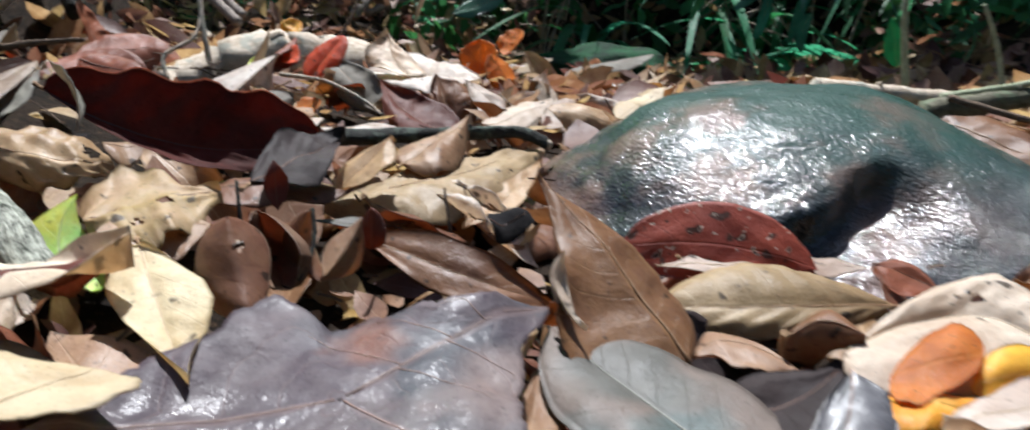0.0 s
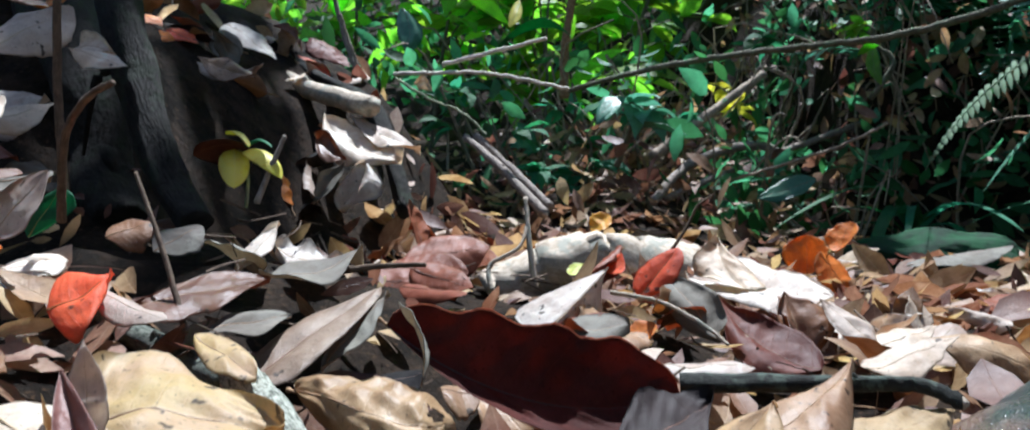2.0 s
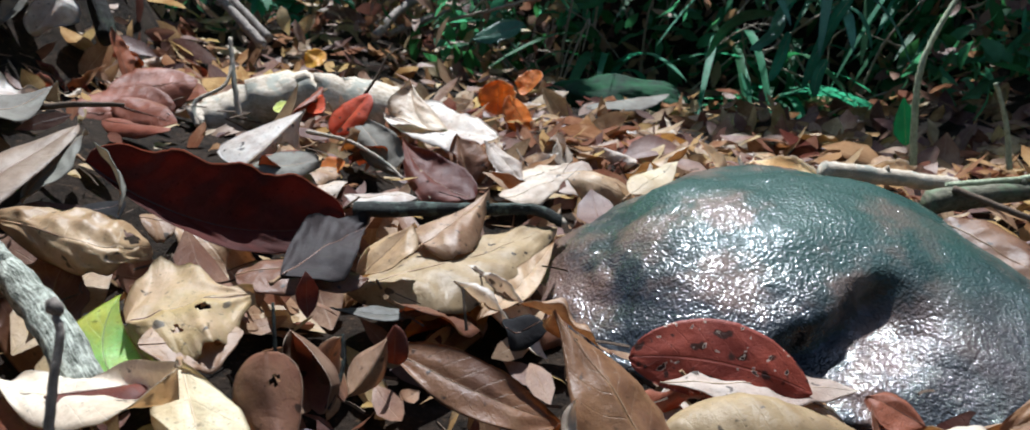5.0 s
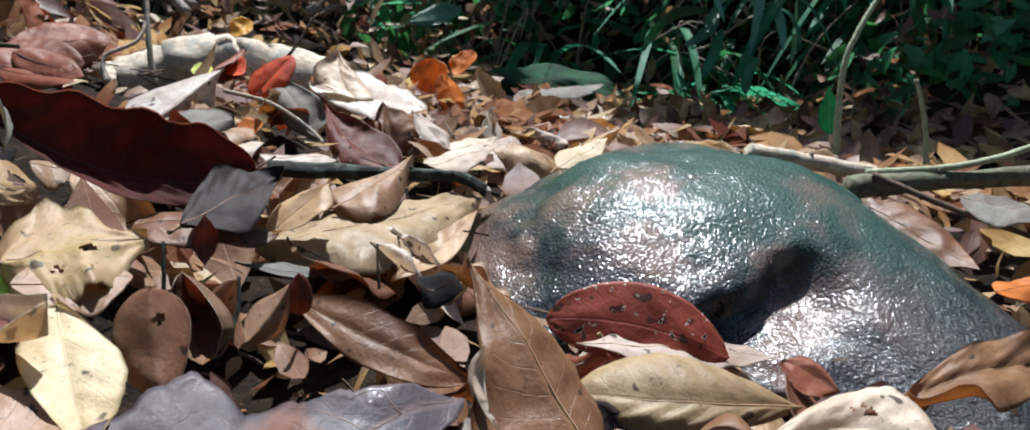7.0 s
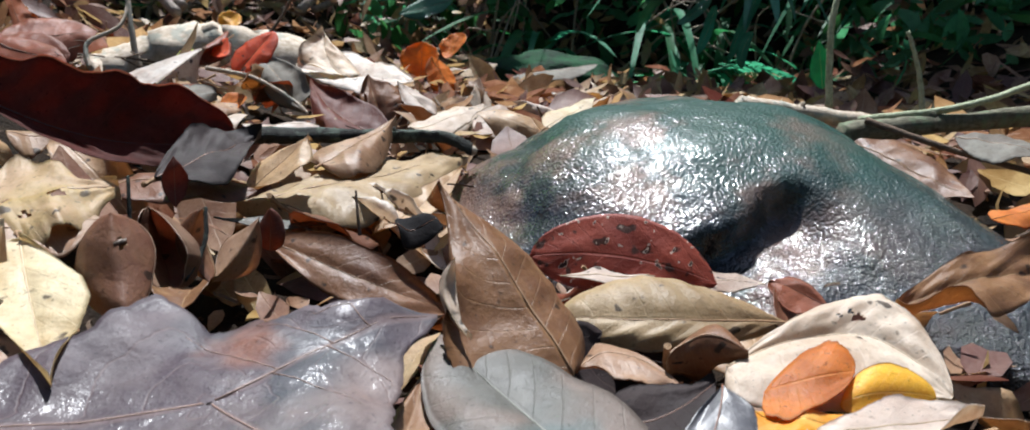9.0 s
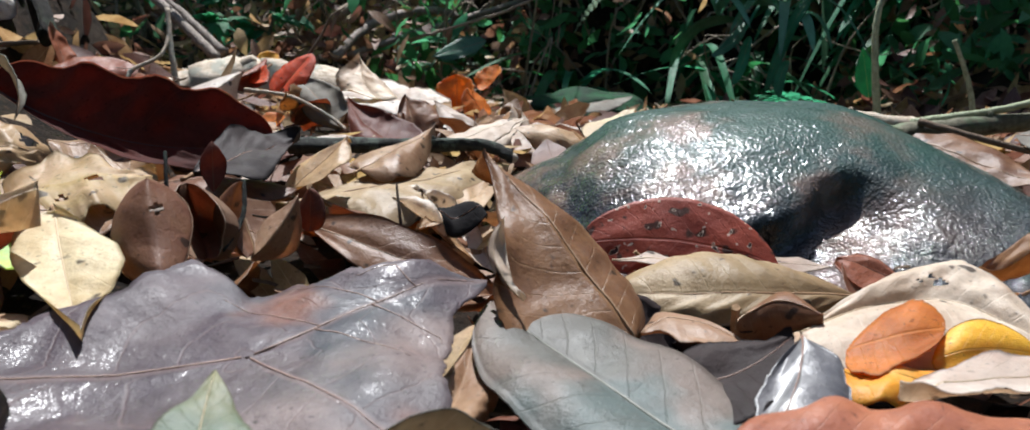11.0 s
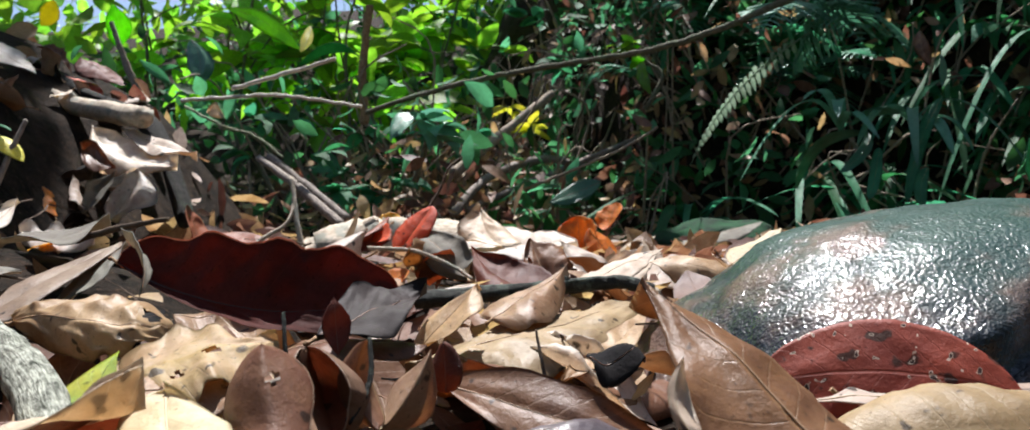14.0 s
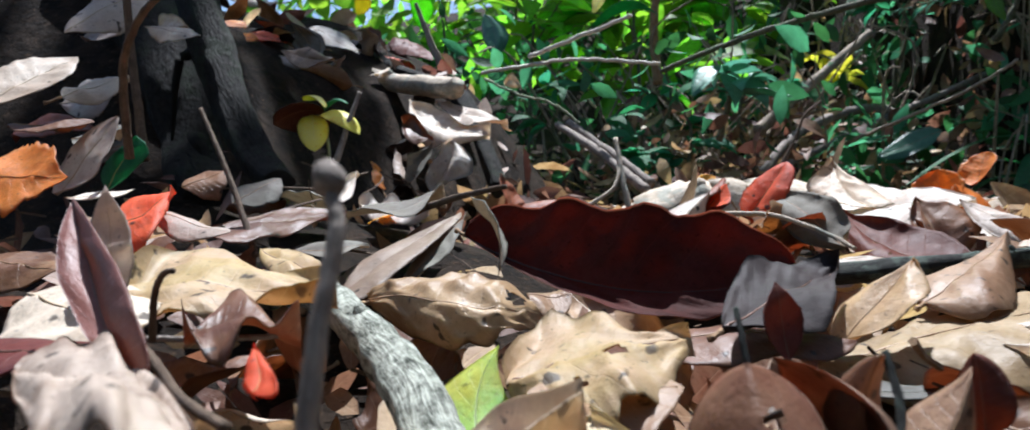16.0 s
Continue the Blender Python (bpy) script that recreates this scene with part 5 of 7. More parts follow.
shaped_leaf("small peach-coloured curled leaf beside the stick", "parched", (-0.2838, 0.3450, 0.1140), (-0.2640, 0.3380, 0.1097), (-0.2408, 0.3300, 0.1036), (-0.2692, 0.3500, 0.1121), (-0.2585, 0.3260, 0.1063), shape='blunt', bow=(0.8, 1.0), rim=0.3, stalk=0)
shaped_leaf("small red folded leaf on the slope", "scarlet", (-0.3269, 0.3120, 0.1234), (-0.3166, 0.3180, 0.1293), (-0.3125, 0.3300, 0.1385), (-0.3365, 0.3300, 0.1373), (-0.3040, 0.3120, 0.1190), shape='ovate', bow=(0.7, 1.0), rim=0.3, ragged=0.05, stalk=0)
shaped_leaf("pale green-white leaf leaning on the slope", "white", (-0.4136, 0.3450, 0.1451), (-0.4009, 0.3520, 0.1597), (-0.3923, 0.3650, 0.1804), (-0.4153, 0.3560, 0.1656), (-0.3861, 0.3520, 0.1554), shape='elliptic', bow=(0.4, 0.4), rim=0.3, stalk=0)
shaped_leaf("dark green leaf behind the pale one on the slope", "green", (-0.4153, 0.3750, 0.1465), (-0.4075, 0.3780, 0.1607), (-0.3996, 0.3800, 0.1732), (-0.4174, 0.3780, 0.1633), (-0.3896, 0.3800, 0.1635), shape='ovate', bow=(0.4, 0.4), rim=0.3, stalk=0)
shaped_leaf("red-brown leaf lying level on the slope", "rust", (-0.5702, 0.4200, 0.1945), (-0.5262, 0.4200, 0.1972), (-0.4816, 0.4200, 0.1880), (-0.5570, 0.4400, 0.2068), (-0.5035, 0.4050, 0.1856), shape='elliptic', bow=(0.7, 0.7), rim=0.3, stalk=0)
shaped_leaf("brown leaf lying under the wide aslant leaf", "brown", (-0.1355, 0.3700, 0.0734), (-0.1073, 0.3760, 0.0792), (-0.0740, 0.3820, 0.0754), (-0.1136, 0.3920, 0.0784), (-0.1027, 0.3580, 0.0713), shape='blunt', bow=(0.5, 0.6), rim=0.3, stalk=0)
shaped_leaf("pale teal underside of a leaf below the wide one", "greengrey", (-0.0874, 0.3620, 0.0653), (-0.0628, 0.3660, 0.0637), (-0.0379, 0.3800, 0.0637), (-0.0652, 0.3740, 0.0650), (-0.0605, 0.3580, 0.0632), shape='lance', bow=(0.4, 0.4), rim=0.2, stalk=0)
shaped_leaf("white ragged leaf low on the slope", "white", (-0.4321, 0.3700, 0.1251), (-0.4124, 0.3750, 0.1334), (-0.3954, 0.3800, 0.1367), (-0.4286, 0.3880, 0.1385), (-0.3957, 0.3600, 0.1227), shape='blunt', bow=(0.4, 0.5), ragged=0.15, stalk=0)
shaped_leaf("pale leaf leaning at the slope's edge", "white", (-0.5715, 0.4550, 0.2186), (-0.5271, 0.4500, 0.2185), (-0.5131, 0.4650, 0.2297), (-0.5587, 0.4700, 0.2380), (-0.5054, 0.4350, 0.2014), shape='ovate', bow=(0.3, 0.4), rim=0.4, stalk=0)
shaped_leaf("grey-brown leaf lying at the slope's edge", "grey", (-0.5275, 0.4400, 0.1704), (-0.4954, 0.4400, 0.1802), (-0.4725, 0.4400, 0.1751), (-0.5159, 0.4550, 0.1888), (-0.4816, 0.4300, 0.1706), shape='elliptic', bow=(0.4, 0.5), rim=0.4, stalk=0)
shaped_leaf("large grey-mauve leaf at the head of the slope", "pale", (-0.6112, 0.5000, 0.2782), (-0.5735, 0.5000, 0.2835), (-0.5540, 0.5150, 0.3030), (-0.6009, 0.5200, 0.3016), (-0.5501, 0.4850, 0.2668), shape='elliptic', bow=(0.5, 0.5), rim=0.4, stalk=0)
fallen_leaf("thin grey-brown strip of leaf curling up beside the dark red leaf", "grey", (-0.185, 0.360, 0.101), (-0.210, 0.380, 0.129), .014, 60, curl=0.6, arch=0.1, shape="lance", stalk=0)
fallen_leaf("pale leaf seen edge-on under the red leaf", "pale", (0.062, 0.320, 0.062), (0.151, 0.335, 0.062), .03, 12, shape="lance", arch=0.02, stalk=0)
fallen_leaf("small upright sliver of brown leaf", "redbrown", (-0.081, 0.300, 0.082), (-0.084, 0.305, 0.100), .010, 30, shape="lance", curl=0.6, stalk=0)
fallen_leaf("cream leaf lying beside the yellow one", "cream", (-0.095, 0.155, 0.074), (-0.087, 0.185, 0.068), .042, 10, shape="round", curl=0.2, stalk=0)
fallen_leaf("brown leaf lying at the front of the litter", "redbrown", (-0.139, 0.225, 0.076), (-0.110, 0.245, 0.077), .032, -10, shape="elliptic", curl=-0.6, stalk=0)
fallen_leaf("crumpled tan leaf fragment", "tan", (-0.133, 0.270, 0.078), (-0.102, 0.290, 0.078), .036, 15, shape="elliptic", crumple=0.004, wave=0.001, ragged=0.08, stalk=0)
fallen_leaf("small tan leaf behind the curled one", "tan", (-0.197, 0.400, 0.089), (-0.182, 0.410, 0.087), .03, 20, shape="round", curl=-0.5, stalk=0)
fallen_leaf("white upright leaf beside the dark blade", "white", (-0.216, 0.232, 0.101), (-0.228, 0.240, 0.132), .011, -20, shape="lance", curl=0.3, stalk=0, pleat=0.0001)
fallen_leaf("dark brown leaf beneath the pale crumpled one", "redbrown", (-0.245, 0.215, 0.097), (-0.196, 0.210, 0.094), .04, 10, shape="ovate", curl=-0.4, stalk=0)
fallen_leaf("pale grey leaf high on the slope", "pale", (-0.488, 0.400, 0.209), (-0.477, 0.440, 0.221), .032, 20, shape="ovate", curl=-0.3, stalk=0.01)
fallen_leaf("tan leaf with a light rib high on the slope", "pale", (-0.441, 0.330, 0.186), (-0.442, 0.380, 0.219), .034, 25, shape="elliptic", fold=0.2, stalk=0)
fallen_leaf("brown leaf lying on the slope", "brown", (-0.438, 0.340, 0.179), (-0.402, 0.360, 0.177), .03, 15, shape="elliptic", curl=-0.4, stalk=0)
fallen_leaf("bright orange torn leaf on the slope", "orange", (-0.394, 0.295, 0.148), (-0.356, 0.315, 0.147), .045, 45, shape="ovate", ragged=0.4, crumple=0.004, stalk=0)
fallen_leaf("white pointed leaf on the slope", "white", (-0.358, 0.315, 0.139), (-0.343, 0.335, 0.142), .016, 12, shape="lance", curl=-0.3, stalk=0)
fallen_leaf("red-brown leaf lying behind the dark red one", "rust", (-0.386, 0.660, 0.103), (-0.314, 0.700, 0.113), .070, 50, shape="round", curl=-0.6, stalk=0)
fallen_leaf("brown leaf leaning far behind", "rust", (-0.406, 0.800, 0.130), (-0.310, 0.760, 0.120), .04, 30, shape="elliptic", curl=-0.3, stalk=0)
fallen_leaf("upright red-brown leaf behind the litter", "rust", (-0.406, 0.800, 0.120), (-0.435, 0.820, 0.174), .035, 20, shape="lance", curl=0.4, stalk=0)
fallen_leaf("rust-brown curled leaf in the dip before the mound", "rust", (-0.324, 0.600, 0.109), (-0.255, 0.560, 0.112), .026, 25, shape="round", curl=-1.2, stalk=0)
fallen_leaf("round orange leaf standing in the litter", "orange", (-0.048, 0.970, 0.111), (-0.050, 0.980, 0.152), .05, -10, shape="round", curl=0.4, stalk=0)
fallen_leaf("orange leaf hanging beside the round one", "orange", (-0.037, 0.960, 0.136), (-0.001, 0.950, 0.087), .045, 30, shape="round", curl=-0.3, stalk=0)
fallen_leaf("third orange leaf, raised behind", "orange", (-0.020, 1.000, 0.135), (-0.007, 1.020, 0.167), .04, -10, shape="round", curl=0.4, stalk=0)
fallen_leaf("small yellow leaf behind the log", "yellow", (-0.285, 0.990, 0.144), (-0.266, 1.000, 0.164), .03, 40, shape="round", curl=0.3, stalk=0)
fallen_leaf("lime leaf tip beside the log", "sprig", (-0.228, 0.700, 0.118), (-0.215, 0.710, 0.125), .018, 30, shape="round", curl=0.2, stalk=0)
fallen_leaf("brown leaf standing in the flat litter", "brown", (0.013, 0.680, 0.094), (0.022, 0.700, 0.126), .02, 20, shape="lance", curl=0.5, stalk=0)
fallen_leaf("pale leaf lying in the flat litter", "pale", (0.014, 0.620, 0.084), (0.045, 0.660, 0.105), .045, 10, shape="elliptic", curl=-0.4, stalk=0)
fallen_leaf("large brown leaf leaning beside the boulder", "brown", (0.254, 0.500, 0.114), (0.294, 0.430, 0.093), .045, 35, shape="ovate", curl=-0.3, stalk=0)
fallen_leaf("small orange leaf at the boulder's side", "orange", (0.299, 0.420, 0.084), (0.343, 0.440, 0.092), .022, 20, shape="ovate", curl=-0.4, stalk=0)
fallen_leaf("grey-brown leaf behind the boulder", "grey", (0.354, 0.560, 0.118), (0.393, 0.520, 0.118), .05, 20, shape="elliptic", curl=-0.3, stalk=0)
fallen_leaf("dark shrivelled leaf in a gap of the litter", "black", (-0.006, 0.330, 0.073), (0.011, 0.340, 0.067), .024, 20, shape="ovate", crumple=0.012, curl=-0.8, stalk=0)
fallen_leaf("pale brown leaf lying behind the dark blade", "pale", (-0.325, 0.330, 0.130), (-0.289, 0.335, 0.120), .02, 20, shape="elliptic", curl=-0.5, stalk=0)
fallen_leaf("large brown-grey leaf beside the dark blade", "pale", (-0.278, 0.250, 0.106), (-0.214, 0.235, 0.095), .04, 25, shape="elliptic", curl=-0.5, stalk=0)
fallen_leaf("rust-brown leaf lying on the slope", "brown", (-0.341, 0.270, 0.115), (-0.294, 0.270, 0.111), .03, 25, shape="ovate", curl=-0.5, stalk=0)
fallen_leaf("pale leaf of the shaded slope", "pale", (-0.512, 0.420, 0.251), (-0.500, 0.470, 0.289), .045, 30, shape="elliptic", curl=-0.4, stalk=0)
fallen_leaf("grey-brown leaf standing in shade", "grey", (-0.338, 0.460, 0.135), (-0.399, 0.480, 0.143), .035, 30, shape="round", curl=-0.4, stalk=0)
fallen_leaf("small yellow leaf fragment", "yellow", (-0.352, 0.500, 0.125), (-0.328, 0.500, 0.131), .012, 10, shape="ovate", stalk=0)
fallen_leaf("small orange leaf fragment in the heap", "orange", (-0.146, 0.555, 0.093), (-0.130, 0.560, 0.102), .02, 30, shape="round", curl=0.3, stalk=0)
fallen_leaf("rusty leaf at the back of the heap", "scarlet", (-0.187, 0.660, 0.124), (-0.176, 0.665, 0.139), .03, 20, shape="ovate", stalk=0)
fallen_leaf("brown rolled leaf in the heap", "redbrown", (-0.137, 0.600, 0.095), (-0.118, 0.610, 0.106), .03, -20, shape="round", curl=1.2, stalk=0)
fallen_leaf("white sunlit leaf fallen flat", "white", (-0.053, 0.620, 0.090), (-0.026, 0.640, 0.107), .04, 10, shape="ovate", curl=-0.3, stalk=0)
fallen_leaf("pale leaf with a long stem", "pale", (-0.016, 0.600, 0.092), (0.029, 0.630, 0.108), .045, 12, shape="drip", curl=-0.4, stalk=0.03)
fallen_leaf("white sunlit leaf beside the stick", "white", (-0.116, 0.500, 0.091), (-0.070, 0.500, 0.093), .035, 5, shape="elliptic", curl=-0.4, stalk=0)
fallen_leaf("pale bent leaf beside the stick", "pale", (-0.161, 0.500, 0.087), (-0.121, 0.530, 0.093), .03, 12, shape="lance", curl=-0.6, stalk=0)
fallen_leaf("white dead leaf on top of the mound", "white", (-0.700, 0.850, 0.374), (-0.618, 0.840, 0.327), .05, 20, shape="ovate", curl=-0.4, stalk=0)
fallen_leaf("pale greenish leaf on the mound", "grey", (-0.644, 0.780, 0.347), (-0.619, 0.770, 0.305), .035, 20, shape="ovate", curl=-0.4, stalk=0)
fallen_leaf("rusty leaf fragment on the mound", "orange", (-0.697, 0.720, 0.351), (-0.667, 0.720, 0.340), .025, 20, shape="ovate", ragged=0.3, stalk=0)
fallen_leaf("second rusty leaf fragment on the mound", "scarlet", (-0.681, 0.740, 0.340), (-0.638, 0.740, 0.323), .025, 30, shape="ovate", ragged=0.3, stalk=0)
fallen_leaf("third rusty leaf fragment on the mound", "orange", (-0.673, 0.710, 0.328), (-0.642, 0.710, 0.323), .02, 40, shape="ovate", ragged=0.3, stalk=0)
fallen_leaf("red dead leaf on the mound's slope", "scarlet", (-0.695, 0.980, 0.359), (-0.631, 0.970, 0.319), .05, 30, shape="ovate", curl=-0.4, stalk=0)
fallen_leaf("red-brown dead leaf on the mound's slope", "redbrown", (-0.685, 1.000, 0.385), (-0.616, 0.990, 0.343), .05, 20, shape="ovate", curl=-0.4, stalk=0)
fallen_leaf("orange-brown leaf at the tree's foot", "orange", (-0.605, 0.520, 0.309), (-0.586, 0.540, 0.315), .022, 25, shape="ovate", curl=-0.4, stalk=0)
fallen_leaf("shiny white leaf against the trunk", "white", (-0.503, 0.470, 0.262), (-0.458, 0.475, 0.251), .022, 25, shape="lance", curl=-0.3, stalk=0)
fallen_leaf("pale brown leaf high on the mound", "pale", (-0.606, 0.700, 0.301), (-0.529, 0.690, 0.280), .04, 25, shape="lance", curl=-0.4, stalk=0)
fallen_leaf("dark brown leaf high on the slope", "brown", (-0.604, 0.500, 0.316), (-0.582, 0.520, 0.306), .04, 20, shape="ovate", curl=-0.4, stalk=0)
fallen_leaf("grey leaf on the slope before the trunk", "grey", (-0.435, 0.370, 0.175), (-0.407, 0.380, 0.180), .03, 15, shape="elliptic", curl=-0.4, stalk=0)
fallen_leaf("white leaf lying on the slope", "white", (-0.419, 0.360, 0.135), (-0.395, 0.380, 0.134), .03, 15, shape="elliptic", curl=-0.4, stalk=0)
fallen_leaf("brown leaf on the shaded slope", "brown", (-0.392, 0.400, 0.147), (-0.380, 0.420, 0.156), .03, 25, shape="elliptic", curl=-0.4, stalk=0)
fallen_leaf("grey leaf on the shaded slope", "grey", (-0.389, 0.430, 0.139), (-0.382, 0.460, 0.153), .03, 25, shape="elliptic", curl=-0.4, stalk=0)
fallen_leaf("pale flaky leaf lying beyond the stick", "pale", (-0.018, 0.520, 0.096), (0.030, 0.560, 0.112), .030, 15, shape="drip", curl=-0.5, ragged=0.2, stalk=0)
fallen_leaf("pale greenish leaf behind the boulder", "cream", (0.070, 0.560, 0.101), (0.107, 0.600, 0.122), .028, 15, shape="ovate", curl=-0.3, stalk=0.01)
fallen_leaf("grey-green flat leaf before the mossy stone", "grey", (0.068, 1.200, 0.115), (0.195, 1.250, 0.143), .07, 8, shape="elliptic", curl=-0.3, stalk=0)
fallen_leaf("glossy blue-black rotting leaf in a gap", "black", (-0.247, 0.400, 0.082), (-0.219, 0.430, 0.089), .03, 20, shape="elliptic", curl=-0.8, stalk=0)
fallen_leaf("rust-red leaf lying at the back of the heap", "rust", (-0.388, 0.720, 0.116), (-0.320, 0.760, 0.134), .06, 45, shape="elliptic", curl=-0.5, stalk=0)
fallen_leaf("curled rust-brown leaf behind the dark red one", "rust", (-0.327, 0.620, 0.121), (-0.267, 0.600, 0.113), .04, 40, shape="ovate", curl=-0.8, stalk=0)
fallen_leaf("pointed brown leaf with pale spots, leaning on the heap", "brown", (-0.039, 0.600, 0.083), (-0.067, 0.660, 0.116), .045, 25, shape="drip", curl=0.7, stalk=0)
fallen_leaf("pale pointed leaf standing in the heap", "pale", (0.025, 0.680, 0.098), (0.020, 0.700, 0.124), .02, 20, shape="drip", curl=0.5, stalk=0)
fallen_leaf("rust-red leaf lying on the far litter", "rust", (0.075, 0.850, 0.089), (0.141, 0.920, 0.112), .05, 15, shape="ovate", curl=-0.5, stalk=0)


# ---- the broad lobed leaf at the front ----
LOBES = ((-90, 0.070), (-53, 0.055), (7, 0.043), (32, 0.050), (44, 0.072), (53, 0.047), (62, 0.040), (90, 0.036), (108, 0.032), (126, 0.047), (150, 0.042), (190, 0.056), (207, 0.088), (240, 0.080), (270, 0.070))


def lobed_leaf(label, kind, centre, veins):
    """A broad leaf with uneven lobes round the point where its main veins meet; it sags between the veins."""
    def reach(deg):
        for (a, ra), (b, rb_) in zip(LOBES, LOBES[1:]):
            if a <= deg <= b:
                t = (deg - a) / (b - a)
                return ra + (rb_ - ra) * (t * 0.6 + 0.4 * t * t * (3 - 2 * t))
        return LOBES[0][1]

    def point(rho, deg):
        r = reach(deg) * rho * (1 + 0.05 * rho * noise.noise(Vector((deg * 0.08, rho, 3))) + 0.02 * rho * noise.noise(Vector((deg * 0.35, 1, 3))))
        th = radians(deg)
        x, y = r * math.cos(th), r * math.sin(th)
        near = min(abs((deg - v + 180) % 360 - 180) for v in veins)
        off = y * math.cos(radians(44)) - x * math.sin(radians(44))
        z = 0.24 * y + 0.06 * math.sqrt(y * y + 0.0001) + 0.10 * math.sqrt(off * off + 0.00001) * (0.75 if off > 0 else 0.8) - 0.0016 * min(near / 30, 1.0) * rho
        z += rho * (0.0100 * noise.noise(Vector((x, y, 0)) * 24) + 0.0030 * noise.noise(Vector((x, y, 3)) * 75)) + 0.0003 * noise.noise(Vector((x, y, 5)) * 200)
        return Vector((x, y, z)), near

    thing = tagged(empty("fallen_leaf", Matrix.Translation(centre)), label, "leaf", "fallen leaves of the forest floor")
    bm = bmesh.new()
    uvl = bm.loops.layers.uv.new("UVMap")
    nr, na = 26, 180
    layers = []
    for low in (0, 1):
        rows = []
        for i in range(nr + 1):
            row = []
            for k in range(na):
                p, near = point(max(i / nr, 0.01), -90 + 360 * k / na)
                v = bm.verts.new(p - Vector((0, 0, 0.00035 * low)))
                row.append((v, (0.5 + 0.5 * min(near / 40, 1) * max(i / nr, 0.15), 0.05 + 0.9 * i / nr)))
            rows.append(row)
        layers.append(rows)
    for low, rows in enumerate(layers):
        for i in range(nr):
            for k in range(na):
                q = [rows[i][k], rows[i + 1][k], rows[i + 1][(k + 1) % na], rows[i][(k + 1) % na]]
                f = bm.faces.new([v for v, _ in (q[::-1] if low else q)])
                f.material_index = low
                for lp, (_, uv) in zip(f.loops, q[::-1] if low else q):
                    lp[uvl].uv = uv
    for k in range(na):
        a, b = layers[0][nr], layers[1][nr]
        bm.faces.new((a[k][0], b[k][0], b[(k + 1) % na][0], a[(k + 1) % na][0]))
    ob = part("blade", bm, LEAF[kind], thing)
    ob.data.materials.append(UNDER["dark"])
    for v in veins:
        line = [point(0.02 + 0.92 * i / 10, v)[0] + Vector((0, 0, 0.0001)) for i in range(11)]
        part("vein", tube(line, [0.00026 * (1 - 0.08 * i) for i in range(11)], 5), RIB["vein"], ob)
    # side veins that leave the midrib at a slant
    for start, turn, run in ((0.018, 112, 0.030), (0.034, 110, 0.026), (0.046, 108, 0.016), (0.016, -68, 0.026), (0.032, -66, 0.022)):
        line = []
        for i in range(9):
            ang = radians(44 + turn)
            x = start * math.cos(radians(44)) + run * i / 8 * math.cos(ang)
            y = start * math.sin(radians(44)) + run * i / 8 * math.sin(ang)
            deg = math.degrees(math.atan2(y, x))
            deg = deg + 360 if deg < -90 else deg
            line.append(point(min(math.hypot(x, y) / reach(deg), 0.95), deg)[0] + Vector((0, 0, 0.0001)))
        part("vein", tube(line, [0.00018 * (1 - 0.08 * i) for i in range(9)], 5), RIB["vein"], ob)
    return thing


lobed_leaf("broad purple-brown lobed leaf with a wet sheen and rusty veins", "purple", (-0.033, 0.192, 0.059), (44, 197, -38))


# ---- sticks, twigs and logs ----
stick("fallen_stick", "thin dark bark-covered stick lying across the litter", BARK["black"],
      [(-0.103, 0.470, 0.089), (-0.054, 0.485, 0.091), (-0.000, 0.500, 0.094), (0.022, 0.500, 0.088)], 0.0046, 0.0042, 0.5, group="sticks on the litter")
stick("fallen_stick", "pale lichen-covered stick half buried in leaves", BARK["lichen"],
      [(-0.139, 0.250, 0.067), (-0.178, 0.285, 0.082), (-0.224, 0.320, 0.091), (-0.274, 0.360, 0.097)], 0.0066, 0.0072, 0.35, group="sticks on the litter")
stick("fallen_stick", "dark green-grey bark stick half buried in leaves", BARK["mossy"],
      [(-0.3891, 0.3900, 0.1086), (-0.3292, 0.3720, 0.1003), (-0.2769, 0.3580, 0.0916)], 0.0062, 0.0062, 0.3, group="sticks on the litter")
stick("upright_twig", "grey-brown twig standing up with a broken knob", BARK["grey"],
      [(-0.105, 0.172, 0.094), (-0.106, 0.176, 0.105), (-0.107, 0.181, 0.116), (-0.109, 0.183, 0.120), (-0.111, 0.185, 0.124)], 0.0012, 0.0008, 0.25, category="twig")
part("knob", tube([(-0.108, 0.183, 0.121), (-0.110, 0.184, 0.122), (-0.111, 0.184, 0.124)], [0.0010, 0.0021, 0.0012], 8, 0.3), BARK["grey"], bpy.data.objects["upright_twig"])
stick("thin_twig", "thin dark twig leaning over the litter", BARK["twig"],
      [(-0.302, 0.360, 0.111), (-0.323, 0.370, 0.140), (-0.338, 0.375, 0.161), (-0.353, 0.380, 0.181)], 0.0016, 0.0009, 0.2, category="twig", group="thin twigs")
stick("thin_twig", "thin brown twig lying over the pale leaf", BARK["twig"],
      [(-0.305, 0.480, 0.129), (-0.272, 0.475, 0.135), (-0.241, 0.470, 0.138)], 0.0022, 0.0012, 0.2, category="twig", group="thin twigs")
stick("thin_twig", "hooked thin twig over the wrinkled leaf", BARK["twig"],
      [(-0.207, 0.235, 0.095), (-0.202, 0.232, 0.105), (-0.194, 0.228, 0.110), (-0.188, 0.226, 0.111)], 0.0009, 0.0006, 0.1, category="twig", group="thin twigs")
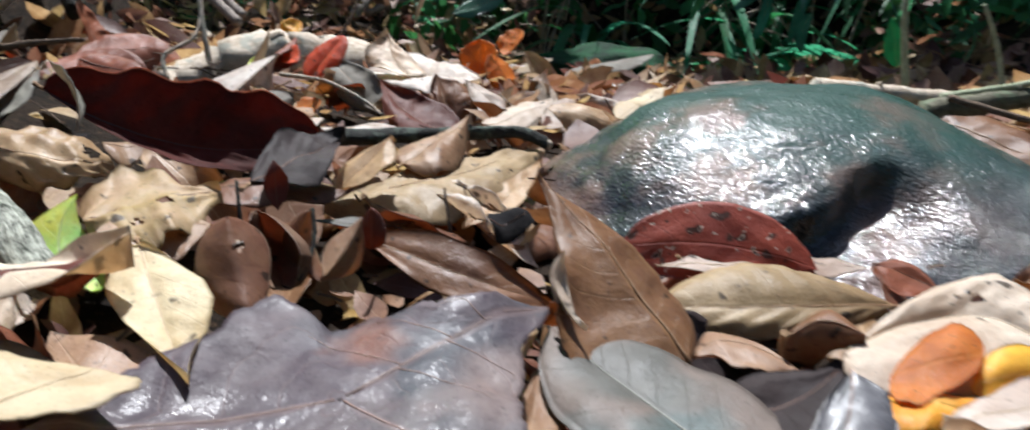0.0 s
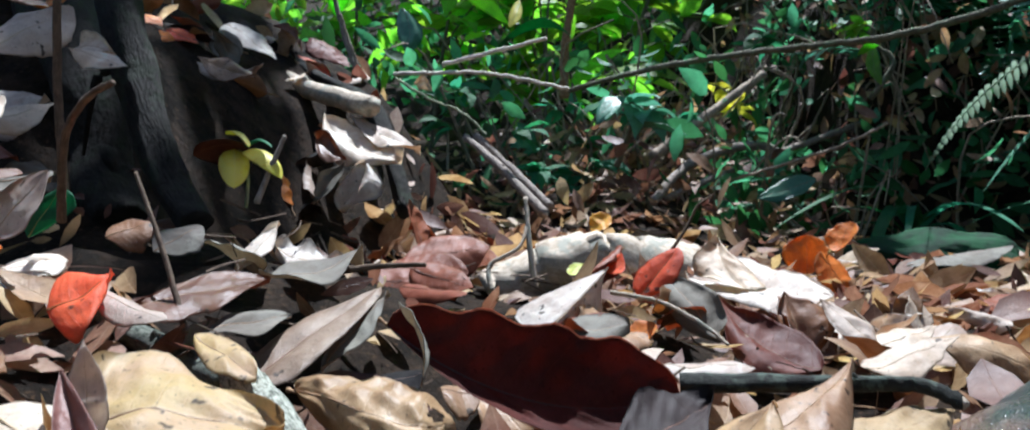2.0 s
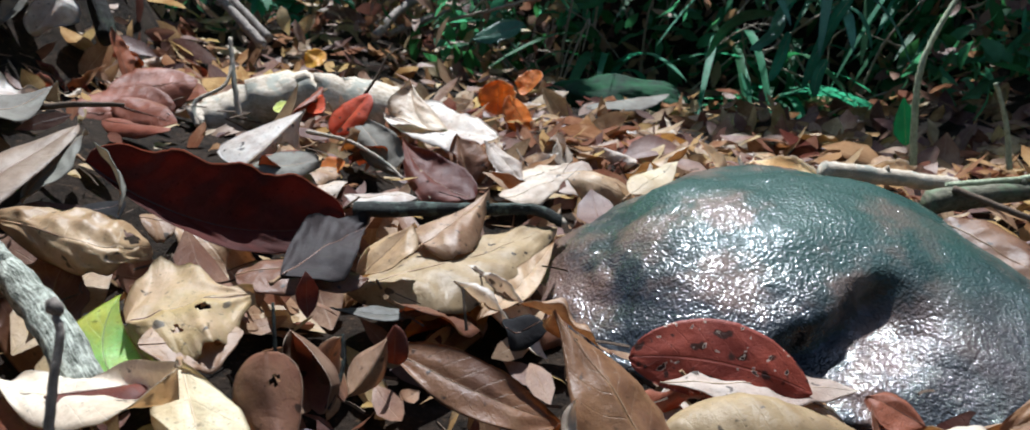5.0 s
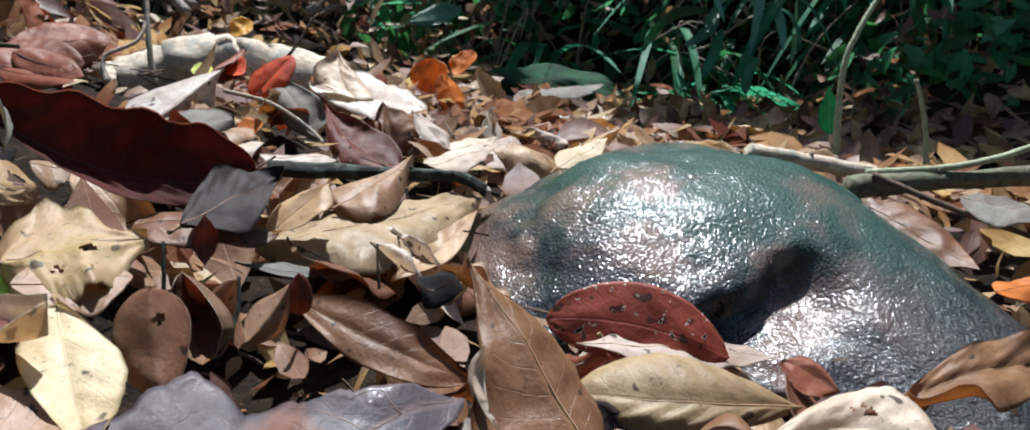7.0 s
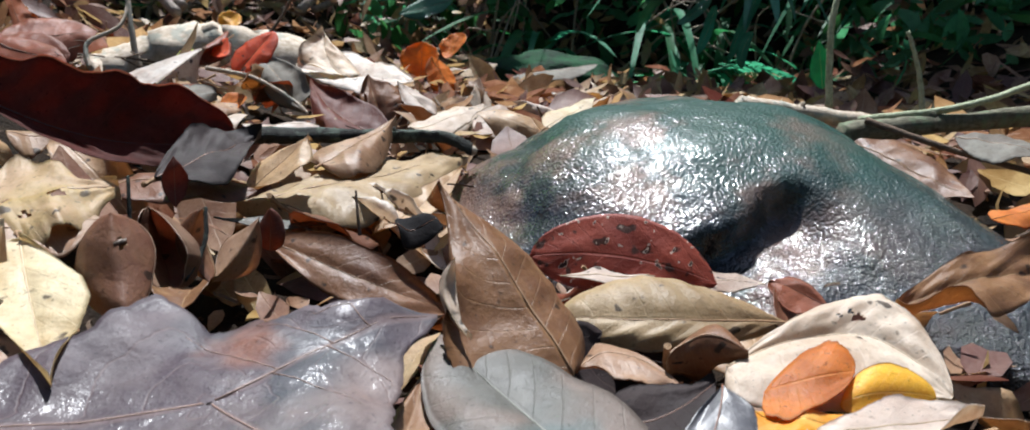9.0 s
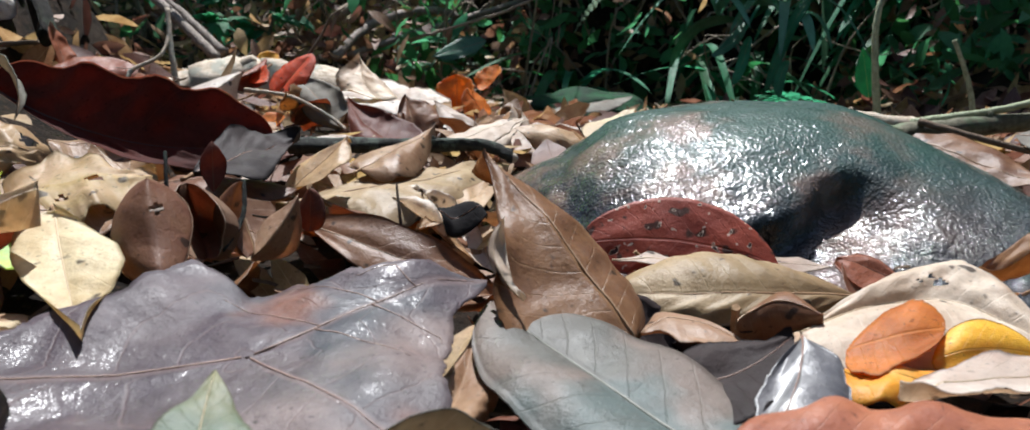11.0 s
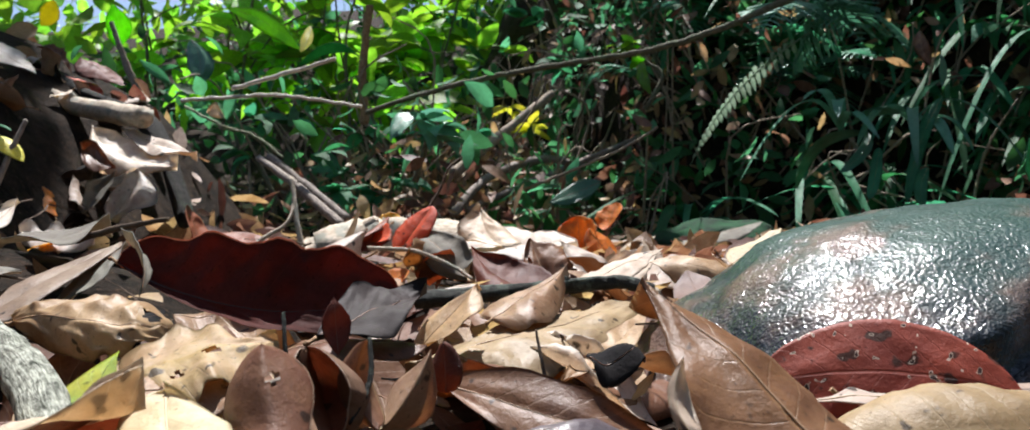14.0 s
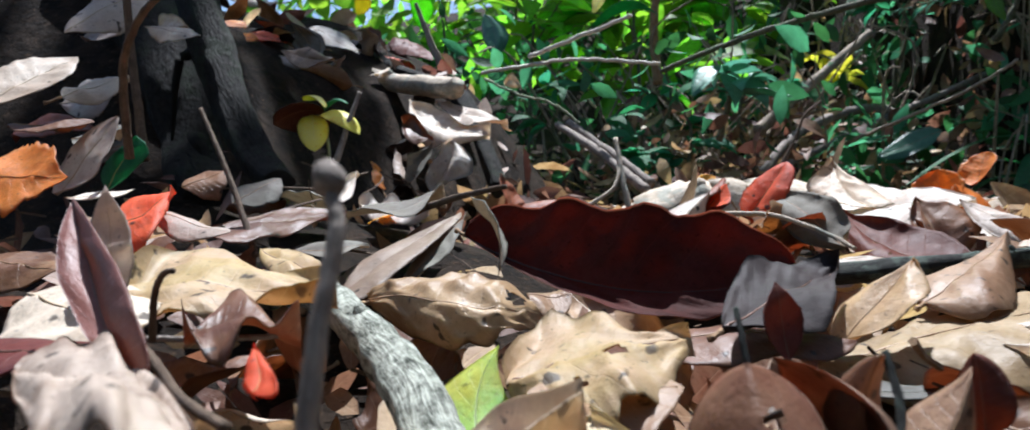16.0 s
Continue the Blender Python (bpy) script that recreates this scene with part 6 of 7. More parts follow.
stick("thin_twig", "straight pale twig over the wrinkled leaf", BARK["grey"],
      [(-0.213, 0.238, 0.095), (-0.194, 0.240, 0.095), (-0.179, 0.245, 0.095)], 0.0008, 0.0006, 0.1, category="twig", group="thin twigs")
stick("thin_twig", "curving long leaf stem at the front", BARK["twig"],
      [(-0.196, 0.215, 0.106), (-0.170, 0.205, 0.098), (-0.156, 0.200, 0.092), (-0.135, 0.190, 0.091)], 0.0010, 0.0008, 0.1, category="twig", group="thin twigs")
stick("thin_twig", "short black thorny twig standing up", BARK["black"],
      [(-0.081, 0.262, 0.081), (-0.083, 0.266, 0.091), (-0.085, 0.270, 0.098)], 0.0007, 0.0005, 0.3, category="twig", group="thin twigs")
stick("thin_twig", "short grey stub of twig", BARK["grey"],
      [(-0.079, 0.245, 0.082), (-0.072, 0.250, 0.084)], 0.0010, 0.0008, 0.2, category="twig", group="thin twigs")
stick("thin_twig", "black crooked twig between the curled leaves", BARK["black"],
      [(-0.058, 0.245, 0.073), (-0.057, 0.255, 0.078), (-0.057, 0.260, 0.084), (-0.059, 0.265, 0.091)], 0.0009, 0.0006, 0.5, category="twig", group="thin twigs")
stick("thin_twig", "thin dark spike rising from the wide leaf", BARK["twig"],
      [(-0.022, 0.352, 0.065), (-0.024, 0.355, 0.074), (-0.026, 0.360, 0.083)], 0.0008, 0.0005, 0.3, category="twig", group="thin twigs")
stick("thin_twig", "long stem of the small scarlet leaf", BARK["twig"],
      [(-0.135, 0.625, 0.144), (-0.125, 0.630, 0.162), (-0.119, 0.632, 0.176), (-0.109, 0.634, 0.184)], 0.0013, 0.0006, 0.15, category="twig", group="thin twigs")
stick("thin_twig", "pale bent leaf stem in the heap", BARK["pale"],
      [(-0.164, 0.580, 0.119), (-0.130, 0.570, 0.116), (-0.102, 0.560, 0.105), (-0.088, 0.550, 0.097)], 0.0016, 0.0010, 0.1, category="twig", group="thin twigs")
stick("thin_twig", "white forked twig before the log", BARK["pale"],
      [(-0.261, 0.620, 0.110), (-0.267, 0.630, 0.127), (-0.247, 0.640, 0.143), (-0.250, 0.660, 0.169)], 0.0020, 0.0012, 0.2, category="twig", group="thin twigs")
stick("thin_twig", "white upright twig before the log", BARK["pale"],
      [(-0.235, 0.640, 0.112), (-0.242, 0.645, 0.140), (-0.252, 0.660, 0.178)], 0.0026, 0.0016, 0.3, category="twig", group="thin twigs")
stick("thin_twig", "dark bent twig in the litter", BARK["twig"],
      [(0.018, 0.620, 0.088), (-0.005, 0.660, 0.100), (-0.015, 0.700, 0.106)], 0.0013, 0.0009, 0.1, category="twig", group="thin twigs")
stick("small_log", "short pale sunlit log with grey lichen", BARK["pale"],
      [(-0.310, 0.740, 0.093), (-0.265, 0.765, 0.116), (-0.206, 0.790, 0.125), (-0.134, 0.810, 0.115)], 0.022, 0.028, 0.30, category="log", jitter=0.002, n=20)
stick("fallen_stick", "pale broken stick lying behind the boulder", BARK["pale"],
      [(0.212, 0.600, 0.125), (0.267, 0.620, 0.123), (0.325, 0.630, 0.121)], 0.0075, 0.006, 0.2, group="sticks on the litter")
stick("fallen_stick", "mossy grey stick lying behind the boulder", BARK["branch"],
      [(0.283, 0.580, 0.112), (0.356, 0.600, 0.124), (0.495, 0.640, 0.143)], 0.0085, 0.007, 0.3, group="sticks on the litter")
stick("thin_twig", "long thin green twig arching low behind the boulder", BARK["stem"],
      [(0.304, 0.600, 0.123), (0.368, 0.600, 0.136), (0.433, 0.620, 0.156), (0.504, 0.640, 0.188)], 0.0030, 0.0022, 0.1, category="twig", group="thin twigs")
stick("thin_twig", "dark thin twig slanting down behind the boulder", BARK["twig"],
      [(0.299, 0.580, 0.124), (0.345, 0.550, 0.111), (0.418, 0.520, 0.097)], 0.0025, 0.0018, 0.1, category="twig", group="thin twigs")
stick("bare_seedling", "slender pale green bent seedling stem", BARK["stem"],
      [(0.314, 0.680, 0.128), (0.308, 0.685, 0.185), (0.311, 0.690, 0.218), (0.327, 0.700, 0.253), (0.348, 0.710, 0.294)], 0.0030, 0.0020, 0.12, category="seedling")
stick("bare_seedling", "short pale green seedling stem", BARK["stem"],
      [(0.445, 0.770, 0.124), (0.435, 0.775, 0.167), (0.421, 0.780, 0.202)], 0.0030, 0.0018, 0.12, category="seedling")
fallen_leaf("narrow green leaf hanging by the seedling stem", "green", (0.314, 0.700, 0.142), (0.304, 0.700, 0.183), 0.02, 0, group="seedling leaves", stalk=0)


# ---- the root mound ----
def root(label, points, r0, r1):
    pts = bent(points, 12, 0.0003, len(label))
    k = len(pts) - 1
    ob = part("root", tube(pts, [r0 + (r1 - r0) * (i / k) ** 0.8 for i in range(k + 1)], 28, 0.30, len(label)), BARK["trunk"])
    for i, (f, turn) in enumerate(((0.35, 1.0), (0.62, -1.0))):
        p = pts[int(k * f)]
        side = Vector((turn, -0.5, -0.2)).normalized()
        r = r0 + (r1 - r0) * f
        line = bent([p, p + side * r * 1.5, p + side * r * 2.0 - Vector((0, 0, r * 1.6)), p + side * r * 2.3 - Vector((0, 0, r * 4))], 5, 0.0003, i)
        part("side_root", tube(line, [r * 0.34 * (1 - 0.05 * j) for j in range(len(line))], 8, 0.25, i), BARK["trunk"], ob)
    return tagged(ob, label, "root", "roots of the mound")


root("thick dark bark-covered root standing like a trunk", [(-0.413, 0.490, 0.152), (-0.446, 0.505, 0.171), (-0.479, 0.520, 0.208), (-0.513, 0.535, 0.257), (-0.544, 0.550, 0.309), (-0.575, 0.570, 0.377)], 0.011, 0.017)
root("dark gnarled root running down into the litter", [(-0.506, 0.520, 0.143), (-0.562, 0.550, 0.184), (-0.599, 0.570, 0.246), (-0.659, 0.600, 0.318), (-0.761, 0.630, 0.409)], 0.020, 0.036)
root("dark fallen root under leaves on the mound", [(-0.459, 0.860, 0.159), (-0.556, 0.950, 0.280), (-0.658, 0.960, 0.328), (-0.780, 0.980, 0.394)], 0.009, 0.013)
stick("upright_twig", "dark thin twig rising before the mound", BARK["twig"],
      [(-0.365, 0.350, 0.157), (-0.353, 0.340, 0.192), (-0.337, 0.335, 0.209), (-0.316, 0.330, 0.216)], 0.0022, 0.0013, 0.2, category="twig")
stick("upright_twig", "slim dark sapling stem before the mound", BARK["twig"],
      [(-0.445, 0.420, 0.167), (-0.448, 0.420, 0.191), (-0.453, 0.420, 0.237), (-0.456, 0.420, 0.306)], 0.0028, 0.0022, 0.1, category="twig")
stick("upright_twig", "thin pale twig leaning on the mound", BARK["grey"],
      [(-0.391, 0.520, 0.167), (-0.388, 0.530, 0.191), (-0.385, 0.540, 0.213)], 0.0022, 0.0015, 0.1, category="twig")
stick("fallen_stick", "pale smooth root stub on the mound", BARK["pale"],
      [(-0.734, 0.930, 0.348), (-0.620, 0.900, 0.301), (-0.505, 0.860, 0.275)], 0.011, 0.0125, 0.2, group="sticks on the mound")
stick("fallen_stick", "grey stick sloping down from the mound", BARK["grey"],
      [(-0.563, 1.250, 0.276), (-0.480, 1.200, 0.224), (-0.394, 1.150, 0.160)], 0.006, 0.007, 0.2, group="sticks on the mound")
# small yellow-green plant growing at the mound's foot
plant = tagged(empty("seedling", Matrix.Translation((-0.419, 0.545, 0.163))), "tiny seedling with pale yellow-green leaves", "seedling")
foot = Vector(plant.matrix_basis.translation)
top_p = Vector((-0.426, 0.545, 0.205)) - foot
part("stem", tube(bent([(0, 0, 0), top_p * 0.5 + Vector((0.004, 0, 0)), top_p], 5), [0.0013] * 11, 6), BARK["stem"], plant)
for rootxy, tipxy, kind, w, r in (((-0.4286, 0.5420, 0.2035), (-0.4175, 0.5300, 0.1762), "bud", 0.023, 0), ((-0.4193, 0.5420, 0.2026), (-0.3789, 0.5300, 0.1837), "bud", 0.017, 20), ((-0.4362, 0.5420, 0.2145), (-0.4063, 0.5300, 0.2043), "bud", 0.010, -20), ((-0.4135, 0.5420, 0.2020), (-0.4532, 0.5300, 0.1984), "brown", 0.036, 30), ((-0.4192, 0.5420, 0.2044), (-0.3875, 0.5300, 0.2045), "green", 0.006, 0)):
    m, length = frame_of(Vector(rootxy) - foot, Vector(tipxy) - foot, r)
    leafp = part("leaf", Blade(length, w, curl=-0.7, arch=0.18, shape="blunt", crumple=0.001).mesh(14, 8), LEAF[kind], plant)
    leafp.matrix_basis = m

# low mossy stone beyond the flat
bm = bmesh.new()
bmesh.ops.create_icosphere(bm, subdivisions=5, radius=1.0)
for v in bm.verts:
    d = v.co.normalized()
    r = 1 + 0.18 * noise.noise(d * 2.1) + 0.03 * noise.noise(d * 9)
    v.co = Vector((d.x * 0.14 * r, d.y * 0.10 * r, d.z * 0.05 * r))
ob = part("rock", bm, MOSS)
ob.location = (0.153, 1.520, 0.107)
tagged(ob, "low dark mossy stone at the foot of the bank", "rock")


# ---- the litter's smaller and hidden leaves ----
def in_shade_gap(x, y):
    """Between litter and mound foot: leaves left out, dark soil imitates the shade."""
    return x < -0.19 - 0.35 * max(y - 0.6, 0.0) and 0.42 < y < 0.86


def in_rock(x, y, pad=0.0):
    return ((x - ROCK.x) / (0.165 + pad)) ** 2 + ((y - ROCK.y) / (0.115 + pad)) ** 2 < 1


TEMPLATES = []
rng = random.Random(11)
for n, (kind, shape) in enumerate((("tan", "drip"), ("brown", "elliptic"), ("redbrown", "lance"), ("pale", "drip"), ("tan", "lance"), ("grey", "ovate"),
                                   ("brown", "drip"), ("pale", "ovate"), ("redbrown", "drip"), ("tan", "elliptic"), ("white", "lance"), ("slate", "ovate"),
                                   ("brown", "lance"), ("rust", "drip"), ("orange", "ovate"), ("black", "ovate"))):
    blade = Blade(0.085, rng.uniform(0.028, 0.044), curl=rng.choice((-1, 1)) * rng.uniform(0.4, 1.7), arch=rng.uniform(-0.04, 0.12), fold=rng.uniform(0, 0.25), wave=rng.uniform(0, 0.004),
                  twist=rng.uniform(-0.9, 0.9), droop=rng.uniform(-0.1, 0.15), shape=shape, asym=rng.uniform(-0.6, 0.6), crumple=rng.uniform(0.003, 0.007), ragged=rng.uniform(0.05, 0.3), seed=100 + n)
    holder = bpy.data.meshes.new("blade")
    bmx = blade.mesh(26, 10)
    bmx.to_mesh(holder)
    bmx.free()
    holder.materials.append(LEAF[kind])
    holder.materials.append(UNDER.get(UNDER_OF.get(kind, ""), LEAF[kind]))
    holder.polygons.foreach_set("use_smooth", [True] * len(holder.polygons))
    stem = bpy.data.meshes.new("stalk")
    bms = tube([(0, 0, 0), (-0.008, 0.001, 0.0005), (-0.016, 0.0005, 0.002)], [0.001, 0.0008, 0.0012], 5)
    bms.to_mesh(stem)
    bms.free()
    stem.materials.append(BARK["stalk"])
    TEMPLATES.append((holder, stem, kind, shape))

WORDS = {"tan": "dry tan", "brown": "brown", "redbrown": "red-brown", "pale": "pale beige", "grey": "grey-brown", "white": "bleached whitish", "slate": "dark grey", "rust": "rust-red", "orange": "rusty orange", "black": "rotting black"}
placed = 0
tries = 0
while placed < 160 and tries < 5000:
    tries += 1
    y = 0.13 + 0.95 * rng.random() ** 1.25
    x = rng.uniform(-0.30, 0.22) * (0.55 + 1.25 * y) + 0.02
    if in_rock(x, y, 0.005) or (-0.10 < x < 0.03 and 0.18 < y < 0.28) or in_shade_gap(x, y):
        continue
    me, stem, kind, shape = TEMPLATES[rng.choices(range(16), (9, 9, 5, 7, 8, 4, 8, 6, 4, 8, 5, 3, 6, 6, 2, 2) if y < 0.5 else (8, 12, 14, 3, 8, 5, 11, 4, 13, 8, 3, 3, 9, 7, 4, 3) if x < -0.06 else (6, 7, 9, 11, 6, 3, 6, 9, 9, 6, 11, 1, 5, 5, 4, 1))[0]]
    size = rng.uniform(0.65, 1.15) if y < 0.5 else rng.uniform(0.55, 0.95)
    lift = rng.uniform(-0.032, -0.014) if y < 0.5 else rng.uniform(-0.018, 0.006)
    turn = Euler((rng.gauss(0, 0.42 if y < 0.5 else 0.65), rng.gauss(0, 0.30 if y < 0.5 else 0.45), rng.uniform(0, 6.283))).to_matrix().to_4x4()
    z = litter_top(x, y) + lift
    if in_shade_gap(x, y + 0.045):
        continue
    m = Matrix.Translation((x, y, z)) @ turn @ Matrix.Scale(size, 4) @ Matrix.Translation((-0.042, 0, 0))
    ob = share("fallen_leaf", me, None, m)
    tagged(ob, WORDS[kind] + " fallen leaf lying among the litter", "leaf", "fallen leaves of the forest floor")
    if placed % 2:
        share("stalk", stem, ob, Matrix.Identity(4))
    placed += 1


# dead leaves heaped along the ridge of the mound
rm = random.Random(91)
for n in range(46):
    x, y = rm.uniform(-0.82, -0.42), rm.uniform(0.74, 1.02)
    me, stem, kind, shape = TEMPLATES[rm.choices(range(16), (5, 6, 3, 7, 4, 8, 4, 7, 3, 4, 7, 5, 4, 4, 1, 3))[0]]
    turn = Euler((rm.gauss(0, 0.6), rm.gauss(0, 0.6), rm.uniform(0, 6.283))).to_matrix().to_4x4()
    ob = share("fallen_leaf", me, None, Matrix.Translation((x, y, ground_z(x, y) + rm.uniform(0.002, 0.016))) @ turn @ Matrix.Scale(rm.uniform(0.4, 0.85), 4) @ Matrix.Translation((-0.042, 0, 0)))
    tagged(ob, WORDS[kind] + " dead leaf heaped on the mound", "leaf", "leaves on the mound")
    if n % 2:
        share("stalk", stem, ob, Matrix.Identity(4))


def leaf_cloud(name, label, category, mat, spots, lo, hi, seed, tilt=0.6, slim=0.4, bend=0.3):
    """Many small leaves in one mesh: each is a folded blade of eight faces, at the spots that a function gives."""
    r = random.Random(seed)
    verts, faces, uv = [], [], []
    for p, out in spots:
        L = r.uniform(lo, hi)
        W = L * r.uniform(0.7, 1.2) * slim
        e = Euler((r.gauss(0, tilt), r.gauss(0, tilt), r.uniform(0, 6.283))).to_matrix()
        if out is not None:
            e = out.to_track_quat("Z", "Y").to_matrix() @ e
        b = r.uniform(-bend, bend)
        f = r.uniform(-0.1, 0.35)
        i0 = len(verts)
        for s, w in ((0, 0.04), (0.25, 0.8), (0.55, 1.0), (0.82, 0.55), (1.0, 0.03)):
            for v in (-1, 0, 1):
                q = Vector((L * (s - 0.5), v * w * W / 2, abs(v) * w * W * f / 2 + L * b * (s - 0.5) ** 2 * 2))
                verts.append(p + e @ q)
                uv.append((0.5 + v / 2, s))
        for i in range(4):
            for j in range(2):
                a = i0 + i * 3 + j
                faces.append((a, a + 3, a + 4, a + 1))
    me = bpy.data.meshes.new(name)
    me.from_pydata(verts, [], faces)
    layer = me.uv_layers.new(name="UVMap")
    flat = np.array(uv, dtype=np.float32)
    idx = np.empty(len(me.loops), dtype=np.int32)
    me.loops.foreach_get("vertex_index", idx)
    layer.data.foreach_set("uv", flat[idx].ravel())
    me.polygons.foreach_set("use_smooth", [True] * len(me.polygons))
    me.materials.append(mat)
    return tagged(new(name, me), label, category, kind="stuff")


def litter_spots(count, x0, x1, y0, y1, lift, seed, bare=0.8):
    r = random.Random(seed)
    for _ in range(count):
        x, y = r.uniform(x0, x1), r.uniform(y0, y1)
        if in_rock(x, y, -0.01) or (in_shade_gap(x, y) and r.random() < bare):
            continue
        if bank(x, y) > 0.05 and x < 0 and y < 1.25 and r.random() < 0.88:
            continue
        e = 0.02
        n = Vector((ground_z(x - e, y) - ground_z(x + e, y), ground_z(x, y - e) - ground_z(x, y + e), 2 * e)).normalized()
        yield Vector((x, y, ground_z(x, y) + r.uniform(0.0, lift))), n


leaf_cloud("leaf_litter", "small dry brown leaf fragments packed between the leaves", "leaf litter", LEAF["litter"], litter_spots(3000, -0.6, 0.6, 0.10, 1.1, 0.020, 5), 0.012, 0.04, 6, 0.5)
leaf_cloud("leaf_litter", "dry beige and brown leaves filling the gaps of the heap", "leaf litter", LEAF["litter"], litter_spots(700, -0.7, 0.6, 0.34, 1.15, 0.022, 15, 1.0), 0.04, 0.075, 16, 0.45, 0.45)
leaf_cloud("leaf_litter", "dry brown and beige leaves covering the far flat", "leaf litter", LEAF["litter"], litter_spots(2600, -0.9, 1.3, 0.75, 2.3, 0.030, 7), 0.03, 0.075, 8, 0.5)
leaf_cloud("leaf_litter", "dark dead leaves on the slope of the mound", "leaf litter", LEAF["litter"], litter_spots(420, -1.2, -0.40, 0.45, 1.6, 0.02, 9), 0.012, 0.04, 10, 0.7)


def outer_spots(count, seed):
    """The litter goes on round the spot where the camera stands."""
    r = random.Random(seed)
    for _ in range(count):
        x, y = r.uniform(-2.4, 2.4), r.uniform(-2.4, 1.2)
        if (abs(x) < 0.62 and y > 0.08) or (x < -0.4 and y > 0.3) or math.hypot(x, y) < 0.16:
            continue
        yield Vector((x, y, ground_z(x, y) + r.uniform(0.0, 0.02))), Vector((0, 0, 1))


leaf_cloud("leaf_litter", "dry brown leaves spread over the open forest floor", "leaf litter", LEAF["litter"], outer_spots(9000, 33), 0.045, 0.09, 34, 0.4, 0.45)


# ---- the bank's plants ----
def leafy_shrub(label, foot, height, count, kind, size, lean=(0, 0), seed=0, spread=0.5, slim=0.45):
    """An upright shrub: crooked stem, side twigs, and each leaf a part on a shared mesh."""
    r = random.Random(seed)
    thing = tagged(empty("shrub", Matrix.Translation(foot)), label, "shrub", "shrubs of the bank")
    top = Vector((lean[0], lean[1], height))
    line = bent([(0, 0, -0.03), top * 0.35 + Vector((r.uniform(-0.04, 0.04), 0, 0)), top * 0.7 + Vector((r.uniform(-0.05, 0.05), 0, 0)), top], 5, 0.002, seed)
    part("stem", tube(line, [0.006 * (1 - 0.045 * i) for i in range(len(line))], 6, 0.1), BARK["branch"], thing)
    mesh = None
    for b in range(max(count // 7, 2)):
        a = line[r.randrange(4, len(line))]
        th = r.uniform(0, 6.283)
        reach = height * spread * r.uniform(0.4, 1.0)
        tip = a + Vector((math.cos(th) * reach, math.sin(th) * reach * 0.7, r.uniform(0.0, 0.5) * reach))
        twig = bent([a, (a + tip) / 2 + Vector((0, 0, 0.1 * reach)), tip], 4)
        shoot = part("twig", tube(twig, [0.0022] * len(twig), 5), BARK["branch"], thing)
        for k in range(7):
            q = twig[r.randrange(2, len(twig))]
            d = Vector((math.cos(th + r.uniform(-1.4, 1.4)), math.sin(th + r.uniform(-1.4, 1.4)), r.uniform(-0.7, 0.35)))
            m, _ = frame_of(q, q + d, r.uniform(-40, 40))
            sc = size * r.uniform(0.7, 1.3)
            if mesh is None:
                ob = part("leaf", Blade(1.0, slim, curl=-0.35, arch=0.10, fold=0.1, droop=-0.15, shape="ovate", seed=seed).mesh(8, 4, single=True), LEAF[kind], shoot)
                mesh = ob.data
                ob.matrix_basis = m @ Matrix.Scale(sc, 4)
            else:
                share("leaf", mesh, shoot, m @ Matrix.Scale(sc, 4))
    return thing


def frond_mesh(length, pairs, reach, droop, seed, kind):
    """One fern frond: a drooping midrib and pairs of slim leaflets."""
    r = random.Random(seed)
    spine = [Vector((length * s, 0, length * (0.35 * s - (0.35 + droop) * s * s))) for s in [i / 20 for i in range(21)]]
    bm = tube(spine, [0.0022 - 0.00008 * i for i in range(21)], 5)
    uvl = bm.loops.layers.uv["UVMap"]
    for k in range(pairs):
        s = 0.1 + 0.88 * k / pairs
        i = int(s * 20)
        p = spine[i].lerp(spine[min(i + 1, 20)], s * 20 - i)
        w = reach * outline("ovate", 0.12 + 0.88 * s) * r.uniform(0.85, 1.1)
        for side in (-1, 1):
            d = Vector((0.45, side, -0.25 + r.uniform(-0.12, 0.12))).normalized()
            c = d.cross(Vector((0, 0, 1))).normalized() * length / pairs * 0.42
            rows = []
            for t, ww in ((0, 0.5), (0.35, 1.0), (0.7, 0.7), (1, 0.06)):
                q = p + d * w * t + Vector((0, 0, -0.15 * w * t * t))
                rows.append([bm.verts.new(q + c * ww), bm.verts.new(q + Vector((0, 0, 0.002))), bm.verts.new(q - c * ww)])
            for n0, (a, b) in enumerate(zip(rows, rows[1:])):
                for j in range(2):
                    f = bm.faces.new((a[j], a[j + 1], b[j + 1], b[j]))
                    for lp, vv in zip(f.loops, ((j / 2, n0 / 3), (j / 2 + 0.5, n0 / 3), (j / 2 + 0.5, n0 / 3 + 0.33), (j / 2, n0 / 3 + 0.33))):
                        lp[uvl].uv = vv
    return bm


def fern(label, foot, fronds, length, kind="green", seed=0, aim=None, pairs=18, reach=0.09):
    r = random.Random(seed)
    thing = tagged(empty("fern", Matrix.Translation(foot)), label, "fern", "ferns of the bank")
    for k in range(fronds):
        th = aim + r.uniform(-0.9, 0.9) if aim is not None else r.uniform(0, 6.283)
        ob = part("frond", frond_mesh(length * r.uniform(0.7, 1.1), pairs, reach * r.uniform(0.8, 1.2), r.uniform(0.3, 0.9), seed * 31 + k, kind), LEAF[kind], thing)
        ob.matrix_basis = Euler((r.uniform(-0.4, 0.4), r.uniform(-0.5, 0.1), th)).to_matrix().to_4x4()
    return thing


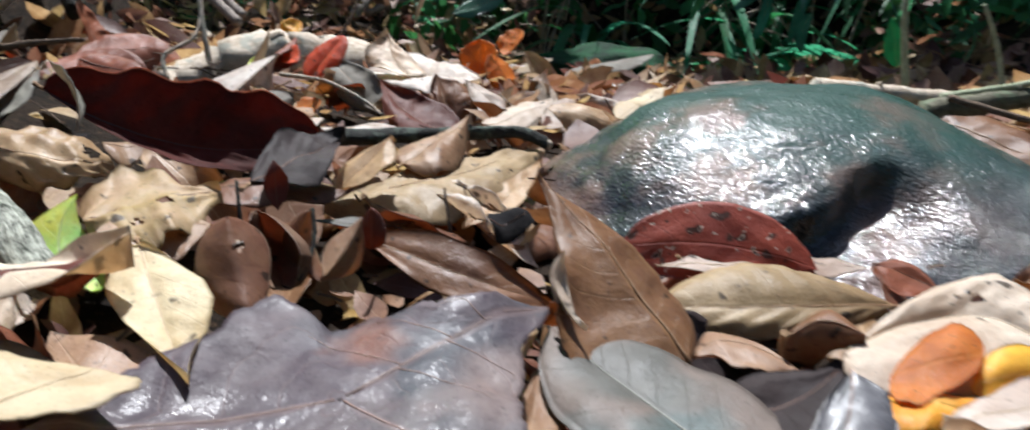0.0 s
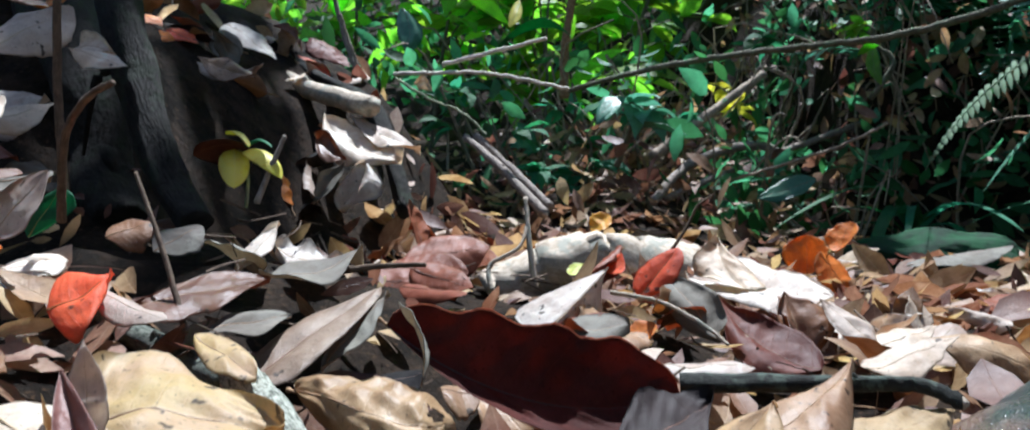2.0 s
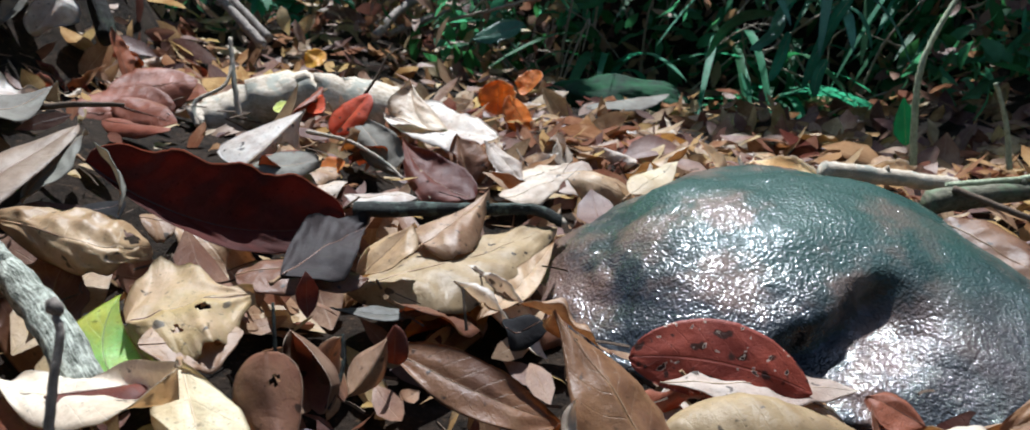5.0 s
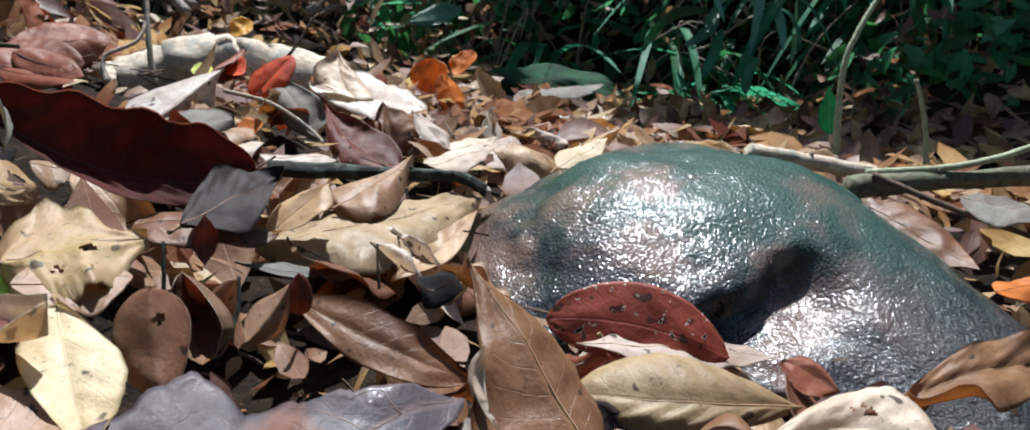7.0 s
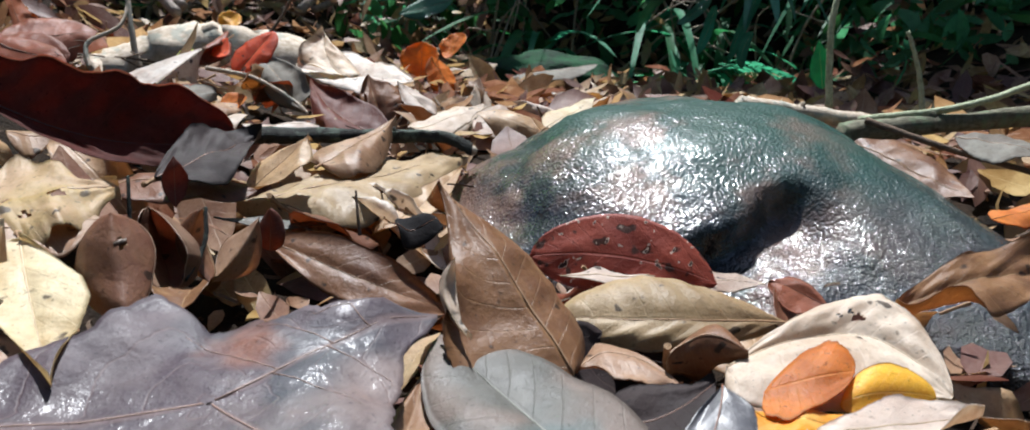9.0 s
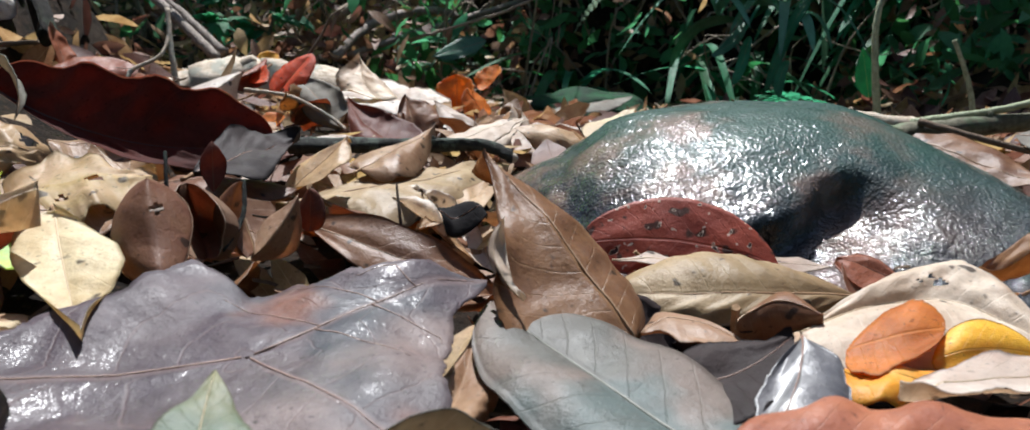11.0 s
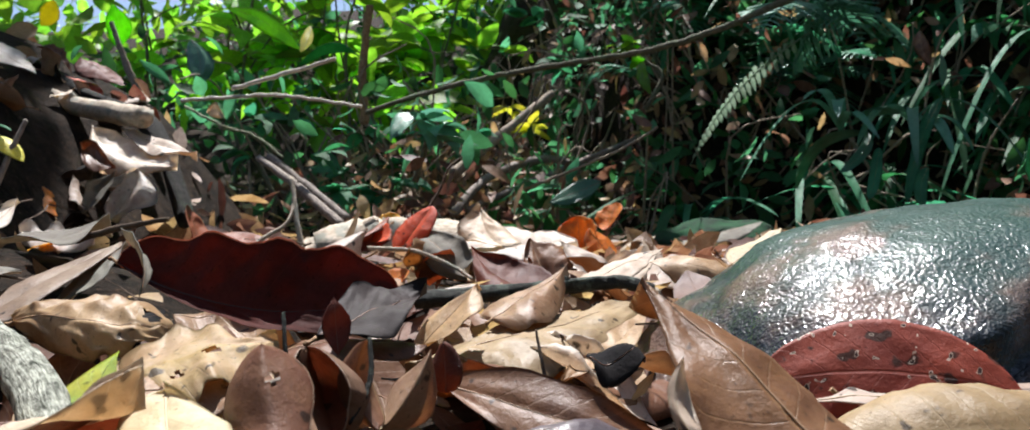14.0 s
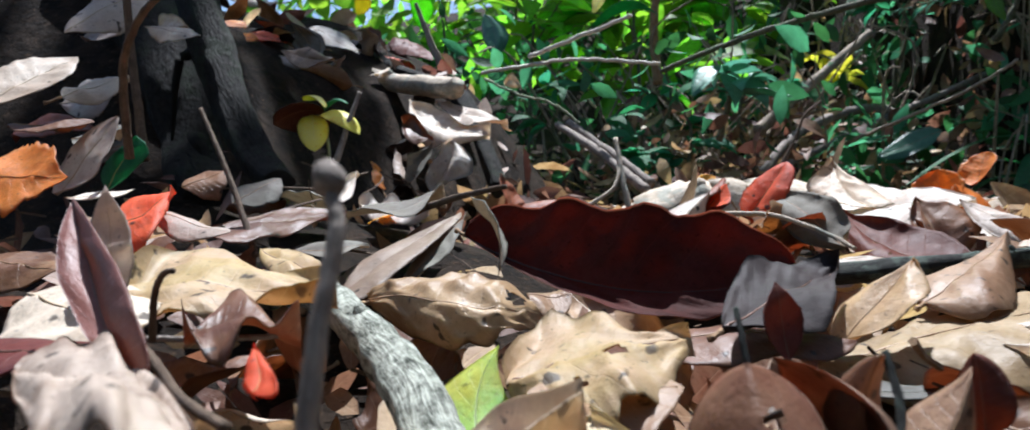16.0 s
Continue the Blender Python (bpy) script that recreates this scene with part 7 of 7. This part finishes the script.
def strap_tuft(label, foot, blades, length, kind="green", seed=0, aim=-1.57):
    """A tuft of long arching strap leaves that hang from the bank."""
    r = random.Random(seed)
    thing = tagged(empty("grass_tuft", Matrix.Translation(foot)), label, "grass", "hanging tufts of the bank")
    for k in range(blades):
        th = aim + r.uniform(-1.3, 1.3)
        L = length * r.uniform(0.6, 1.15)
        ob = part("leaf", Blade(L, r.uniform(0.014, 0.026), fold=0.35, arch=r.uniform(0.1, 0.3), droop=-r.uniform(0.3, 0.9), shape="strap", twist=r.uniform(-0.6, 0.6), seed=seed * 17 + k).mesh(14, 2, single=True), LEAF[kind], thing)
        ob.matrix_basis = Euler((0, -r.uniform(-0.2, 0.8), th)).to_matrix().to_4x4()
    return thing


def on_ground(x, y, dz=0.0):
    return (x, y, ground_z(x, y) + dz)


rb = random.Random(3)
for n in range(14):
    x, y = rb.uniform(0.15, 1.3), rb.uniform(1.7, 2.3)
    fern("green fern hanging over the dark bank", on_ground(x, y), 6, rb.uniform(0.22, 0.34), "green" if n % 3 else "bluegreen", n + 1, -1.57)
for n in range(26):
    x, y = rb.uniform(0.1, 1.3), rb.uniform(1.65, 2.3)
    strap_tuft("dark green strap-leaved tuft hanging on the bank", on_ground(x, y), 8, rb.uniform(0.2, 0.36), "green", n + 40)
for n in range(9):
    x, y = rb.uniform(-0.35, 1.2), rb.uniform(1.75, 2.6)
    leafy_shrub("small dark green shrub on the shaded bank", on_ground(x, y), rb.uniform(0.2, 0.45), 28, "green" if n % 3 else "bluegreen", 0.06, (rb.uniform(-0.1, 0.1), -0.1), n + 60)
for n in range(14):
    x, y = rb.uniform(-1.5, -0.5), rb.uniform(1.7, 3.0)
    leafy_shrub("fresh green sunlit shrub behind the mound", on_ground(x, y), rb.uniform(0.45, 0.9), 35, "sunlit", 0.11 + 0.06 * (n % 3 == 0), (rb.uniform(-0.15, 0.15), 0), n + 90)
for n in range(5):
    x, y = rb.uniform(-0.75, -0.25), rb.uniform(1.35, 1.9)
    leafy_shrub("low green shrub in the gully", on_ground(x, y), rb.uniform(0.12, 0.25), 21, "green", 0.05, (0, 0), n + 120)
# sprigs that stand out
leafy_shrub("yellow-green leafy sprig in the undergrowth", (-0.183, 1.950, 0.355), 0.16, 14, "sprig", 0.055, (-0.02, 0), 201, 0.45)
leafy_shrub("blue-green broad-leaved seedling in the gully", (-0.354, 1.400, 0.271), 0.10, 7, "bluegreen", 0.06, (0.0, 0), 202, 0.4, 0.55)
strap_tuft("bright green long-leaved tuft in a patch of sun", (-0.118, 1.750, 0.643), 3, 0.16, "sunlit", 301, -2.2)
leafy_shrub("fresh green small sprig on the bank", (0.048, 1.700, 0.422), 0.10, 14, "sunlit", 0.045, (0, 0), 302, 0.4)
strap_tuft("blue-green arching strap leaves on the bank", (0.371, 1.500, 0.296), 4, 0.14, "bluegreen", 303)
strap_tuft("blue-green drooping strap leaves above the boulder", (0.487, 1.500, 0.304), 6, 0.16, "bluegreen", 304)
fern("blue-green fern drooping from the bank", (0.354, 1.600, 0.538), 3, 0.20, "bluegreen", 305, -1.57)


def reaching_frond(label, foot, tip, pairs, reach, kind, seed):
    """One long frond that runs from its foot to its tip, by itself."""
    m, length = frame_of(foot, tip, 55)
    thing = tagged(empty("fern", m), label, "fern", "ferns of the bank")
    part("frond", frond_mesh(length, pairs, reach, 0.05, seed, kind), LEAF[kind], thing)
    return thing


reaching_frond("pale yellowish frond drooping across the dark bank", (0.330, 1.500, 0.474), (0.100, 1.420, 0.253), 22, 0.026, "palefern", 310)
reaching_frond("teal frond spreading above the pale one", (0.413, 1.550, 0.553), (0.287, 1.500, 0.399), 18, 0.07, "bluegreen", 311)


def bank_spots(count, x0, x1, y0, y1, lift, seed):
    r = random.Random(seed)
    for _ in range(count):
        x, y = r.uniform(x0, x1), r.uniform(y0, y1)
        if bank(x, y) < 0.03 or noise.noise(Vector((x * 5, y * 5, 2))) < -0.35:
            continue
        yield Vector((x, y - r.uniform(0, lift), ground_z(x, y) + r.uniform(0.0, lift))), Vector((0, -0.7, 0.7))


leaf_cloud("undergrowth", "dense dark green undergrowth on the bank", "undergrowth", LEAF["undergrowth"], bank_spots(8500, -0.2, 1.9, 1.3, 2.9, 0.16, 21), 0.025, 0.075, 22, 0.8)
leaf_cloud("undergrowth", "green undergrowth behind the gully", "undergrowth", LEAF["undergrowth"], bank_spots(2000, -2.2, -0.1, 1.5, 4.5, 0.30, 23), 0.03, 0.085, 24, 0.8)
leaf_cloud("leaf_litter", "dead leaves caught on the bank", "leaf litter", LEAF["litter"], bank_spots(3200, -0.6, 1.3, 1.45, 2.7, 0.16, 25), 0.02, 0.06, 26, 0.6)

leaf_cloud("leaf_litter", "withered leaves hanging in the upper bank", "leaf litter", LEAF["litter"], bank_spots(700, 0.0, 0.75, 1.75, 2.7, 0.22, 29), 0.025, 0.06, 30, 0.8)


def thicket_spots(count, seed):
    r = random.Random(seed)
    for _ in range(count):
        x, y, z = r.uniform(-5.0, 0.3), r.uniform(3.4, 6.0), r.uniform(0.0, 3.8)
        if noise.noise(Vector((x * 1.7, y * 1.7, z * 1.7))) > (-0.32 if x > -1.1 else -0.08):
            yield Vector((x, y, z + 0.4)), Vector((0, -0.6, 0.8))


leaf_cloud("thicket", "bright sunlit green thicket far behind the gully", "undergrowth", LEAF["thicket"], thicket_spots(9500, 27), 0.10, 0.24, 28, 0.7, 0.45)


def dry_stems(count, seed):
    """Dead stems and hanging vines of the bank, many thin tubes in one mesh."""
    r = random.Random(seed)
    whole = bmesh.new()
    for _ in range(count):
        x, y = r.uniform(-0.85, 1.15), r.uniform(1.7, 2.6)
        z0 = ground_z(x, y) - 0.02
        L = r.uniform(0.08, 0.42)
        a = Vector((x, y - 0.05, z0))
        b = a + Vector((r.gauss(0, 0.35), r.uniform(-0.35, 0.05), r.uniform(0.4, 1.0))) * L
        c = b + Vector((r.gauss(0, 0.4), r.uniform(-0.5, 0.0), r.uniform(-0.6, 0.5))) * L * 0.6
        w = r.uniform(0.0014, 0.0038)
        line = bent([a, b, c], 4)
        one = tube(line, [w * (1 - 0.07 * i) for i in range(len(line))], 5)
        me = bpy.data.meshes.new("tmp")
        one.to_mesh(me)
        one.free()
        whole.from_mesh(me)
        bpy.data.meshes.remove(me)
    return tagged(part("dry_stems", whole, BARK["dry"]), "tangle of dead grey-brown stems and vines on the bank", "undergrowth", kind="stuff")


dry_stems(400, 71)


def twig_bits(count, seed):
    """Crumbs of twig and leaf stems strewn over the litter, in one mesh."""
    r = random.Random(seed)
    verts, faces = [], []
    for _ in range(count):
        x, y = r.uniform(-0.45, 0.35), 0.14 + 0.8 * r.random()
        if in_rock(x, y, 0.0):
            continue
        L, w = r.uniform(0.006, 0.03), r.uniform(0.0003, 0.0009)
        d = Vector((r.gauss(0, 1), r.gauss(0, 1), r.gauss(0.1, 0.35))).normalized()
        side = d.cross(Vector((0, 0, 1))).normalized()
        up = side.cross(d)
        p = Vector((x, y, litter_top(x, y) + r.uniform(-0.014, 0.004)))
        sag = r.uniform(-0.15, 0.15) * L
        i0 = len(verts)
        for k in range(4):
            q = p + d * L * (k / 3 - 0.5) + side * sag * math.sin(math.pi * k / 3)
            for c, e in ((1, 0), (-0.5, 0.87), (-0.5, -0.87)):
                verts.append(q + side * c * w + up * e * w)
        for k in range(3):
            for j in range(3):
                a, b = i0 + 3 * k + j, i0 + 3 * k + (j + 1) % 3
                faces.append((a, b, b + 3, a + 3))
    me = bpy.data.meshes.new("twig_bits")
    me.from_pydata(verts, [], faces)
    me.uv_layers.new(name="UVMap")
    me.materials.append(BARK["twig"])
    return tagged(new("twig_bits", me), "dark crumbs of twig and stem strewn over the litter", "twigs", kind="stuff")


twig_bits(420, 81)

# branches that cross the gully
for label, mat, pts, r0, r1 in (
    ("long bare branch slanting across the gully", "branch", ((-0.471, 1.500, 0.384), (-0.324, 1.500, 0.420), (-0.188, 1.500, 0.440), (-0.056, 1.500, 0.452), (0.061, 1.500, 0.464), (0.176, 1.500, 0.491), (0.307, 1.500, 0.538), (0.425, 1.500, 0.593)), 0.0045, 0.0065),
    ("pale bare stick in the shrubs", "bleached", ((-0.6315, 1.3000, 0.4006), (-0.5411, 1.3000, 0.4192), (-0.4523, 1.3000, 0.4375)), 0.0036, 0.0034),
    ("thin pale stick crossing the shrubs", "bleached", ((-0.7224, 1.3000, 0.3860), (-0.5996, 1.3000, 0.3870), (-0.5087, 1.3000, 0.3774), (-0.4114, 1.3000, 0.3566)), 0.0034, 0.0027),
    ("pale grass stem leaning over the mound", "dry", ((-0.776, 1.300, 0.370), (-0.805, 1.300, 0.428), (-0.833, 1.300, 0.493)), 0.0032, 0.0024),
    ("thin dead twig sloping up the bank", "dry", ((-0.200, 1.500, 0.220), (-0.091, 1.500, 0.256), (0.004, 1.500, 0.292), (0.064, 1.500, 0.325)), 0.0030, 0.0024),
    ("green thorny stem arching down the gully", "stem", ((-0.746, 1.350, 0.388), (-0.686, 1.350, 0.354), (-0.615, 1.350, 0.326), (-0.569, 1.350, 0.289)), 0.0026, 0.0018),
    ("curved grey branch lying in the gully", "grey", ((-0.300, 1.450, 0.185), (-0.252, 1.600, 0.266), (-0.149, 1.750, 0.308), (-0.099, 1.800, 0.281)), 0.008, 0.009),
    ("grey branch lying in the gully", "grey", ((-0.286, 1.500, 0.193), (-0.174, 1.700, 0.263), (-0.013, 1.900, 0.345), (0.112, 2.000, 0.404)), 0.006, 0.007),
    ("fallen pale branch leaning in the gully", "dry", ((-0.330, 1.600, 0.271), (-0.251, 1.700, 0.357), (-0.147, 1.800, 0.457)), 0.012, 0.008),
    ("reddish stem among the shrubs", "stalk", ((-0.540, 1.700, 0.398), (-0.542, 1.700, 0.512), (-0.522, 1.700, 0.652)), 0.010, 0.008),
    ("straight pale stem leaning by the mound", "grey", ((-0.815, 1.350, 0.377), (-0.857, 1.350, 0.474), (-0.881, 1.350, 0.546)), 0.006, 0.004),
    ("rotting stick leaning against the mound", "grey", ((-0.546, 1.250, 0.278), (-0.480, 1.220, 0.231), (-0.395, 1.180, 0.170)), 0.006, 0.007),
):
    stick("branch", label, BARK[mat], pts, r0, r1, 0.15, category="branch", jitter=0.0012, group="branches over the gully")

# ---- unseen leaf clouds overhead, added to keep bank, gully and mound in shade ----
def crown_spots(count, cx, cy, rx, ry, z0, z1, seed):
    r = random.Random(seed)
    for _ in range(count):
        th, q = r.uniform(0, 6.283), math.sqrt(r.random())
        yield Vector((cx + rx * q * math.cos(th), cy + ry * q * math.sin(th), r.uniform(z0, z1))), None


leaf_cloud("tree_crown", "unseen leaves added to shade the ground behind the boulder", "tree crown", LEAF["canopy"], crown_spots(700, 0.52, 2.14, 0.62, 0.28, 2.4, 2.8, 35), 0.08, 0.14, 36, 0.5, 0.5)
leaf_cloud("tree_crown", "unseen leaves added to shade the mound", "tree crown", LEAF["canopy"], crown_spots(150, -1.04, 1.62, 0.24, 0.38, 2.3, 2.8, 33), 0.08, 0.14, 34, 0.5, 0.5)
leaf_cloud("tree_crown", "thin unseen leaves added to shade the gully", "tree crown", LEAF["canopy"], crown_spots(50, -0.55, 3.05, 0.55, 0.5, 2.5, 2.9, 37), 0.08, 0.14, 38, 0.5, 0.5)
leaf_cloud("tree_crown", "thin unseen leaves added to shade the foot of the gully", "tree crown", LEAF["canopy"], crown_spots(70, -0.38, 2.62, 0.30, 0.28, 2.4, 2.8, 39), 0.08, 0.14, 40, 0.5, 0.5)
leaf_cloud("tree_crown", "small unseen leaf cluster added to shade the trunk-like root", "tree crown", LEAF["canopy"], crown_spots(30, -0.755, 1.42, 0.11, 0.11, 2.4, 2.6, 43), 0.08, 0.12, 44, 0.5, 0.5)
leaf_cloud("tree_crown", "small unseen leaf cluster added to shade the foot of the mound", "tree crown", LEAF["canopy"], crown_spots(22, -0.74, 1.56, 0.08, 0.08, 2.4, 2.6, 45), 0.08, 0.12, 46, 0.5, 0.5)


# ---- the forest behind the clearing, that closes the place ----
def forest_spots(count, seed):
    r = random.Random(seed)
    for _ in range(count):
        th = r.uniform(math.radians(185), math.radians(370))
        d = r.uniform(2.6, 4.2)
        x, y, z = d * math.cos(th), d * math.sin(th), 0.2 + 3.6 * r.random()
        if noise.noise(Vector((x * 0.9, y * 0.9, z * 0.9))) > -0.30:
            yield Vector((x, y, z)), Vector((-x, -y, 1.5)).normalized()


leaf_cloud("thicket", "dark green forest undergrowth standing round the clearing", "undergrowth", LEAF["canopy"], forest_spots(4200, 51), 0.18, 0.34, 52, 0.7, 0.5)


# unseen foliage, added so the boulder's wet top reflects dark leaves, not sky
def tall_crown_spots(count, seed):
    r = random.Random(seed)
    for _ in range(count):
        x, y, z = r.uniform(0.2, 4.5), r.uniform(3.6, 6.0), r.uniform(1.2, 4.4)
        if noise.noise(Vector((x * 1.1, y * 1.1, z * 1.1))) > -0.25:
            yield Vector((x, y, z)), Vector((0, -0.8, 0.6))


leaf_cloud("tree_crown", "unseen dark foliage added beyond the bank to dim the boulder's reflections", "tree crown", LEAF["canopy"], tall_crown_spots(3600, 61), 0.16, 0.30, 62, 0.7, 0.5)
